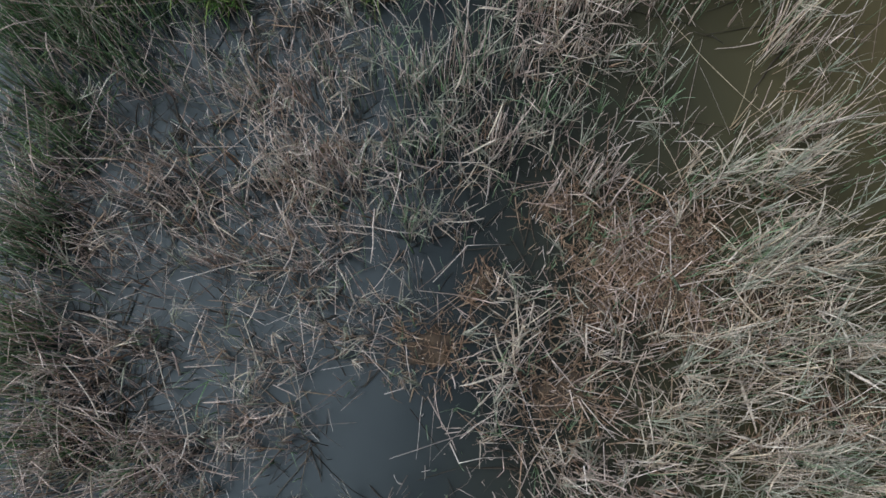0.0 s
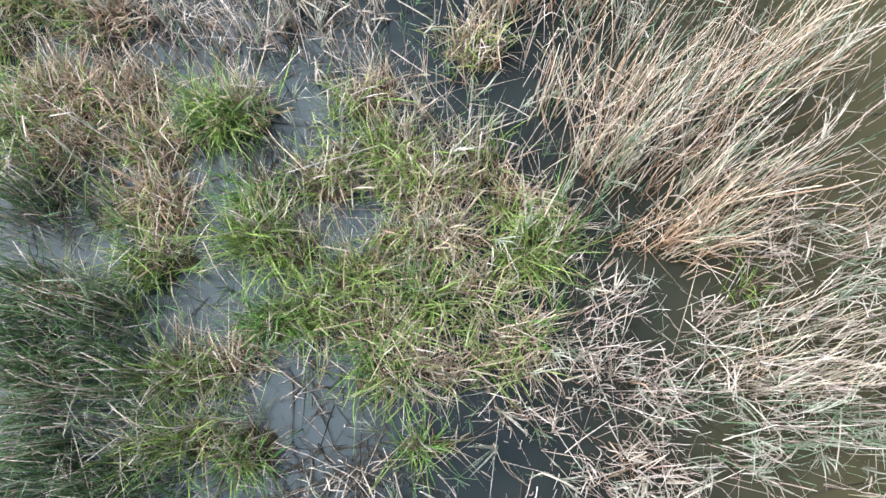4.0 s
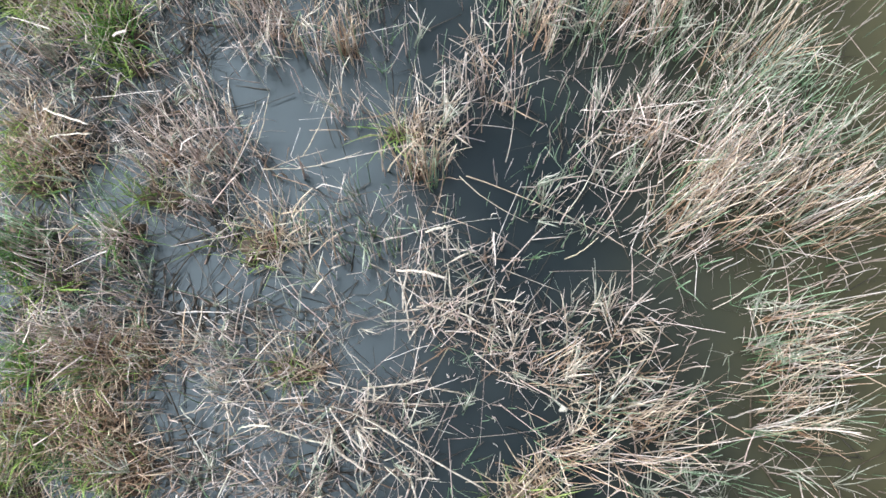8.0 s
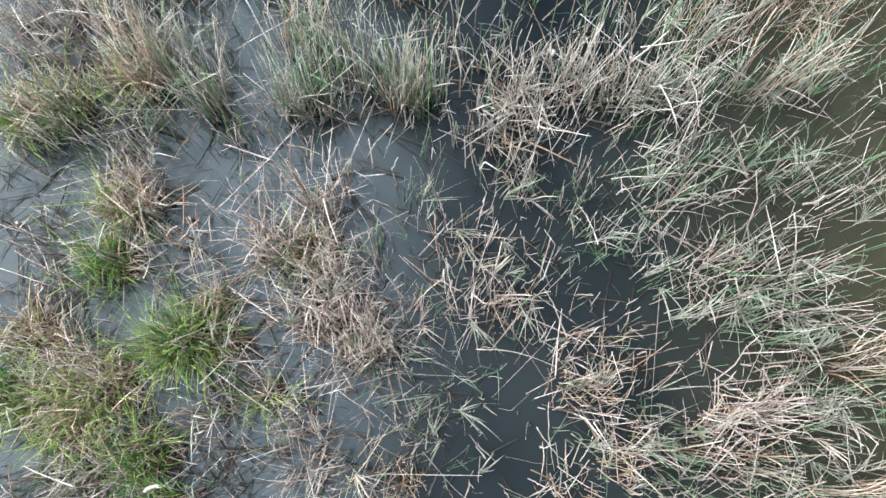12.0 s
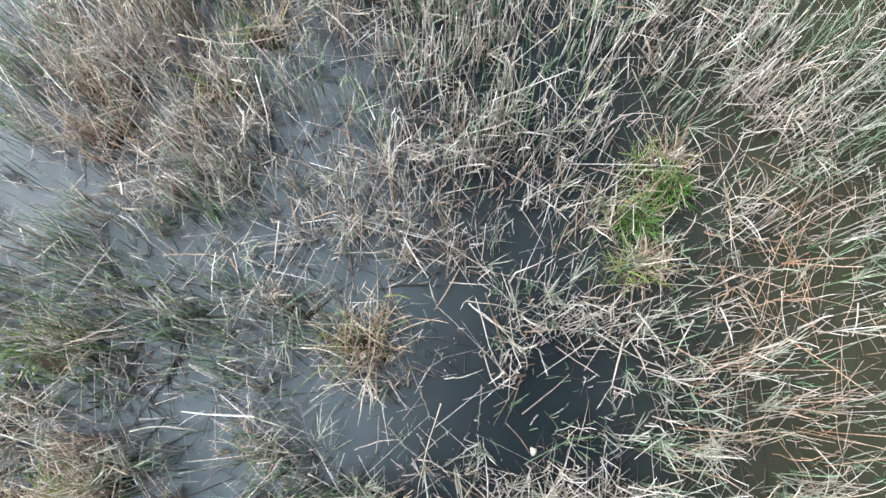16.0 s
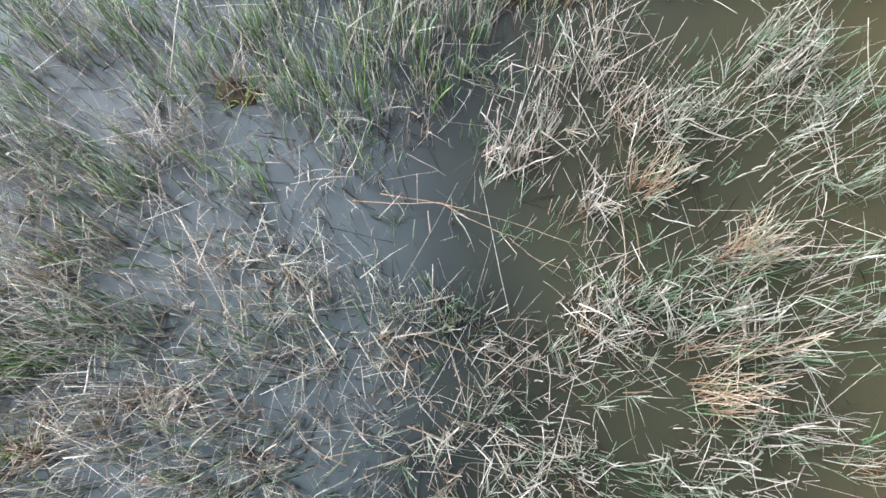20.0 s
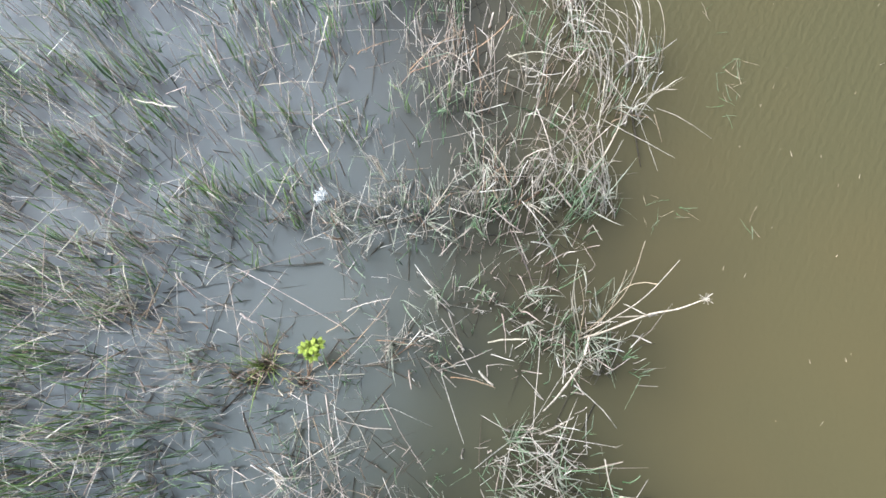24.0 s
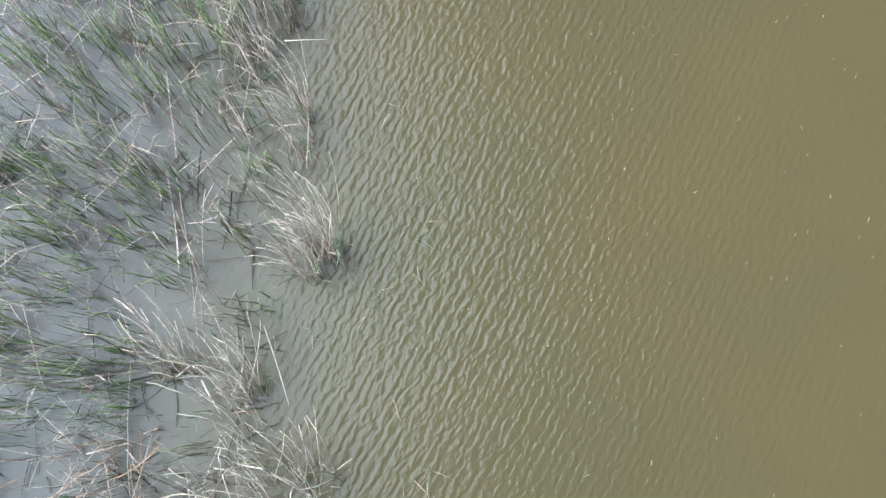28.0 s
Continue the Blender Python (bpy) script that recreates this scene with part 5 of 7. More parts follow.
# stretch 24 of the marsh
bed("rust", -1.85, 7.82, 0.19, 0.11, 18, 0.38)
bed("rust", -1.56, 7.65, 0.17, 0.11, 14, 0.38)
bed("thatch", -1.42, 7.82, 0.13, 0.09, 8, 0.25)
bed("dead", -1.92, 7.60, 0.18, 0.13, 15, 0.38)
bed("rust", -1.38, 7.91, 0.15, 0.11, 12, 0.38)
bed("dead", -1.67, 7.98, 0.21, 0.14, 17, 0.40)
bed("dead", -1.68, 7.35, 0.20, 0.10, 12, 0.35)
bed("dead", -0.85, 7.56, 0.18, 0.13, 11, 0.35)
bed("dead", -1.06, 7.39, 0.15, 0.13, 11, 0.35)
# stretch 25 of the marsh
bed("dead", -1.57, 8.59, 0.21, 0.14, 17, 0.40)
bed("rust", -1.61, 8.10, 0.17, 0.09, 9, 0.38)
bed("dead", -1.14, 8.65, 0.21, 0.14, 15, 0.40)
bed("dead", -0.43, 8.02, 0.18, 0.13, 11, 0.30)
bed("dead", -0.55, 7.81, 0.17, 0.12, 11, 0.30)
bed("dead", -0.36, 7.65, 0.20, 0.12, 15, 0.30)
# stretch 26 of the marsh
bed("sodden", -1.52, 0.92, 0.21, 0.13, 27, 0.25)
bed("sodden", -1.60, 1.13, 0.21, 0.11, 23, 0.25)
bed("sodden", -1.15, 1.00, 0.21, 0.11, 20, 0.25)
bed("sodden", -1.47, 0.63, 0.21, 0.12, 27, 0.25)
bed("sodden", -1.07, 0.75, 0.21, 0.12, 24, 0.25)
bed("sodden", -0.79, 1.39, 0.17, 0.11, 14, 0.25)
bed("sodden", -0.53, 1.35, 0.17, 0.11, 11, 0.25)
bed("sodden", -0.68, 0.80, 0.19, 0.10, 15, 0.25)
# stretch 27 of the marsh
bed("sodden", -0.68, 1.86, 0.12, 0.10, 10, 0.25)
bed("sodden", -0.55, 1.57, 0.24, 0.10, 24, 0.25)
bed("sodden", -0.87, 2.59, 0.13, 0.14, 12, 0.25)
bed("sodden", -1.56, 2.64, 0.13, 0.14, 14, 0.25)
# stretch 28 of the marsh
bed("sodden", -1.30, 3.27, 0.17, 0.11, 20, 0.25)
bed("sodden", -0.83, 2.63, 0.12, 0.08, 10, 0.25)
bed("sodden", -1.69, 2.59, 0.18, 0.08, 16, 0.25)
bed("sodden", -0.80, 3.23, 0.17, 0.11, 16, 0.25)
bed("sodden", -1.46, 3.09, 0.17, 0.07, 10, 0.25)
# stretch 29 of the marsh
bed("sodden", -1.96, 4.10, 0.17, 0.13, 24, 0.25)
bed("sodden", -1.69, 3.93, 0.19, 0.13, 27, 0.25)
bed("sodden", -1.43, 3.80, 0.17, 0.11, 18, 0.25)
bed("sodden", -1.18, 3.78, 0.15, 0.08, 10, 0.25)
bed("sodden", -1.43, 4.55, 0.18, 0.14, 22, 0.25)
bed("sodden", -1.87, 4.50, 0.17, 0.12, 20, 0.25)
bed("sodden", -1.24, 4.10, 0.15, 0.11, 14, 0.25)
bed("sodden", -0.88, 3.70, 0.15, 0.08, 8, 0.25)
bed("sodden", -1.93, 3.80, 0.17, 0.08, 14, 0.25)
# stretch 30 of the marsh
bed("sodden", -2.04, 4.82, 0.17, 0.11, 18, 0.25)
bed("sodden", -1.78, 4.71, 0.16, 0.10, 18, 0.25)
bed("sodden", -1.46, 4.86, 0.15, 0.11, 14, 0.25)
bed("sodden", -1.56, 4.53, 0.14, 0.10, 14, 0.25)
bed("sodden", -2.08, 5.32, 0.17, 0.11, 14, 0.25)
# stretch 31 of the marsh
bed("sodden", -2.19, 5.75, 0.17, 0.11, 14, 0.25)
bed("sodden", -2.05, 5.54, 0.17, 0.10, 16, 0.25)
bed("sodden", -1.77, 5.79, 0.11, 0.13, 10, 0.25)
bed("sodden", -1.40, 5.13, 0.14, 0.10, 12, 0.25)
bed("sodden", -1.37, 5.33, 0.12, 0.08, 7, 0.25)
# stretch 32 of the marsh
bed("sodden", -2.15, 6.66, 0.19, 0.13, 18, 0.25)
bed("sodden", -1.81, 6.15, 0.16, 0.08, 11, 0.25)
bed("sodden", -1.62, 6.66, 0.17, 0.13, 14, 0.25)
# stretch 33 of the marsh
bed("rush", 1.26, 7.59, 0.20, 0.10, 7, 0.40)
bed("rush", 1.07, 7.32, 0.22, 0.12, 6, 0.40)
bed("rush", 1.26, 7.21, 0.19, 0.09, 5, 0.40)
bed("rush", 0.77, 7.42, 0.20, 0.12, 4, 0.38)
bed("dead", 0.56, 7.30, 0.15, 0.10, 4, 0.30)
# stretch 34 of the marsh
bed("dead", -1.57, 0.32, 0.15, 0.11, 11, 0.35)
bed("dead", -1.28, 0.50, 0.17, 0.11, 7, 0.35)
bed("sedge", -1.44, 1.01, 0.20, 0.14, 12, 0.40)
bed("dead", -0.33, 0.25, 0.13, 0.08, 5, 0.30)
# stretch 35 of the marsh
bed("rusty", -1.95, 3.39, 0.19, 0.13, 37, 0.30)
bed("tussock", -1.97, 3.18, 0.15, 0.08, 21, 0.30)
bed("tussock", -1.85, 2.84, 0.15, 0.06, 15, 0.30)
bed("rusty", -1.68, 2.96, 0.16, 0.08, 18, 0.25)
bed("sward", -1.97, 4.05, 0.17, 0.11, 21, 0.35)
bed("dead", -1.72, 3.73, 0.17, 0.11, 21, 0.30)
# stretch 36 of the marsh
bed("straw", -1.79, 7.67, 0.19, 0.09, 5, 0.40)
bed("rust", -1.65, 8.05, 0.28, 0.16, 26, 0.45)
bed("rust", -1.83, 7.84, 0.24, 0.11, 16, 0.45)
bed("dead", -1.27, 7.54, 0.20, 0.13, 15, 0.35)
bed("sward", -1.17, 7.91, 0.21, 0.16, 15, 0.35)
bed("sward", -0.60, 8.02, 0.31, 0.19, 21, 0.40)
bed("dead", -1.00, 8.19, 0.26, 0.17, 15, 0.40)
# stretch 37 of the marsh
bed("dead", -0.76, 8.54, 0.30, 0.18, 15, 0.35)
bed("dead", -0.21, 8.41, 0.30, 0.15, 13, 0.35)
bed("sward", 0.20, 8.53, 0.25, 0.13, 8, 0.30)
bed("sward", -0.06, 9.32, 0.37, 0.17, 18, 0.40)
bed("dead", 0.28, 8.04, 0.29, 0.12, 13, 0.30)
bed("dead", -0.84, 8.21, 0.29, 0.12, 13, 0.35)
bed("dead", 0.80, 8.41, 0.22, 0.15, 13, 0.35)
# stretch 38 of the marsh
bed("rust", -1.72, 6.38, 0.09, 0.09, 14, 0.50)
bed("rust", -1.51, 6.26, 0.07, 0.07, 5, 0.45)
bed("rust", -1.19, 6.47, 0.16, 0.07, 13, 0.50)
bed("dead", -1.12, 6.26, 0.11, 0.07, 7, 0.35)
bed("rust", -0.79, 6.28, 0.13, 0.06, 11, 0.50)
bed("bright", -1.86, 5.66, 0.07, 0.07, 13, 0.24)
bed("bright", -1.55, 5.36, 0.09, 0.07, 21, 0.28)
bed("bright", -2.19, 5.16, 0.08, 0.08, 18, 0.24)
bed("bright", -1.68, 4.90, 0.10, 0.05, 11, 0.24)
bed("thatch", -1.79, 5.81, 0.09, 0.07, 8, 0.25)
bed("thatch", -1.95, 5.14, 0.14, 0.08, 19, 0.25)
bed("thatch", -1.52, 5.49, 0.10, 0.05, 7, 0.22)
# stretch 39 of the marsh
bed("bright", -0.92, 2.54, 0.09, 0.08, 12, 0.30)
bed("bright", 0.19, 2.42, 0.10, 0.08, 13, 0.30)
bed("bright", -0.84, 2.09, 0.10, 0.07, 10, 0.28)
bed("bright", -0.31, 2.22, 0.09, 0.07, 8, 0.28)
bed("bright", -0.46, 1.94, 0.07, 0.06, 7, 0.28)
bed("bright", -0.91, 1.60, 0.08, 0.05, 7, 0.26)
bed("bright", -0.29, 1.65, 0.08, 0.04, 5, 0.24)
bed("straw", -0.46, 2.40, 0.11, 0.05, 6, 0.16)
bed("straw", -1.00, 1.96, 0.08, 0.04, 5, 0.16)
bed("straw", 0.42, 2.38, 0.09, 0.05, 5, 0.20)
# stretch 40 of the marsh
bed("bright", -1.00, 2.88, 0.10, 0.06, 15, 0.28)
bed("bright", -1.62, 4.12, 0.09, 0.05, 5, 0.28)
bed("bright", -2.01, 4.07, 0.09, 0.09, 9, 0.30)
bed("bright", -1.89, 3.67, 0.09, 0.05, 6, 0.26)
# stretch 41 of the marsh
bed("rush", 1.50, 8.12, 0.27, 0.12, 19, 0.40)
bed("rush", 1.42, 8.36, 0.22, 0.12, 11, 0.40)
bed("rust", 1.78, 7.98, 0.12, 0.08, 14, 0.40)
bed("rush", 1.75, 8.53, 0.23, 0.15, 13, 0.40)
# stretch 42 of the marsh
bed("dead", 0.16, 3.79, 0.28, 0.10, 18, 0.30)
bed("rush", 0.87, 3.83, 0.22, 0.09, 17, 0.40)
bed("dead", -0.24, 3.79, 0.20, 0.09, 10, 0.30)
# stretch 43 of the marsh
bed("dead", -0.12, 6.27, 0.27, 0.12, 17, 0.30)
bed("sward", -1.94, 6.11, 0.34, 0.13, 24, 0.35)
bed("dead", -1.74, 6.39, 0.25, 0.14, 17, 0.35)
bed("dead", -1.34, 6.15, 0.27, 0.12, 13, 0.30)
# stretch 44 of the marsh
bed("sodden", -1.34, -0.09, 0.31, 0.18, 46, 0.25)
bed("sedge", -1.55, 0.15, 0.17, 0.19, 20, 0.35)
bed("sodden", -1.26, 0.22, 0.25, 0.13, 18, 0.25)
bed("broken", 1.26, 0.27, 0.23, 0.13, 17, 0.20)
bed("broken", 1.13, -0.10, 0.24, 0.12, 18, 0.20)
bed("broken", 0.74, 0.18, 0.17, 0.10, 8, 0.20)
bed("shag", 0.93, -0.02, 0.21, 0.12, 14, 0.40)
# stretch 45 of the marsh
bed("sedge", -1.62, 2.06, 0.33, 0.19, 31, 0.40)
bed("sedge", -1.61, 1.54, 0.28, 0.15, 18, 0.35)

# stretch 46 of the marsh
bed("dead", -1.11, 5.84, 0.13, 0.11, 13, 0.35)
bed("dead", -1.26, 5.65, 0.13, 0.10, 13, 0.35)
bed("dead", -1.08, 5.55, 0.15, 0.11, 18, 0.35)
bed("dead", -1.06, 5.40, 0.13, 0.10, 16, 0.32)
bed("dead", -0.93, 5.41, 0.12, 0.10, 14, 0.32)
bed("dead", -0.95, 5.26, 0.13, 0.09, 13, 0.30)
bed("dead", -0.83, 5.33, 0.11, 0.09, 11, 0.30)
bed("dead", -1.12, 4.95, 0.12, 0.09, 11, 0.30)
bed("rust", -1.74, 6.33, 0.08, 0.07, 18, 0.50)
bed("rust", -1.86, 6.47, 0.09, 0.08, 16, 0.50)
bed("sward", -1.53, 6.21, 0.08, 0.06, 14, 0.50)
bed("sward", -1.19, 6.22, 0.13, 0.07, 18, 0.50)
bed("sward", -0.75, 6.25, 0.13, 0.07, 22, 0.50)
bed("sward", -1.08, 6.42, 0.14, 0.07, 18, 0.48)
bed("sward", -0.93, 6.33, 0.11, 0.07, 14, 0.48)

bed("litter", 0.95, 0.28, 0.22, 0.16, 12, 0.05)
bed("litter", 1.20, 0.45, 0.22, 0.14, 10, 0.05)
bed("litter", 0.80, 0.42, 0.20, 0.14, 12, 0.05)
bed("litter", 0.55, 0.35, 0.18, 0.12, 8, 0.05)
bed("sward", -1.51, 9.18, 0.17, 0.14, 16, 0.42)
bed("sward", -1.21, 9.18, 0.17, 0.14, 16, 0.42)
bed("dead", -1.48, 8.83, 0.18, 0.14, 14, 0.38)
bed("sward", -1.12, 8.83, 0.16, 0.13, 14, 0.40)
bed("sward", -0.91, 9.07, 0.15, 0.12, 12, 0.40)
bed("sward", -2.14, 7.99, 0.15, 0.14, 14, 0.42)
bed("sward", -2.13, 7.70, 0.14, 0.14, 12, 0.42)
bed("sward", -1.98, 8.04, 0.15, 0.13, 12, 0.42)
bed("sedge", -1.61, 1.59, 0.16, 0.12, 18, 0.38)
bed("sedge", -1.42, 1.40, 0.16, 0.12, 18, 0.36)
bed("sedge", -1.57, 1.18, 0.15, 0.12, 18, 0.36)
bed("sedge", -1.20, 1.25, 0.14, 0.10, 10, 0.32)
bed("sprout", 1.68, 11.87, 0.14, 0.11, 8, 0.34)
bed("sprout", 1.76, 11.57, 0.12, 0.10, 6, 0.30)
bed("sprout", 1.49, 11.74, 0.15, 0.11, 9, 0.32)
bed("sprout", 1.33, 11.41, 0.16, 0.11, 10, 0.32)
bed("sprout", 1.77, 12.09, 0.12, 0.10, 7, 0.34)
bed("dead", -1.40, 4.57, 0.15, 0.10, 6, 0.20)
bed("dead", -1.21, 4.40, 0.14, 0.10, 6, 0.20)
bed("dead", -1.30, 4.24, 0.14, 0.09, 6, 0.20)
bed("dead", -1.47, 4.40, 0.12, 0.10, 5, 0.20)
bed("sedge", -1.47, -0.13, 0.15, 0.12, 18, 0.36)
bed("sedge", -1.51, 0.23, 0.15, 0.12, 18, 0.38)
bed("sedge", -1.20, -0.20, 0.14, 0.10, 12, 0.32)
bed("sedge", -1.55, 0.60, 0.15, 0.12, 16, 0.38)
bed("wiry", 0.45, 7.05, 0.17, 0.16, 3, 0.40)
bed("wiry", 0.66, 6.95, 0.17, 0.16, 3, 0.40)
bed("wiry", 0.53, 6.55, 0.17, 0.16, 3, 0.40)
bed("wiry", 0.73, 6.46, 0.17, 0.16, 3, 0.40)
bed("wiry", 0.85, 7.26, 0.19, 0.16, 3, 0.40)
bed("wiry", 0.94, 6.92, 0.19, 0.16, 3, 0.40)
bed("wiry", 0.72, 7.22, 0.17, 0.14, 3, 0.40)
# two tufts in dark sedge, whose colour also carries their deep shade
bed("sedge", -1.97, 6.86, 0.13, 0.11, 16, 0.42)
bed("sedge", -1.82, 6.74, 0.12, 0.10, 13, 0.42)
bed("thatch", -1.86, 6.31, 0.15, 0.07, 14, 0.25)
bed("sedge", -2.10, 6.11, 0.13, 0.09, 14, 0.35)


# ---- stray rushes between the clumps, thin on the ground, none in the open pools ----
def stray(y0, y1, left, right, per_m2):
    rng = np.random.default_rng(int(y0 * 100) + 5000)
    m = int((y1 - y0) * (right - left) * per_m2)
    b = np.stack([rng.uniform(left, right, m), rng.uniform(y0, y1, m), np.full(m, -0.01)], -1)
    keep = np.ones(m, bool)
    for px, py, rx, ry in pools:
        keep &= ((b[:, 0] - px) / rx) ** 2 + ((b[:, 1] - py) / ry) ** 2 > 0.7
    b = b[keep]
    pick = rng.random(len(b))
    thing = new("stray_rushes"); thing.location = ((left + right) / 2, (y0 + y1) / 2, 0)
    tagged(thing, "thinly scattered rush stems in shallow water", "rushes", "rushes of the marsh", "stuff")
    b = b - np.array([(left + right) / 2, (y0 + y1) / 2, 0])
    kinds = (("rush_shoot_mass", "green", 0, .14, "fan", .3), ("reed_leaf_mass", "sage", .14, .30, "tuft", .26), ("green_rush_mass", "green", .30, .45, "stem", .26), ("grey_stem_mass", "grey", .45, .68, "stem", .28),
             ("snapped_stem_mass", "grey", .68, .82, "snapped", .26), ("leaning_stem_mass", "grey", .82, .86, "pole", .3), ("broken_stem_mass", "grey", .86, .89, "bits", .10), ("sodden_stem_mass", "sodden", .89, 1, "lying", .004))
    for nm, mat, lo, hi, sort, h in kinds:
        sel = b[(pick >= lo) & (pick < hi)]
        ob = new(nm, mesh_of(nm, [grow(rng, sort, sel, h)], MATS[mat])); ob.parent = thing


for i in range(14):
    y0 = -0.6 + i
    left = float(np.interp(y0, [0, 2, 7, 8.5, 9.6, 12.5], [-1.75, -1.95, -2.6, -2.35, -1.8, 0.2]))
    right = float(np.interp(y0, [0, 4.5, 6.5, 8], [1.75, 1.5, 1.25, 1.8]))
    stray(y0, y0 + 1, left, right, 500)


STEM_WORDS = {"tan": "long dry tan reed stem", "grey": "long weathered grey reed stem", "bleach": "pale bleached broken reed leaf", "straw": "thin orange-brown dead stem", "brown": "dark brown dead reed stem", "weed": "yellow-green fresh reed leaf"}


def lone_stem(p, q, width, mat, bow):
    """One long stem or leaf from p to q, bowed a little, with knots and a frayed end; half width in millimetres."""
    made["lone"] += 1
    rng = np.random.default_rng(made["lone"] + 7000)
    p, q = np.array(p), np.array(q)
    d = q - p
    n = np.linalg.norm(d)
    k = 10
    step = np.linspace(0, 1, k)
    across = np.cross(d / n, (0, 0, 1.0)); across /= np.linalg.norm(across) + 1e-9
    if rng.random() < 0.5: across = -across
    path = step[:, None] * d + (bow * (0.35 if width >= 6 else 0.8) * np.sin(step * math.pi))[:, None] * across + rng.normal(0, 0.0012, (k, 3))
    path[:, 2] = np.maximum(path[:, 2] + p[2], 0.004) - p[2]
    dd = np.gradient(path, axis=0); dd /= np.linalg.norm(dd, axis=1)[:, None]
    flat = 0.25 if width >= 6 else 0.8
    up = np.array((0.25, 0.1, 1.0))
    side = np.cross(dd, up); side /= np.linalg.norm(side, axis=1)[:, None]
    nor = np.cross(side, dd)
    w = width / 2300 * (1.05 - 0.55 * step ** 1.5) * (1 + 0.12 * rng.normal(0, 1, k))
    if width >= 6: w = width / 2100 * (0.8 + 0.3 * np.sin(math.pi * step)) * (1 + 0.06 * rng.normal(0, 1, k))
    w = w[:, None]
    sides = 6
    ring = np.stack([path + side * w * math.cos(a) + nor * w * flat * math.sin(a) for a in np.arange(sides) * 2 * math.pi / sides], 1)
    verts = ring.reshape(-1, 3)
    faces = [(i * sides + j, i * sides + (j + 1) % sides, (i + 1) * sides + (j + 1) % sides, (i + 1) * sides + j) for i in range(k - 1) for j in range(sides)]
    faces += [tuple(range(sides))[::-1], tuple(range((k - 1) * sides, k * sides))]
    name = "bleached_leaf" if width >= 6 else "long_stem"
    me = bpy.data.meshes.new(name); me.from_pydata(verts.tolist(), [], faces)
    me.attributes.new("along", "FLOAT", "POINT").data.foreach_set("value", np.repeat(step, sides).astype(np.float32))
    for pl in me.polygons: pl.use_smooth = True
    me.materials.append(MATS[mat])
    ob = new(name, me); ob.location = p
    where = " lying on the water" if max(p[2], q[2]) < 0.09 else " caught among the reeds" if abs(p[2] - q[2]) < 0.12 else " leaning out of the water"
    return tagged(ob, STEM_WORDS[mat] + where, "reed stem", "lone stems")


def piece(name, sets, mat, parent):
    ob = new(name, mesh_of(name, sets, MATS[mat])); ob.parent = parent
    return ob


def water_sprig(x, y):
    """A few thin shoots that just break the surface of the open water."""
    made["sprig"] += 1
    rng = np.random.default_rng(made["sprig"] + 8000)
    thing = new("water_sprig"); thing.location = (x, y, 0)
    tagged(thing, "thin green shoots just breaking the murky surface", "water plant", "shoots in open water")
    for i in range(4 + made["sprig"] % 3):
        piece("shoot", [strands(rng, np.array([[rng.normal(0, .025), rng.normal(0, .045), -0.005]]), rng.uniform(.03, .08, 1), rng.uniform(0, 6.3, 1), np.array([1.0]), np.array([.4]), np.array([.0010]), .7, floor=0.002)], "green" if i % 3 else "tan", thing)


def leafy_weed(x, y):
    """A small marsh weed: a bent brown stem with a rosette of round yellow-green leaves."""
    rng = np.random.default_rng(8100)
    thing = new("leafy_weed"); thing.location = (x, y, 0)
    tagged(thing, "small leafy weed with fresh yellow-green leaves", "weed")
    tops = [(0.055, 0.10, 0.27), (0.075, 0.11, 0.25), (0.035, 0.095, 0.25), (0.055, 0.075, 0.23)]
    for tx, ty, tz in tops:
        d = np.array((tx, ty, tz)); n = np.linalg.norm(d)
        piece("stalk", [strands(rng, np.array([[0.0, 0.0, -0.01]]), np.array([n]), np.array([math.atan2(ty, tx)]), np.array([math.acos(tz / n)]), np.array([0.0]), np.array([.002]), 1.0, wiggle=.02)], "brown", thing)
        for i in range(7):
            a = i * 0.9 + rng.uniform(0, .5)
            m = 8
            t = np.linspace(0, 1, m)
            wid = 0.008 * np.sin(math.pi * np.clip(t * .92 + .06, 0, 1))
            out = 0.003 + 0.026 * t
            z = tz + 0.012 * np.sin(t * 2.2) + i * 0.002
            c, s = math.cos(a), math.sin(a)
            vs, fs = [], []
            for j in range(m):
                for k, lift in ((-1, .003), (0, 0), (1, .003)):
                    vs.append((tx + out[j] * c - k * wid[j] * s, ty + out[j] * s + k * wid[j] * c, z[j] + lift))
                for k, lift in ((1, .0022), (0, -.0012), (-1, .0022)):
                    vs.append((tx + out[j] * c - k * wid[j] * s, ty + out[j] * s + k * wid[j] * c, z[j] + lift - .0006))
            for j in range(m - 1):
                for k in range(6):
                    fs.append((j * 6 + k, j * 6 + (k + 1) % 6, (j + 1) * 6 + (k + 1) % 6, (j + 1) * 6 + k))
            me = bpy.data.meshes.new("leaf"); me.from_pydata(vs, [], fs); me.materials.append(MATS["weed"])
            for pl in me.polygons: pl.use_smooth = True
            ob = new("leaf", me); ob.parent = thing


SHELL, _n, _l, _b = material("chalky_shell")
_noise = _n.new("ShaderNodeTexNoise"); _noise.inputs["Scale"].default_value = 90
_ramp = _n.new("ShaderNodeValToRGB"); _l.new(_noise.outputs[0], _ramp.inputs[0])
_ramp.color_ramp.elements[0].color, _ramp.color_ramp.elements[1].color = (.5, .42, .32, 1), (.78, .73, .64, 1)
_l.new(_ramp.outputs[0], _b.inputs["Base Color"])
_b.inputs["Roughness"].default_value = 0.5


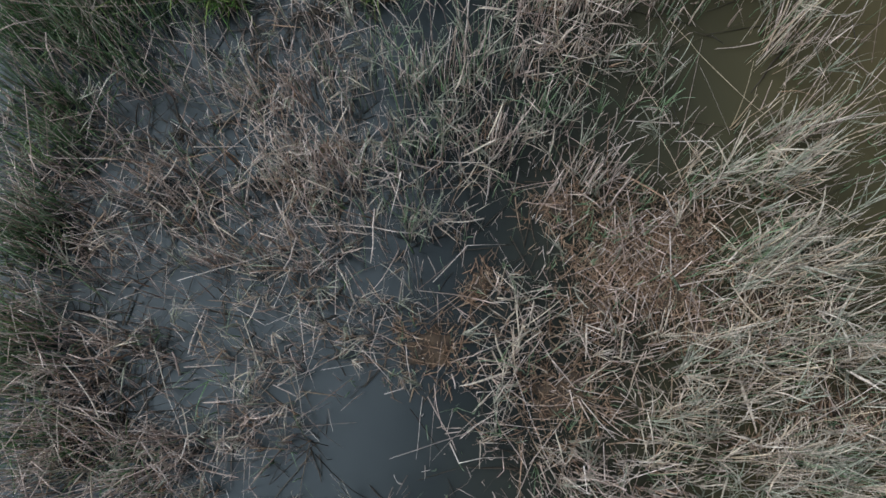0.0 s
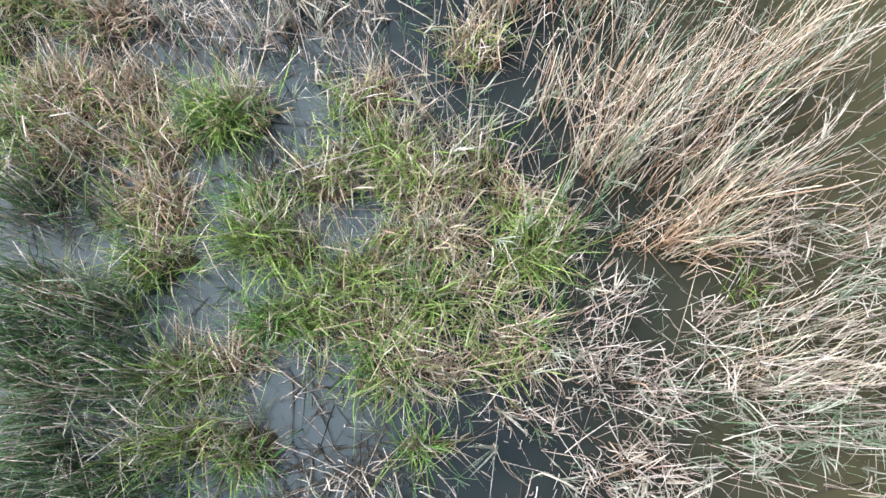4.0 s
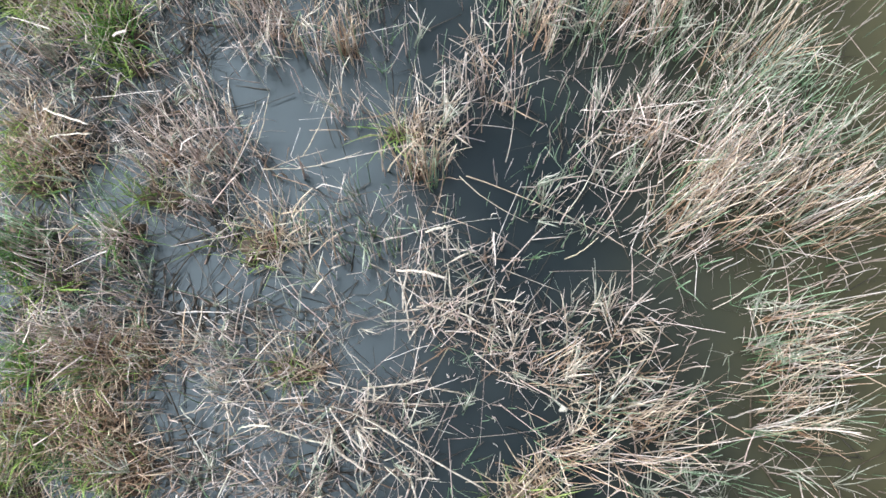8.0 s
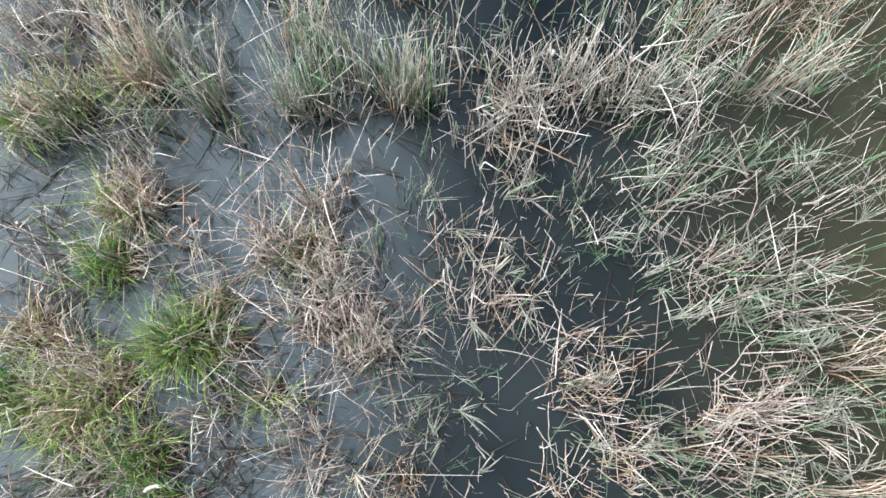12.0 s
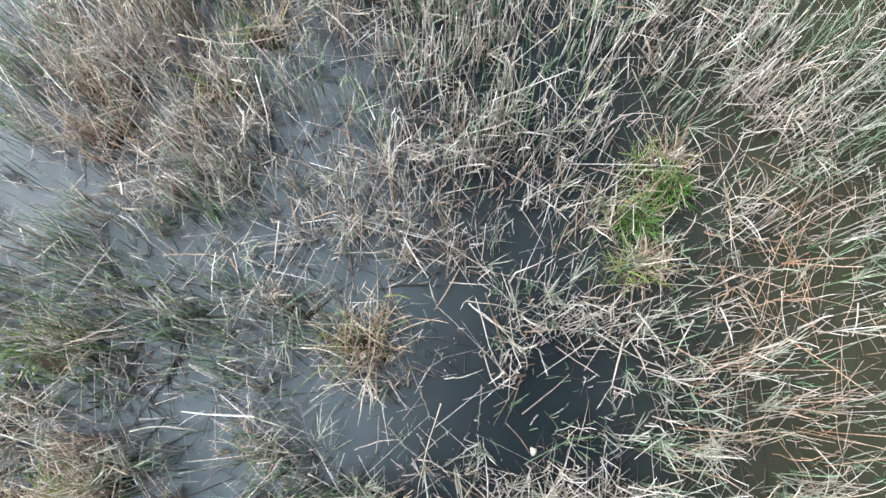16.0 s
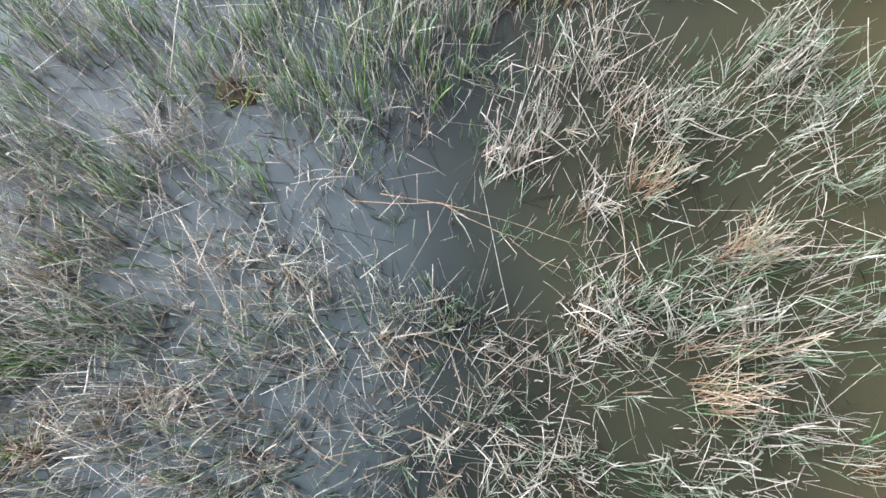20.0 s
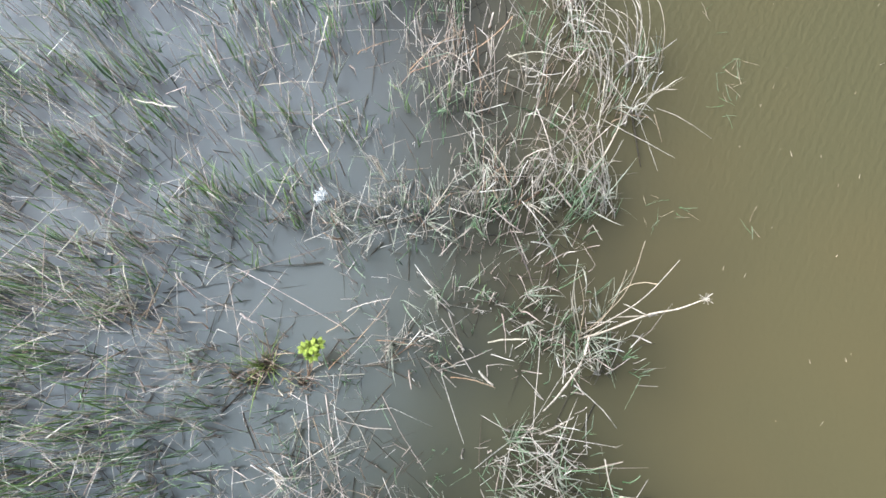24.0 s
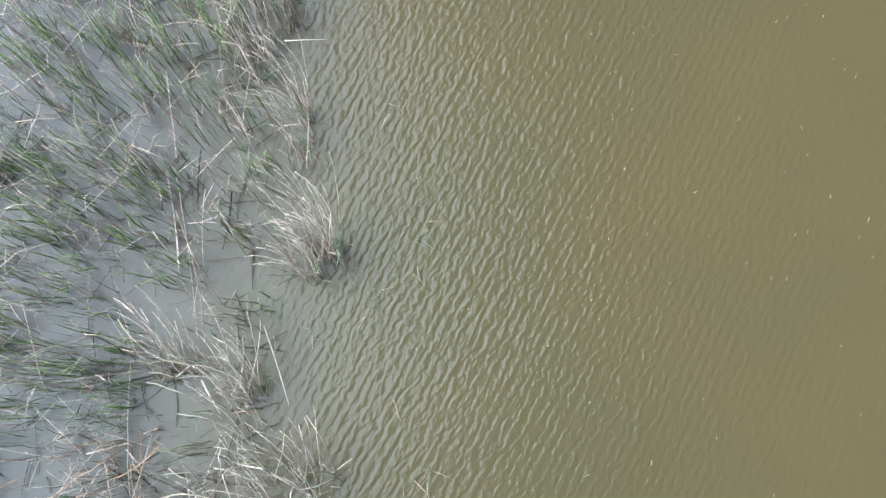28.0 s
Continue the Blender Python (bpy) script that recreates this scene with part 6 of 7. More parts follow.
def snail_shell(x, y):
    """A pond snail's empty shell, a coiled cone, afloat."""
    made["shell"] += 1
    vs, fs, n, m = [], [], 40, 8
    for i in range(n):
        q = i / (n - 1)
        a, r = q * 2.6 * 2 * math.pi, 0.003 + 0.007 * q
        cx, cy, cz, w = r * math.cos(a) * .8, 0.018 - 0.022 * q, r * math.sin(a) * .8, 0.002 + 0.006 * q
        for j in range(m):
            b = 2 * math.pi * j / m
            vs.append((cx + w * math.cos(b) * math.cos(a), cy + w * math.sin(b), cz + w * math.cos(b) * math.sin(a)))
    for i in range(n - 1):
        for j in range(m):
            fs.append((i * m + j, i * m + (j + 1) % m, (i + 1) * m + (j + 1) % m, (i + 1) * m + j))
    me = bpy.data.meshes.new("snail_shell"); me.from_pydata(vs, [], fs); me.materials.append(SHELL)
    for pl in me.polygons: pl.use_smooth = True
    ob = new("snail_shell", me)
    ob.matrix_world = pose(x, y, 0.004, 0, 0, 40 * made["shell"])
    return tagged(ob, "small pale snail shell floating on the water", "shell", "snail shells")


def culm(name, knots, width, mat, parent, flat=0.9, fine=0.35):
    """One round stalk that runs smoothly through a few knots and thins to its tip."""
    kn = np.array([knots[0]] + list(knots) + [knots[-1]], float)
    path = []
    for i in range(1, len(kn) - 2):
        a, b, c, d = kn[i - 1:i + 3]
        for t in np.linspace(0, 1, 6, endpoint=i == len(kn) - 3):
            path.append(0.5 * (2 * b + (c - a) * t + (2 * a - 5 * b + 4 * c - d) * t ** 2 + (3 * b - a - 3 * c + d) * t ** 3))
    path = np.array(path)
    k = len(path)
    step = np.linspace(0, 1, k)
    dd = np.gradient(path, axis=0); dd /= np.linalg.norm(dd, axis=1)[:, None]
    side = np.cross(dd, (0.3, 0.9, 0.31)); side /= np.linalg.norm(side, axis=1)[:, None]
    nor = np.cross(side, dd)
    w = (width * (1 - (1 - fine) * step) * (1 + 0.12 * np.cos(step * 31)))[:, None]
    n = 6
    ring = np.stack([path + side * w * math.cos(q) + nor * w * flat * math.sin(q) for q in np.arange(n) * 2 * math.pi / n], 1)
    fs = [(i * n + j, i * n + (j + 1) % n, (i + 1) * n + (j + 1) % n, (i + 1) * n + j) for i in range(k - 1) for j in range(n)]
    fs += [tuple(range(n))[::-1], tuple(range((k - 1) * n, k * n))]
    me = bpy.data.meshes.new(name); me.from_pydata(ring.reshape(-1, 3).tolist(), [], fs)
    me.attributes.new("along", "FLOAT", "POINT").data.foreach_set("value", np.repeat(step, n).astype(np.float32))
    for pl in me.polygons: pl.use_smooth = True
    me.materials.append(MATS[mat])
    ob = new(name, me); ob.parent = parent
    return ob


def flowering_reed(x, y):
    """A tall pale reed with a spent flower head that bends far out over the lake, and its thinner side stems."""
    rng = np.random.default_rng(8200)
    thing = new("flowering_reed"); thing.location = (x, y, 0)
    tagged(thing, "tall pale reed with a spent flower head over open water", "reeds")
    main = culm("main_stalk", [(0, 0, -.02), (.012, -.012, .40), (.06, 0, .765), (.115, .004, .88), (.162, .02, .958)], .0042, "bleach", thing)
    tip = np.array([[.162, .02, .958]])
    for i in range(11):
        piece("floret", [strands(rng, tip, np.array([rng.uniform(.012, .024)]), np.array([i * .62]), np.array([rng.uniform(.4, 1.6)]), np.array([.3]), np.array([.0017]), .5)], "bleach", main)
    mid = np.array([[.062, 0, .77]])
    for way, size in ((3.3, .10), (2.8, .075), (0.1, .03)):
        piece("sheath", [strands(rng, mid, np.array([size]), np.array([way]), np.array([1.35]), np.array([.3]), np.array([.0062]), .25, lance=True)], "bleach", main)
    for tipped, bow, width in (((.130, .135, .865), .02, .0026), ((.070, .210, .75), .03, .0020), ((.045, .150, .62), .02, .0016), ((-.115, .165, .72), -.02, .0028), ((-.130, .110, .75), -.02, .0022), ((-.095, .140, .60), .01, .0018)):
        t = np.array(tipped)
        half = t * .55 + np.array((bow, -bow * .6, .04))
        culm("side_stalk", [(rng.normal(0, .008), rng.normal(0, .008), -.02), half, t], width, "tan" if width < .0021 else "bleach", thing)
    culm("drooping_leaf", [(.0, -.01, .22), (-.03, -.10, .20), (-.09, -.20, .10), (-.14, -.26, .03)], .0034, "bleach", thing, flat=.3, fine=1.5)


def seed_tuft(x, y, h):
    """A white fluffy seed head on a thin stalk."""
    rng = np.random.default_rng(8300)
    thing = new("cotton_tuft"); thing.location = (x, y, 0)
    tagged(thing, "white fluffy seed tuft on a thin stalk above the rushes", "reeds")
    st = piece("stalk", [strands(rng, np.array([[0., 0, -.01]]), np.array([h]), np.array([2.0]), np.array([.03]), np.array([.05]), np.array([.0018]), 1.0, wiggle=.01)], "green", thing)
    top = np.array([st.data.vertices[-1].co[i] for i in range(3)])
    n = 160
    b = np.repeat(top[None], n, 0) + rng.normal(0, .004, (n, 3))
    b[n // 2:] += (.010, .012, .004)
    piece("fluff", [strands(rng, b, rng.uniform(.008, .018, n), rng.uniform(0, 6.3, n), rng.uniform(0, 2.6, n), rng.uniform(0, .6, n), np.full(n, .0012), .6, k=4)], "white", thing)


seed_tuft(0.925, 10.22, 0.86)
flowering_reed(1.74, 9.95)


# small pale tan flecks scattered flat on the lake
flecks = new("lake_flecks"); flecks.location = (3.0, 11.0, 0)
tagged(flecks, "tiny pale tan flecks on the lake", "litter", kind="stuff")
_rng = np.random.default_rng(8400)
_n2 = 240
_b2 = np.stack([_rng.uniform(-0.75, 1.3, _n2), _rng.uniform(-2.2, 2.4, _n2), np.full(_n2, .002)], -1)
piece("fleck_mass", [strands(_rng, _b2, _rng.uniform(.006, .022, _n2), _rng.normal(1.1, .35, _n2), np.full(_n2, 1.5), np.zeros(_n2), _rng.uniform(.0007, .0013, _n2), .5, k=4, floor=.001)], "tan", flecks)


# ---- long stems, leaves and small things that lie or stand by themselves ----
lone_stem((0.71, 1.29, 0.05), (0.95, 0.96, 0.05), 3, "tan", 0.02)
lone_stem((0.86, 1.54, 0.01), (1.23, 1.13, 0.01), 3, "tan", 0.02)
lone_stem((-1.63, 1.45, 0.30), (-1.02, 1.45, 0.30), 3, "grey", 0.03)
lone_stem((-1.26, 1.17, 0.25), (-1.39, 0.95, 0.10), 3, "grey", 0.02)
lone_stem((-0.81, 1.67, 0.15), (-0.33, 1.41, 0.12), 3, "grey", 0.03)
lone_stem((-0.32, 1.52, 0.25), (-0.15, 1.40, 0.10), 4, "grey", 0.01)
lone_stem((-0.09, 1.50, 0.30), (-0.18, 1.42, 0.10), 4, "bleach", 0.01)
lone_stem((-0.10, 1.68, 0.55), (0.01, 1.55, 0.30), 3, "tan", 0.02)
lone_stem((0.49, 1.55, 0.30), (0.57, 1.52, 0.30), 5, "bleach", 0.01)
lone_stem((-0.85, 1.21, 0.25), (-1.21, 1.10, 0.20), 3, "grey", 0.02)
lone_stem((0.08, 0.96, 0.10), (0.15, 0.84, 0.20), 5, "bleach", 0.01)
lone_stem((-0.04, 0.68, 0.10), (0.12, 0.69, 0.10), 6, "bleach", 0.02)
lone_stem((-0.62, 0.94, 0.10), (-0.52, 0.94, 0.10), 7, "bleach", 0.01)
lone_stem((-0.98, 2.29, 0.50), (-0.92, 2.16, 0.40), 4, "bleach", 0.01)
lone_stem((0.20, 2.17, 0.30), (0.29, 2.11, 0.20), 5, "bleach", 0.02)
lone_stem((0.84, 2.33, 0.40), (0.86, 2.39, 0.50), 4, "bleach", 0.02)
lone_stem((-0.26, 1.57, 0.20), (-0.15, 1.40, 0.10), 4, "grey", 0.01)
lone_stem((-0.04, 1.61, 0.20), (0.05, 1.52, 0.10), 4, "tan", 0.01)
lone_stem((-0.68, 1.59, 0.20), (-0.54, 1.50, 0.10), 4, "bleach", 0.02)
lone_stem((-0.70, 3.54, 0.12), (-0.46, 3.57, 0.12), 6, "bleach", 0.01)
lone_stem((-0.62, 3.40, 0.20), (-0.27, 3.20, 0.15), 6, "bleach", 0.01)
lone_stem((-0.46, 3.54, 0.10), (-0.26, 3.49, 0.10), 5, "bleach", 0.01)
lone_stem((-1.02, 3.40, 0.10), (-0.79, 3.34, 0.10), 6, "bleach", 0.01)
lone_stem((-0.80, 3.47, 0.20), (-0.69, 3.33, 0.15), 7, "bleach", 0.02)
lone_stem((-0.56, 3.27, 0.30), (-0.52, 3.21, 0.05), 8, "bleach", 0.01)
lone_stem((-0.47, 3.28, 0.30), (-0.45, 3.23, 0.05), 8, "bleach", 0.01)
lone_stem((-0.51, 3.23, 0.10), (-0.43, 3.23, 0.10), 6, "bleach", 0.01)
lone_stem((-0.31, 3.66, 0.20), (-0.09, 3.52, 0.20), 4, "bleach", 0.01)
lone_stem((-0.74, 3.40, 0.20), (-0.62, 3.28, 0.10), 5, "grey", 0.04)
lone_stem((-1.08, 3.55, 0.30), (-1.02, 3.47, 0.20), 5, "bleach", 0.03)
lone_stem((-1.13, 3.40, 0.10), (-1.00, 3.41, 0.20), 7, "bleach", 0.02)
lone_stem((-0.70, 3.50, 0.15), (-0.39, 3.49, 0.15), 4, "bleach", 0.01)
lone_stem((-0.33, 4.34, 0.02), (0.25, 4.04, 0.12), 4, "tan", 0.02)
lone_stem((-0.83, 3.36, 0.10), (-0.67, 3.25, 0.10), 9, "bleach", 0.01)
lone_stem((-0.55, 3.27, 0.10), (-0.51, 3.17, 0.10), 8, "bleach", 0.01)
lone_stem((-0.75, 3.66, 0.12), (-0.61, 3.51, 0.05), 3, "bleach", 0.02)
lone_stem((0.03, 4.01, 0.05), (0.13, 4.06, 0.20), 4, "tan", 0.01)
lone_stem((0.05, 3.87, 0.05), (0.08, 3.91, 0.25), 4, "bleach", 0.01)
lone_stem((0.55, 3.82, 0.10), (0.64, 3.89, 0.25), 4, "bleach", 0.01)
lone_stem((0.63, 3.81, 0.20), (0.80, 3.84, 0.30), 4, "bleach", 0.02)
lone_stem((-1.87, 4.54, 0.20), (-1.70, 4.48, 0.20), 8, "bleach", 0.01)
lone_stem((-1.86, 4.45, 0.15), (-1.71, 4.46, 0.15), 7, "bleach", 0.01)
lone_stem((-1.23, 4.31, 0.05), (-1.02, 4.49, 0.40), 4, "grey", 0.01)
lone_stem((-1.22, 4.33, 0.05), (-1.07, 4.47, 0.35), 4, "straw", 0.01)
lone_stem((-1.26, 4.34, 0.10), (-1.29, 4.35, 0.35), 4, "grey", 0.01)
lone_stem((-0.58, 3.94, 0.22), (-0.40, 3.91, 0.22), 10, "bleach", 0.03)
lone_stem((-0.57, 3.92, 0.20), (-0.54, 3.72, 0.05), 6, "bleach", 0.02)
lone_stem((-0.48, 4.08, 0.20), (-0.39, 4.10, 0.20), 9, "bleach", 0.01)
lone_stem((-0.40, 4.10, 0.20), (-0.40, 4.03, 0.10), 8, "bleach", 0.01)
lone_stem((-0.54, 3.94, 0.22), (-0.56, 3.81, 0.10), 8, "bleach", 0.02)
lone_stem((-0.51, 3.82, 0.15), (-0.27, 3.83, 0.15), 5, "bleach", 0.02)
lone_stem((-0.45, 3.75, 0.10), (-0.41, 3.78, 0.20), 6, "bleach", 0.01)
lone_stem((0.03, 4.34, 0.40), (0.15, 4.29, 0.20), 4, "grey", 0.01)
lone_stem((-1.06, 4.32, 0.15), (-0.84, 4.40, 0.15), 3, "tan", 0.01)
lone_stem((-0.85, 3.76, 0.20), (-0.79, 3.69, 0.10), 4, "grey", 0.01)
lone_stem((-0.36, 4.30, 0.15), (-0.10, 4.15, 0.05), 4, "tan", 0.02)
lone_stem((-1.09, 4.34, 0.10), (-0.72, 4.41, 0.10), 4, "tan", 0.03)
lone_stem((-0.95, 4.40, 0.05), (-0.80, 4.59, 0.30), 4, "tan", 0.01)
lone_stem((-1.14, 4.40, 0.05), (-1.03, 4.56, 0.30), 4, "tan", 0.01)
lone_stem((0.05, 4.19, 0.05), (0.14, 4.36, 0.25), 5, "bleach", 0.01)
lone_stem((-0.18, 4.38, 0.05), (-0.16, 4.55, 0.20), 4, "bleach", 0.01)
lone_stem((-1.37, 4.58, 0.05), (-1.26, 4.80, 0.45), 4, "brown", 0.01)
lone_stem((-0.35, 5.03, 0.30), (-0.23, 4.90, 0.20), 4, "bleach", 0.01)
lone_stem((-0.31, 5.11, 0.30), (-0.27, 4.88, 0.10), 4, "bleach", 0.01)
lone_stem((-0.24, 5.01, 0.30), (-0.09, 4.88, 0.10), 4, "bleach", 0.01)
lone_stem((0.23, 4.97, 0.30), (0.29, 4.92, 0.30), 7, "bleach", 0.02)
lone_stem((-0.54, 5.29, 0.20), (-0.27, 5.23, 0.20), 4, "bleach", 0.02)
lone_stem((-1.64, 4.82, 0.20), (-1.59, 4.84, 0.20), 12, "bleach", 0.02)
lone_stem((-1.50, 5.81, 0.05), (-1.15, 6.06, 0.30), 4, "grey", 0.01)
lone_stem((-0.45, 5.89, 0.30), (-0.33, 5.79, 0.10), 4, "straw", 0.01)
lone_stem((-0.43, 5.87, 0.30), (-0.38, 5.77, 0.10), 4, "grey", 0.01)
lone_stem((-0.25, 5.35, 0.15), (0.12, 5.35, 0.15), 3, "straw", 0.02)
lone_stem((0.39, 6.26, 0.40), (0.46, 6.40, 0.50), 4, "tan", 0.01)
lone_stem((-0.18, 6.42, 0.40), (0.14, 6.22, 0.30), 3, "grey", 0.01)
lone_stem((-0.68, 5.76, 0.20), (-0.66, 5.61, 0.05), 4, "straw", 0.01)
lone_stem((-0.60, 5.42, 0.20), (-0.64, 5.59, 0.30), 4, "bleach", 0.01)
lone_stem((-1.54, 5.84, 0.30), (-1.62, 5.66, 0.05), 4, "straw", 0.01)
lone_stem((-1.49, 5.76, 0.30), (-1.52, 5.61, 0.05), 4, "straw", 0.01)
lone_stem((-1.22, 5.91, 0.25), (-1.13, 5.84, 0.20), 4, "bleach", 0.02)
lone_stem((0.56, 6.44, 0.50), (0.79, 6.34, 0.20), 4, "bleach", 0.01)
lone_stem((-0.55, 6.63, 0.30), (-0.64, 6.28, 0.05), 4, "tan", 0.01)
lone_stem((-0.85, 6.47, 0.10), (-0.69, 6.51, 0.10), 4, "grey", 0.01)
lone_stem((-0.54, 6.71, 0.25), (-0.41, 6.74, 0.25), 4, "bleach", 0.01)
lone_stem((-1.01, 6.81, 0.30), (-0.88, 6.78, 0.30), 5, "bleach", 0.01)
lone_stem((-1.89, 6.35, 0.10), (-1.78, 6.54, 0.40), 4, "bleach", 0.01)
lone_stem((-1.56, 6.54, 0.30), (-1.34, 6.54, 0.30), 4, "bleach", 0.02)
lone_stem((0.18, 6.77, 0.20), (0.31, 6.66, 0.10), 6, "bleach", 0.01)
lone_stem((-0.63, 6.44, 0.10), (-0.52, 6.38, 0.10), 5, "grey", 0.02)
lone_stem((-0.46, 6.95, 0.35), (-0.30, 6.85, 0.30), 5, "bleach", 0.01)
lone_stem((-0.33, 7.02, 0.40), (-0.28, 6.88, 0.20), 6, "bleach", 0.01)
lone_stem((-1.23, 6.05, 0.10), (-1.10, 6.01, 0.10), 4, "tan", 0.01)
lone_stem((-1.80, 6.82, 0.30), (-1.55, 6.92, 0.40), 3, "grey", 0.02)
lone_stem((-0.86, 7.51, 0.30), (-0.65, 7.40, 0.10), 4, "bleach", 0.01)
lone_stem((-0.80, 7.49, 0.30), (-0.67, 7.39, 0.12), 5, "grey", 0.01)
lone_stem((-1.45, 7.87, 0.40), (-1.06, 7.88, 0.40), 3, "tan", 0.05)
lone_stem((-0.46, 6.99, 0.10), (-0.23, 6.94, 0.10), 4, "bleach", 0.01)
lone_stem((-0.00, 6.88, 0.10), (0.27, 6.75, 0.05), 5, "bleach", 0.02)
lone_stem((0.49, 7.35, 0.20), (0.64, 7.35, 0.20), 4, "bleach", 0.01)
lone_stem((0.43, 7.26, 0.02), (0.51, 7.24, 0.02), 8, "straw", 0.01)
lone_stem((0.49, 7.59, 0.15), (0.56, 7.26, 0.05), 3, "straw", 0.03)
lone_stem((0.73, 7.14, 0.05), (0.93, 7.15, 0.05), 3, "straw", 0.01)
lone_stem((0.70, 7.24, 0.05), (0.81, 6.80, 0.05), 3, "straw", 0.02)
lone_stem((0.09, 7.65, 0.20), (0.25, 7.65, 0.20), 4, "bleach", 0.01)
lone_stem((0.10, 7.74, 0.40), (0.29, 7.48, 0.10), 4, "bleach", 0.01)
lone_stem((0.40, 7.36, 0.20), (0.59, 7.22, 0.10), 4, "grey", 0.02)
lone_stem((-1.52, 7.14, 0.20), (-1.29, 7.13, 0.20), 4, "straw", 0.01)
lone_stem((-1.41, 6.76, 0.20), (-1.32, 6.71, 0.10), 6, "bleach", 0.01)
lone_stem((-1.23, 7.90, 0.30), (-1.12, 7.80, 0.15), 7, "grey", 0.01)
lone_stem((-0.75, 7.00, 0.15), (-0.66, 6.99, 0.15), 5, "weed", 0.01)
lone_stem((-0.27, 8.09, 0.40), (-0.35, 8.03, 0.30), 5, "bleach", 0.01)
lone_stem((0.02, 8.98, 0.08), (0.75, 8.79, 0.04), 4, "straw", 0.03)
lone_stem((-1.35, 7.91, 0.30), (-1.05, 7.94, 0.30), 3, "tan", 0.03)
lone_stem((0.70, 8.47, 0.30), (1.12, 8.28, 0.10), 4, "tan", 0.01)
lone_stem((0.62, 8.38, 0.10), (0.62, 8.19, 0.10), 4, "grey", 0.01)
lone_stem((-0.11, 8.01, 0.05), (-0.05, 8.12, 0.25), 4, "bleach", 0.01)
lone_stem((-0.09, 7.67, 0.05), (0.00, 7.81, 0.25), 4, "bleach", 0.01)
lone_stem((0.07, 8.37, 0.20), (0.17, 8.30, 0.05), 6, "straw", 0.01)
lone_stem((0.34, 8.42, 0.10), (0.50, 8.31, 0.03), 5, "straw", 0.01)
lone_stem((-0.64, 8.83, 0.30), (-0.44, 8.42, 0.10), 5, "bleach", 0.01)
lone_stem((-0.00, 8.46, 0.15), (0.12, 8.30, 0.05), 6, "bleach", 0.01)
lone_stem((-0.71, 8.98, 0.35), (-0.66, 8.82, 0.25), 4, "grey", 0.01)
lone_stem((0.84, 9.15, 0.45), (0.89, 9.08, 0.20), 9, "straw", 0.01)
lone_stem((0.67, 9.01, 0.30), (0.92, 8.70, 0.10), 3, "grey", 0.02)
lone_stem((1.57, 9.47, 0.02), (1.52, 9.64, 0.25), 4, "grey", 0.02)
lone_stem((0.60, 9.58, 0.45), (0.63, 9.51, 0.05), 4, "tan", 0.01)
lone_stem((0.65, 9.53, 0.40), (0.88, 9.36, 0.05), 4, "grey", 0.01)
lone_stem((0.77, 9.68, 0.40), (0.87, 9.40, 0.05), 3, "tan", 0.01)
lone_stem((0.83, 9.67, 0.35), (0.94, 9.36, 0.05), 3, "tan", 0.02)
lone_stem((0.91, 8.90, 0.05), (0.91, 8.64, 0.05), 4, "tan", 0.02)
lone_stem((-0.31, 9.01, 0.10), (-0.08, 9.04, 0.10), 4, "bleach", 0.01)
lone_stem((-0.08, 8.95, 0.10), (0.25, 8.94, 0.10), 4, "straw", 0.01)
lone_stem((0.25, 8.94, 0.10), (0.57, 8.81, 0.03), 4, "straw", 0.02)
lone_stem((-0.73, 8.90, 0.10), (-0.57, 8.65, 0.10), 4, "grey", 0.01)
lone_stem((1.79, 9.43, 0.35), (1.95, 9.30, 0.25), 5, "bleach", 0.05)
lone_stem((1.88, 10.06, 0.60), (1.83, 10.07, 0.10), 4, "tan", 0.04)
lone_stem((1.81, 8.97, 0.30), (1.95, 8.84, 0.20), 4, "bleach", 0.05)
lone_stem((1.92, 8.69, 0.25), (2.11, 8.68, 0.20), 4, "bleach", 0.02)
lone_stem((0.10, 9.43, 0.30), (0.19, 9.60, 0.40), 4, "grey", 0.01)
lone_stem((0.57, 10.01, 0.30), (0.62, 9.98, 0.25), 8, "grey", 0.01)
lone_stem((0.16, 10.76, 0.30), (0.32, 10.73, 0.30), 6, "bleach", 0.01)
lone_stem((0.75, 9.75, 0.02), (0.78, 9.27, 0.02), 4, "grey", 0.01)
lone_stem((0.82, 9.75, 0.02), (0.92, 9.29, 0.02), 4, "grey", 0.01)
lone_stem((0.56, 9.64, 0.05), (0.82, 9.22, 0.05), 4, "grey", 0.01)
lone_stem((0.62, 9.50, 0.05), (0.74, 9.39, 0.05), 5, "bleach", 0.01)
lone_stem((1.03, 9.46, 0.02), (1.09, 9.26, 0.02), 4, "grey", 0.01)
lone_stem((1.46, 10.27, 0.40), (1.57, 10.14, 0.05), 6, "grey", 0.01)
lone_stem((1.27, 9.81, 0.05), (1.43, 9.77, 0.05), 4, "straw", 0.01)
lone_stem((1.37, 9.83, 0.08), (1.42, 9.78, 0.05), 8, "bleach", 0.01)
lone_stem((1.09, 9.25, 0.10), (1.20, 9.26, 0.10), 9, "bleach", 0.01)
lone_stem((1.75, 9.54, 0.35), (1.94, 9.25, 0.05), 5, "bleach", 0.04)
lone_stem((-0.10, 10.31, 0.30), (-0.20, 9.99, 0.05), 4, "grey", 0.01)
lone_stem((0.14, 9.93, 0.30), (0.06, 9.61, 0.05), 4, "grey", 0.01)
lone_stem((1.40, 9.93, 0.10), (1.55, 9.94, 0.10), 6, "bleach", 0.01)
lone_stem((1.02, 9.75, 0.00), (1.18, 9.48, 0.00), 3, "grey", 0.01)
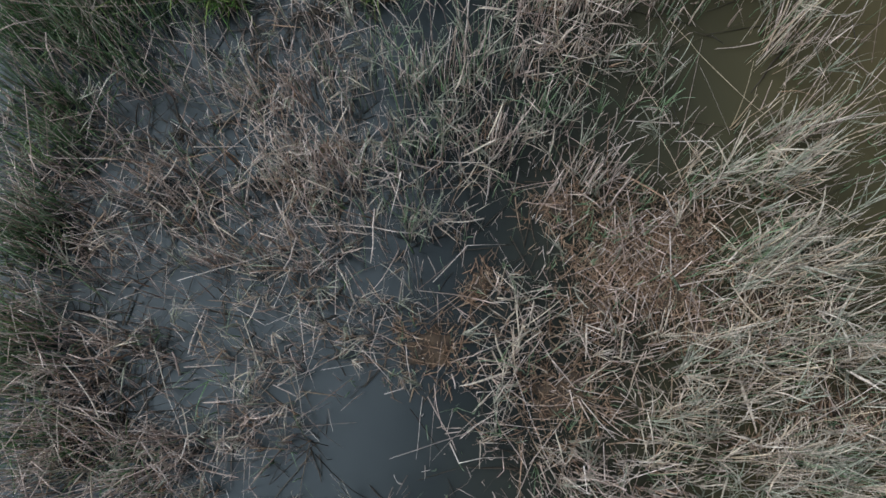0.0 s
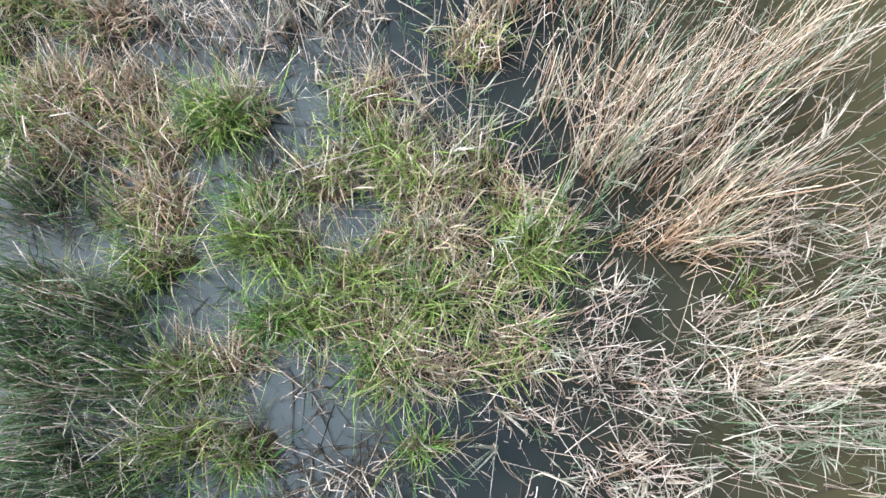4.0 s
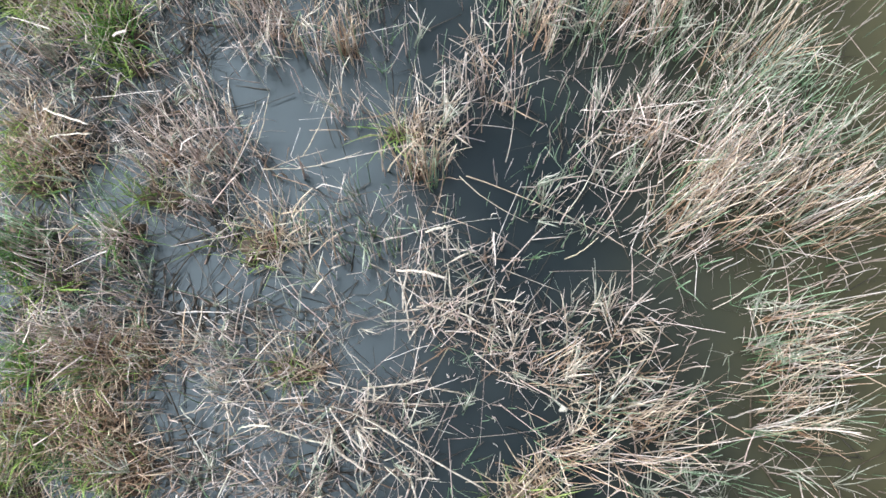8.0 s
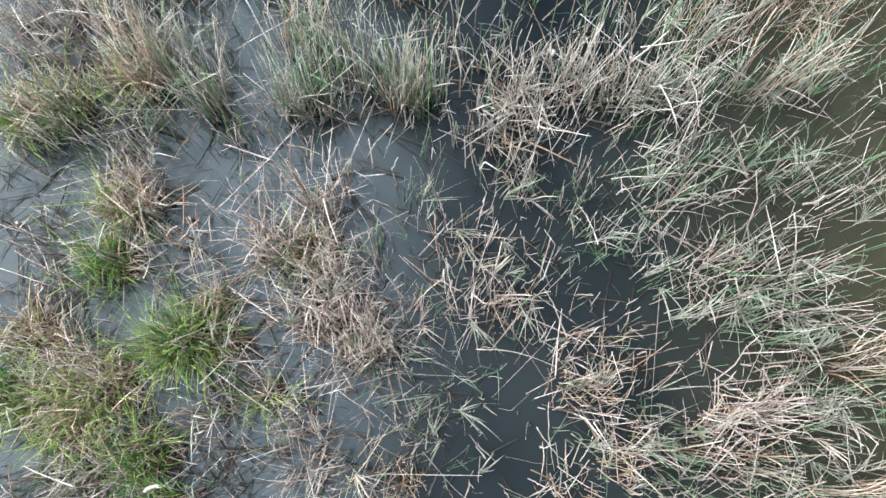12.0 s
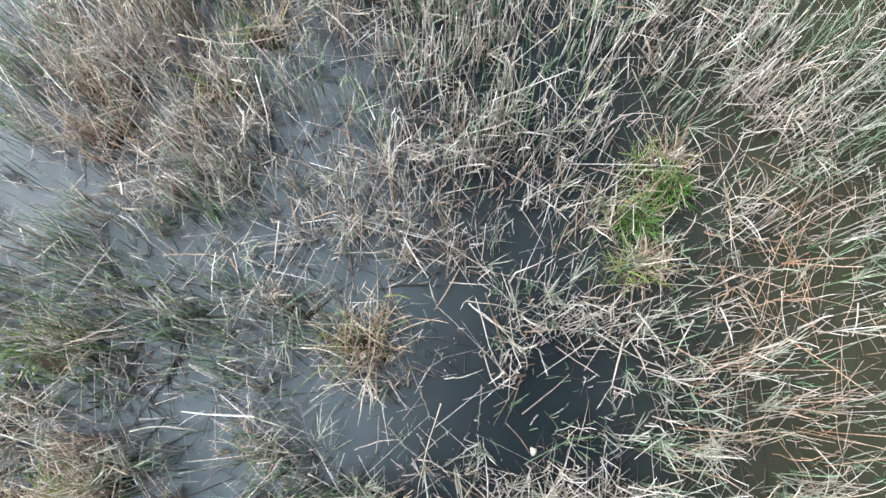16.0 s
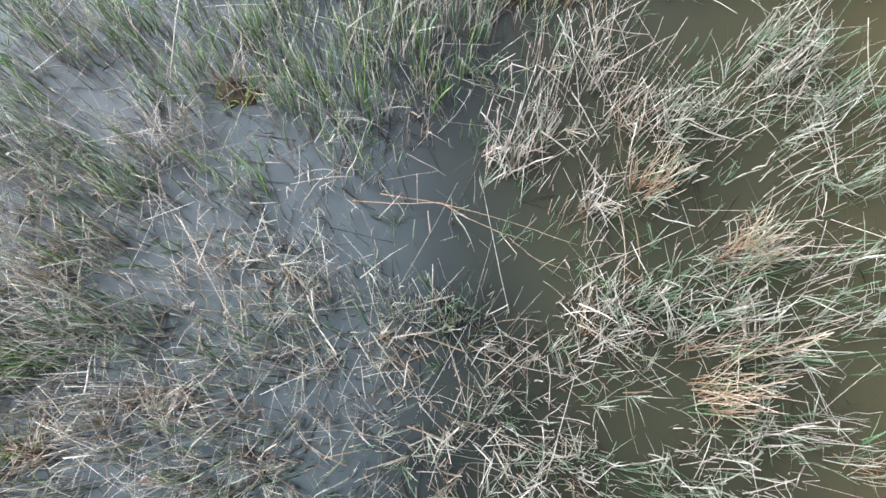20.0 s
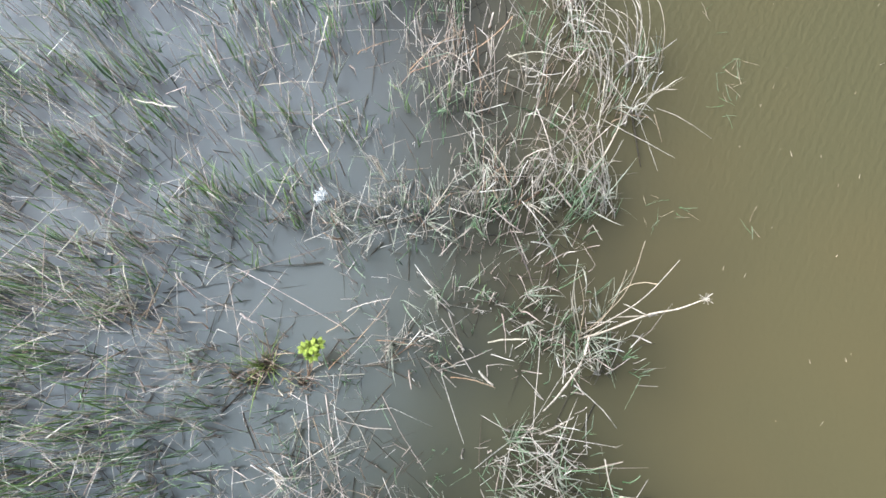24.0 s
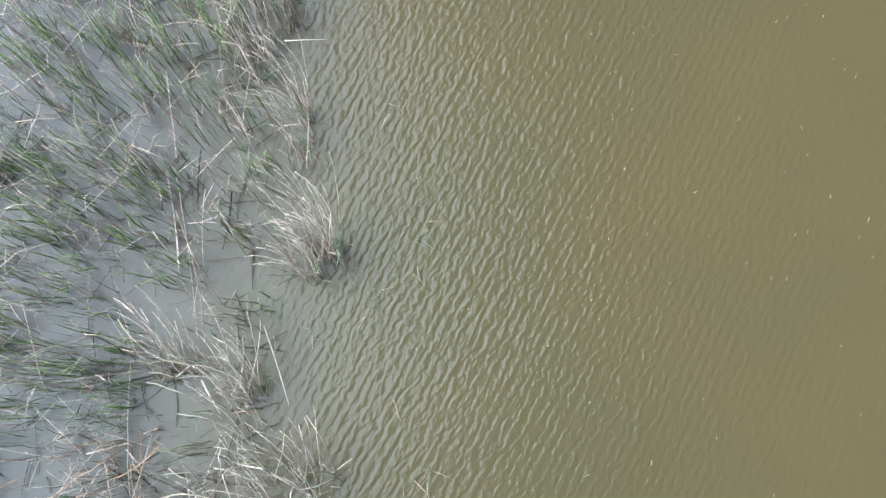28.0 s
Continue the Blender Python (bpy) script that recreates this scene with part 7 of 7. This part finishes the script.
lone_stem((-0.22, 9.90, 0.20), (-0.04, 9.95, 0.25), 5, "bleach", 0.01)
lone_stem((0.85, 9.83, 0.20), (1.08, 10.13, 0.10), 3, "straw", 0.02)
lone_stem((0.85, 11.02, 0.40), (0.70, 10.85, 0.05), 4, "bleach", 0.01)
lone_stem((0.59, 10.83, 0.25), (0.82, 10.84, 0.25), 4, "bleach", 0.01)
lone_stem((0.82, 9.97, 0.05), (0.94, 10.06, 0.05), 4, "tan", 0.01)
lone_stem((0.69, 10.81, 0.25), (0.64, 10.73, 0.05), 4, "bleach", 0.02)
lone_stem((0.94, 10.93, 0.30), (1.08, 11.03, 0.20), 4, "straw", 0.01)
lone_stem((1.12, 10.90, 0.20), (1.28, 10.98, 0.20), 4, "straw", 0.01)
lone_stem((1.18, 10.97, 0.35), (1.27, 10.85, 0.10), 5, "bleach", 0.01)
lone_stem((1.37, 10.70, 0.30), (1.47, 10.67, 0.10), 6, "bleach", 0.01)
lone_stem((1.63, 10.54, 0.05), (1.72, 10.43, 0.05), 8, "grey", 0.01)
lone_stem((1.52, 10.88, 0.30), (1.63, 10.85, 0.25), 5, "bleach", 0.01)
lone_stem((1.37, 11.18, 0.02), (1.40, 10.46, 0.02), 3, "straw", 0.01)
lone_stem((1.81, 10.83, 0.30), (1.77, 10.58, 0.05), 4, "bleach", 0.02)
lone_stem((1.84, 10.60, 0.02), (1.92, 10.62, 0.02), 4, "bleach", 0.01)
lone_stem((1.48, 10.94, 0.25), (1.69, 10.95, 0.20), 5, "bleach", 0.03)
lone_stem((1.12, 10.91, 0.20), (1.33, 11.07, 0.20), 4, "straw", 0.02)
lone_stem((1.37, 11.53, 0.30), (1.63, 11.38, 0.25), 4, "bleach", 0.05)
lone_stem((1.61, 11.34, 0.40), (1.72, 11.38, 0.20), 5, "bleach", 0.04)
lone_stem((0.77, 11.76, 0.20), (0.93, 11.85, 0.30), 4, "bleach", 0.01)
lone_stem((0.56, 11.76, 0.25), (0.66, 11.75, 0.25), 5, "bleach", 0.01)
lone_stem((1.54, 11.90, 0.30), (1.58, 11.54, 0.05), 4, "grey", 0.02)
lone_stem((1.44, 12.10, 0.02), (1.55, 11.49, 0.00), 3, "bleach", 0.01)
lone_stem((1.55, 12.05, 0.02), (1.56, 11.75, 0.02), 3, "bleach", 0.01)
lone_stem((1.32, 11.41, 0.02), (1.35, 10.94, 0.02), 3, "grey", 0.01)
lone_stem((1.16, 11.73, 0.05), (1.17, 11.57, 0.05), 4, "bleach", 0.01)
lone_stem((0.97, 11.98, 0.25), (1.13, 11.85, 0.10), 4, "grey", 0.01)
lone_stem((1.50, 11.12, 0.20), (1.30, 11.00, 0.10), 4, "straw", 0.02)
lone_stem((1.49, 11.04, 0.05), (1.57, 11.00, 0.05), 5, "bleach", 0.01)
lone_stem((0.50, 7.41, 0.10), (0.56, 6.93, 0.10), 3, "straw", 0.02)
lone_stem((0.58, 7.51, 0.15), (1.05, 7.26, 0.10), 3, "straw", 0.02)
lone_stem((0.74, 7.21, 0.05), (0.55, 6.66, 0.05), 3, "straw", 0.03)
lone_stem((0.90, 7.59, 0.10), (0.82, 6.94, 0.05), 3, "straw", 0.02)
lone_stem((0.98, 7.41, 0.10), (0.71, 6.86, 0.05), 3, "straw", 0.03)
lone_stem((0.49, 7.22, 0.10), (0.72, 7.46, 0.15), 3, "straw", 0.02)
lone_stem((0.68, 7.02, 0.05), (1.03, 6.94, 0.05), 3, "straw", 0.02)
lone_stem((0.87, 6.78, 0.05), (0.87, 6.35, 0.05), 3, "straw", 0.03)
lone_stem((0.73, 6.66, 0.05), (1.03, 6.78, 0.05), 3, "straw", 0.01)
lone_stem((0.57, 6.85, 0.10), (0.47, 6.54, 0.05), 3, "straw", 0.02)
lone_stem((-0.70, 8.62, 0.02), (-0.79, 9.08, 0.14), 3, "grey", 0.03)
lone_stem((-0.44, 8.37, 0.02), (-0.56, 8.68, 0.14), 3, "straw", 0.03)
lone_stem((-0.14, 7.99, 0.02), (-0.35, 8.28, 0.14), 3, "grey", 0.03)
lone_stem((-0.58, 7.89, 0.02), (-0.76, 8.26, 0.14), 3, "grey", 0.03)
lone_stem((0.14, 8.28, 0.02), (0.00, 8.46, 0.14), 3, "straw", 0.03)
lone_stem((1.08, 8.24, 0.02), (0.84, 8.45, 0.14), 3, "grey", 0.03)
lone_stem((1.69, 8.06, 0.02), (1.42, 8.33, 0.14), 3, "grey", 0.03)
lone_stem((1.19, 8.10, 0.02), (1.02, 8.20, 0.14), 3, "bleach", 0.03)
lone_stem((0.98, 9.55, 0.02), (0.85, 9.72, 0.14), 3, "bleach", 0.03)
lone_stem((0.94, 9.18, 0.02), (0.94, 9.40, 0.14), 3, "straw", 0.03)
lone_stem((0.98, 8.70, 0.02), (0.90, 8.97, 0.14), 3, "straw", 0.03)
lone_stem((-0.29, 8.92, 0.02), (-0.13, 9.06, 0.14), 3, "grey", 0.03)
lone_stem((-0.31, 9.06, 0.02), (-0.11, 9.04, 0.14), 3, "bleach", 0.03)
lone_stem((-0.02, 8.09, 0.02), (-0.09, 8.24, 0.14), 3, "bleach", 0.03)
lone_stem((-0.06, 9.09, 0.02), (-0.21, 9.14, 0.14), 3, "grey", 0.03)
lone_stem((-0.87, 8.43, 0.02), (-1.00, 8.60, 0.14), 3, "grey", 0.03)
lone_stem((-0.49, 8.21, 0.02), (-0.65, 8.44, 0.14), 3, "grey", 0.03)
lone_stem((0.40, 8.24, 0.02), (0.28, 8.36, 0.14), 3, "straw", 0.03)
lone_stem((0.57, 8.28, 0.02), (0.40, 8.42, 0.14), 3, "straw", 0.03)
lone_stem((-0.34, 8.72, 0.02), (-0.20, 8.84, 0.14), 3, "grey", 0.03)
lone_stem((-0.77, 8.90, 0.02), (-0.85, 9.10, 0.14), 3, "grey", 0.03)
lone_stem((0.37, 8.47, 0.02), (0.60, 8.50, 0.14), 3, "straw", 0.03)
lone_stem((0.73, 8.70, 0.02), (0.49, 8.80, 0.14), 3, "straw", 0.03)
lone_stem((0.81, 8.24, 0.02), (0.68, 8.40, 0.14), 3, "bleach", 0.03)
lone_stem((1.30, 8.53, 0.02), (1.13, 8.70, 0.14), 3, "grey", 0.03)
lone_stem((-0.97, 8.13, 0.02), (-1.11, 8.25, 0.14), 3, "grey", 0.03)
lone_stem((0.20, 8.37, 0.02), (-0.02, 8.52, 0.14), 3, "straw", 0.03)
lone_stem((-1.07, 6.76, 0.02), (-1.36, 6.92, 0.14), 3, "grey", 0.03)
lone_stem((-1.69, 6.76, 0.02), (-1.90, 6.94, 0.14), 3, "bleach", 0.03)
lone_stem((-1.15, 6.88, 0.02), (-1.26, 6.98, 0.14), 3, "grey", 0.03)
lone_stem((-0.94, 7.24, 0.02), (-1.09, 7.41, 0.14), 3, "grey", 0.03)
lone_stem((-0.51, 7.28, 0.02), (-0.67, 7.53, 0.14), 3, "grey", 0.03)
lone_stem((-0.18, 7.47, 0.02), (-0.30, 7.62, 0.14), 3, "grey", 0.03)
lone_stem((-0.00, 7.73, 0.02), (-0.12, 7.87, 0.14), 3, "bleach", 0.03)
lone_stem((-0.19, 8.04, 0.02), (-0.26, 8.20, 0.14), 3, "bleach", 0.03)
lone_stem((0.91, 6.90, 0.02), (0.91, 7.10, 0.14), 3, "straw", 0.03)
lone_stem((0.81, 6.94, 0.02), (0.65, 7.25, 0.14), 3, "straw", 0.03)
lone_stem((0.57, 7.26, 0.02), (0.47, 7.62, 0.14), 3, "straw", 0.03)
lone_stem((0.58, 6.82, 0.02), (0.62, 7.17, 0.14), 3, "straw", 0.03)
lone_stem((-0.24, 6.86, 0.02), (-0.31, 7.02, 0.14), 3, "bleach", 0.03)
lone_stem((0.14, 6.80, 0.02), (-0.04, 6.89, 0.14), 3, "bleach", 0.03)
lone_stem((0.70, 7.38, 0.02), (0.49, 7.35, 0.14), 3, "bleach", 0.03)
lone_stem((-0.65, 6.90, 0.02), (-0.74, 7.08, 0.14), 3, "tan", 0.03)
lone_stem((-0.82, 7.18, 0.02), (-0.94, 7.33, 0.14), 3, "grey", 0.03)
lone_stem((-0.34, 7.06, 0.02), (-0.46, 7.25, 0.14), 3, "grey", 0.03)
lone_stem((1.06, 7.22, 0.02), (0.90, 6.98, 0.14), 3, "straw", 0.03)
lone_stem((-1.46, 7.90, 0.02), (-1.60, 8.09, 0.14), 3, "grey", 0.03)
lone_stem((-0.86, 7.99, 0.02), (-0.98, 8.20, 0.14), 3, "grey", 0.03)
lone_stem((0.74, 7.06, 0.02), (0.88, 7.14, 0.14), 3, "straw", 0.03)
water_sprig(2.36, 11.03)
water_sprig(2.34, 10.88)
water_sprig(2.31, 11.18)
water_sprig(2.03, 10.42)
water_sprig(2.10, 10.41)
water_sprig(2.39, 10.37)
water_sprig(2.35, 10.86)
water_sprig(2.37, 11.97)
water_sprig(2.39, 11.83)
water_sprig(2.36, 11.94)
water_sprig(2.24, 12.38)
water_sprig(2.34, 11.74)
water_sprig(1.95, 11.53)
water_sprig(2.19, 11.60)
water_sprig(2.09, 10.46)
water_sprig(2.38, 10.95)
leafy_weed(0.75, 9.80)
snail_shell(-0.22, 6.46)
snail_shell(-2.25, 5.77)
snail_shell(0.02, 3.47)
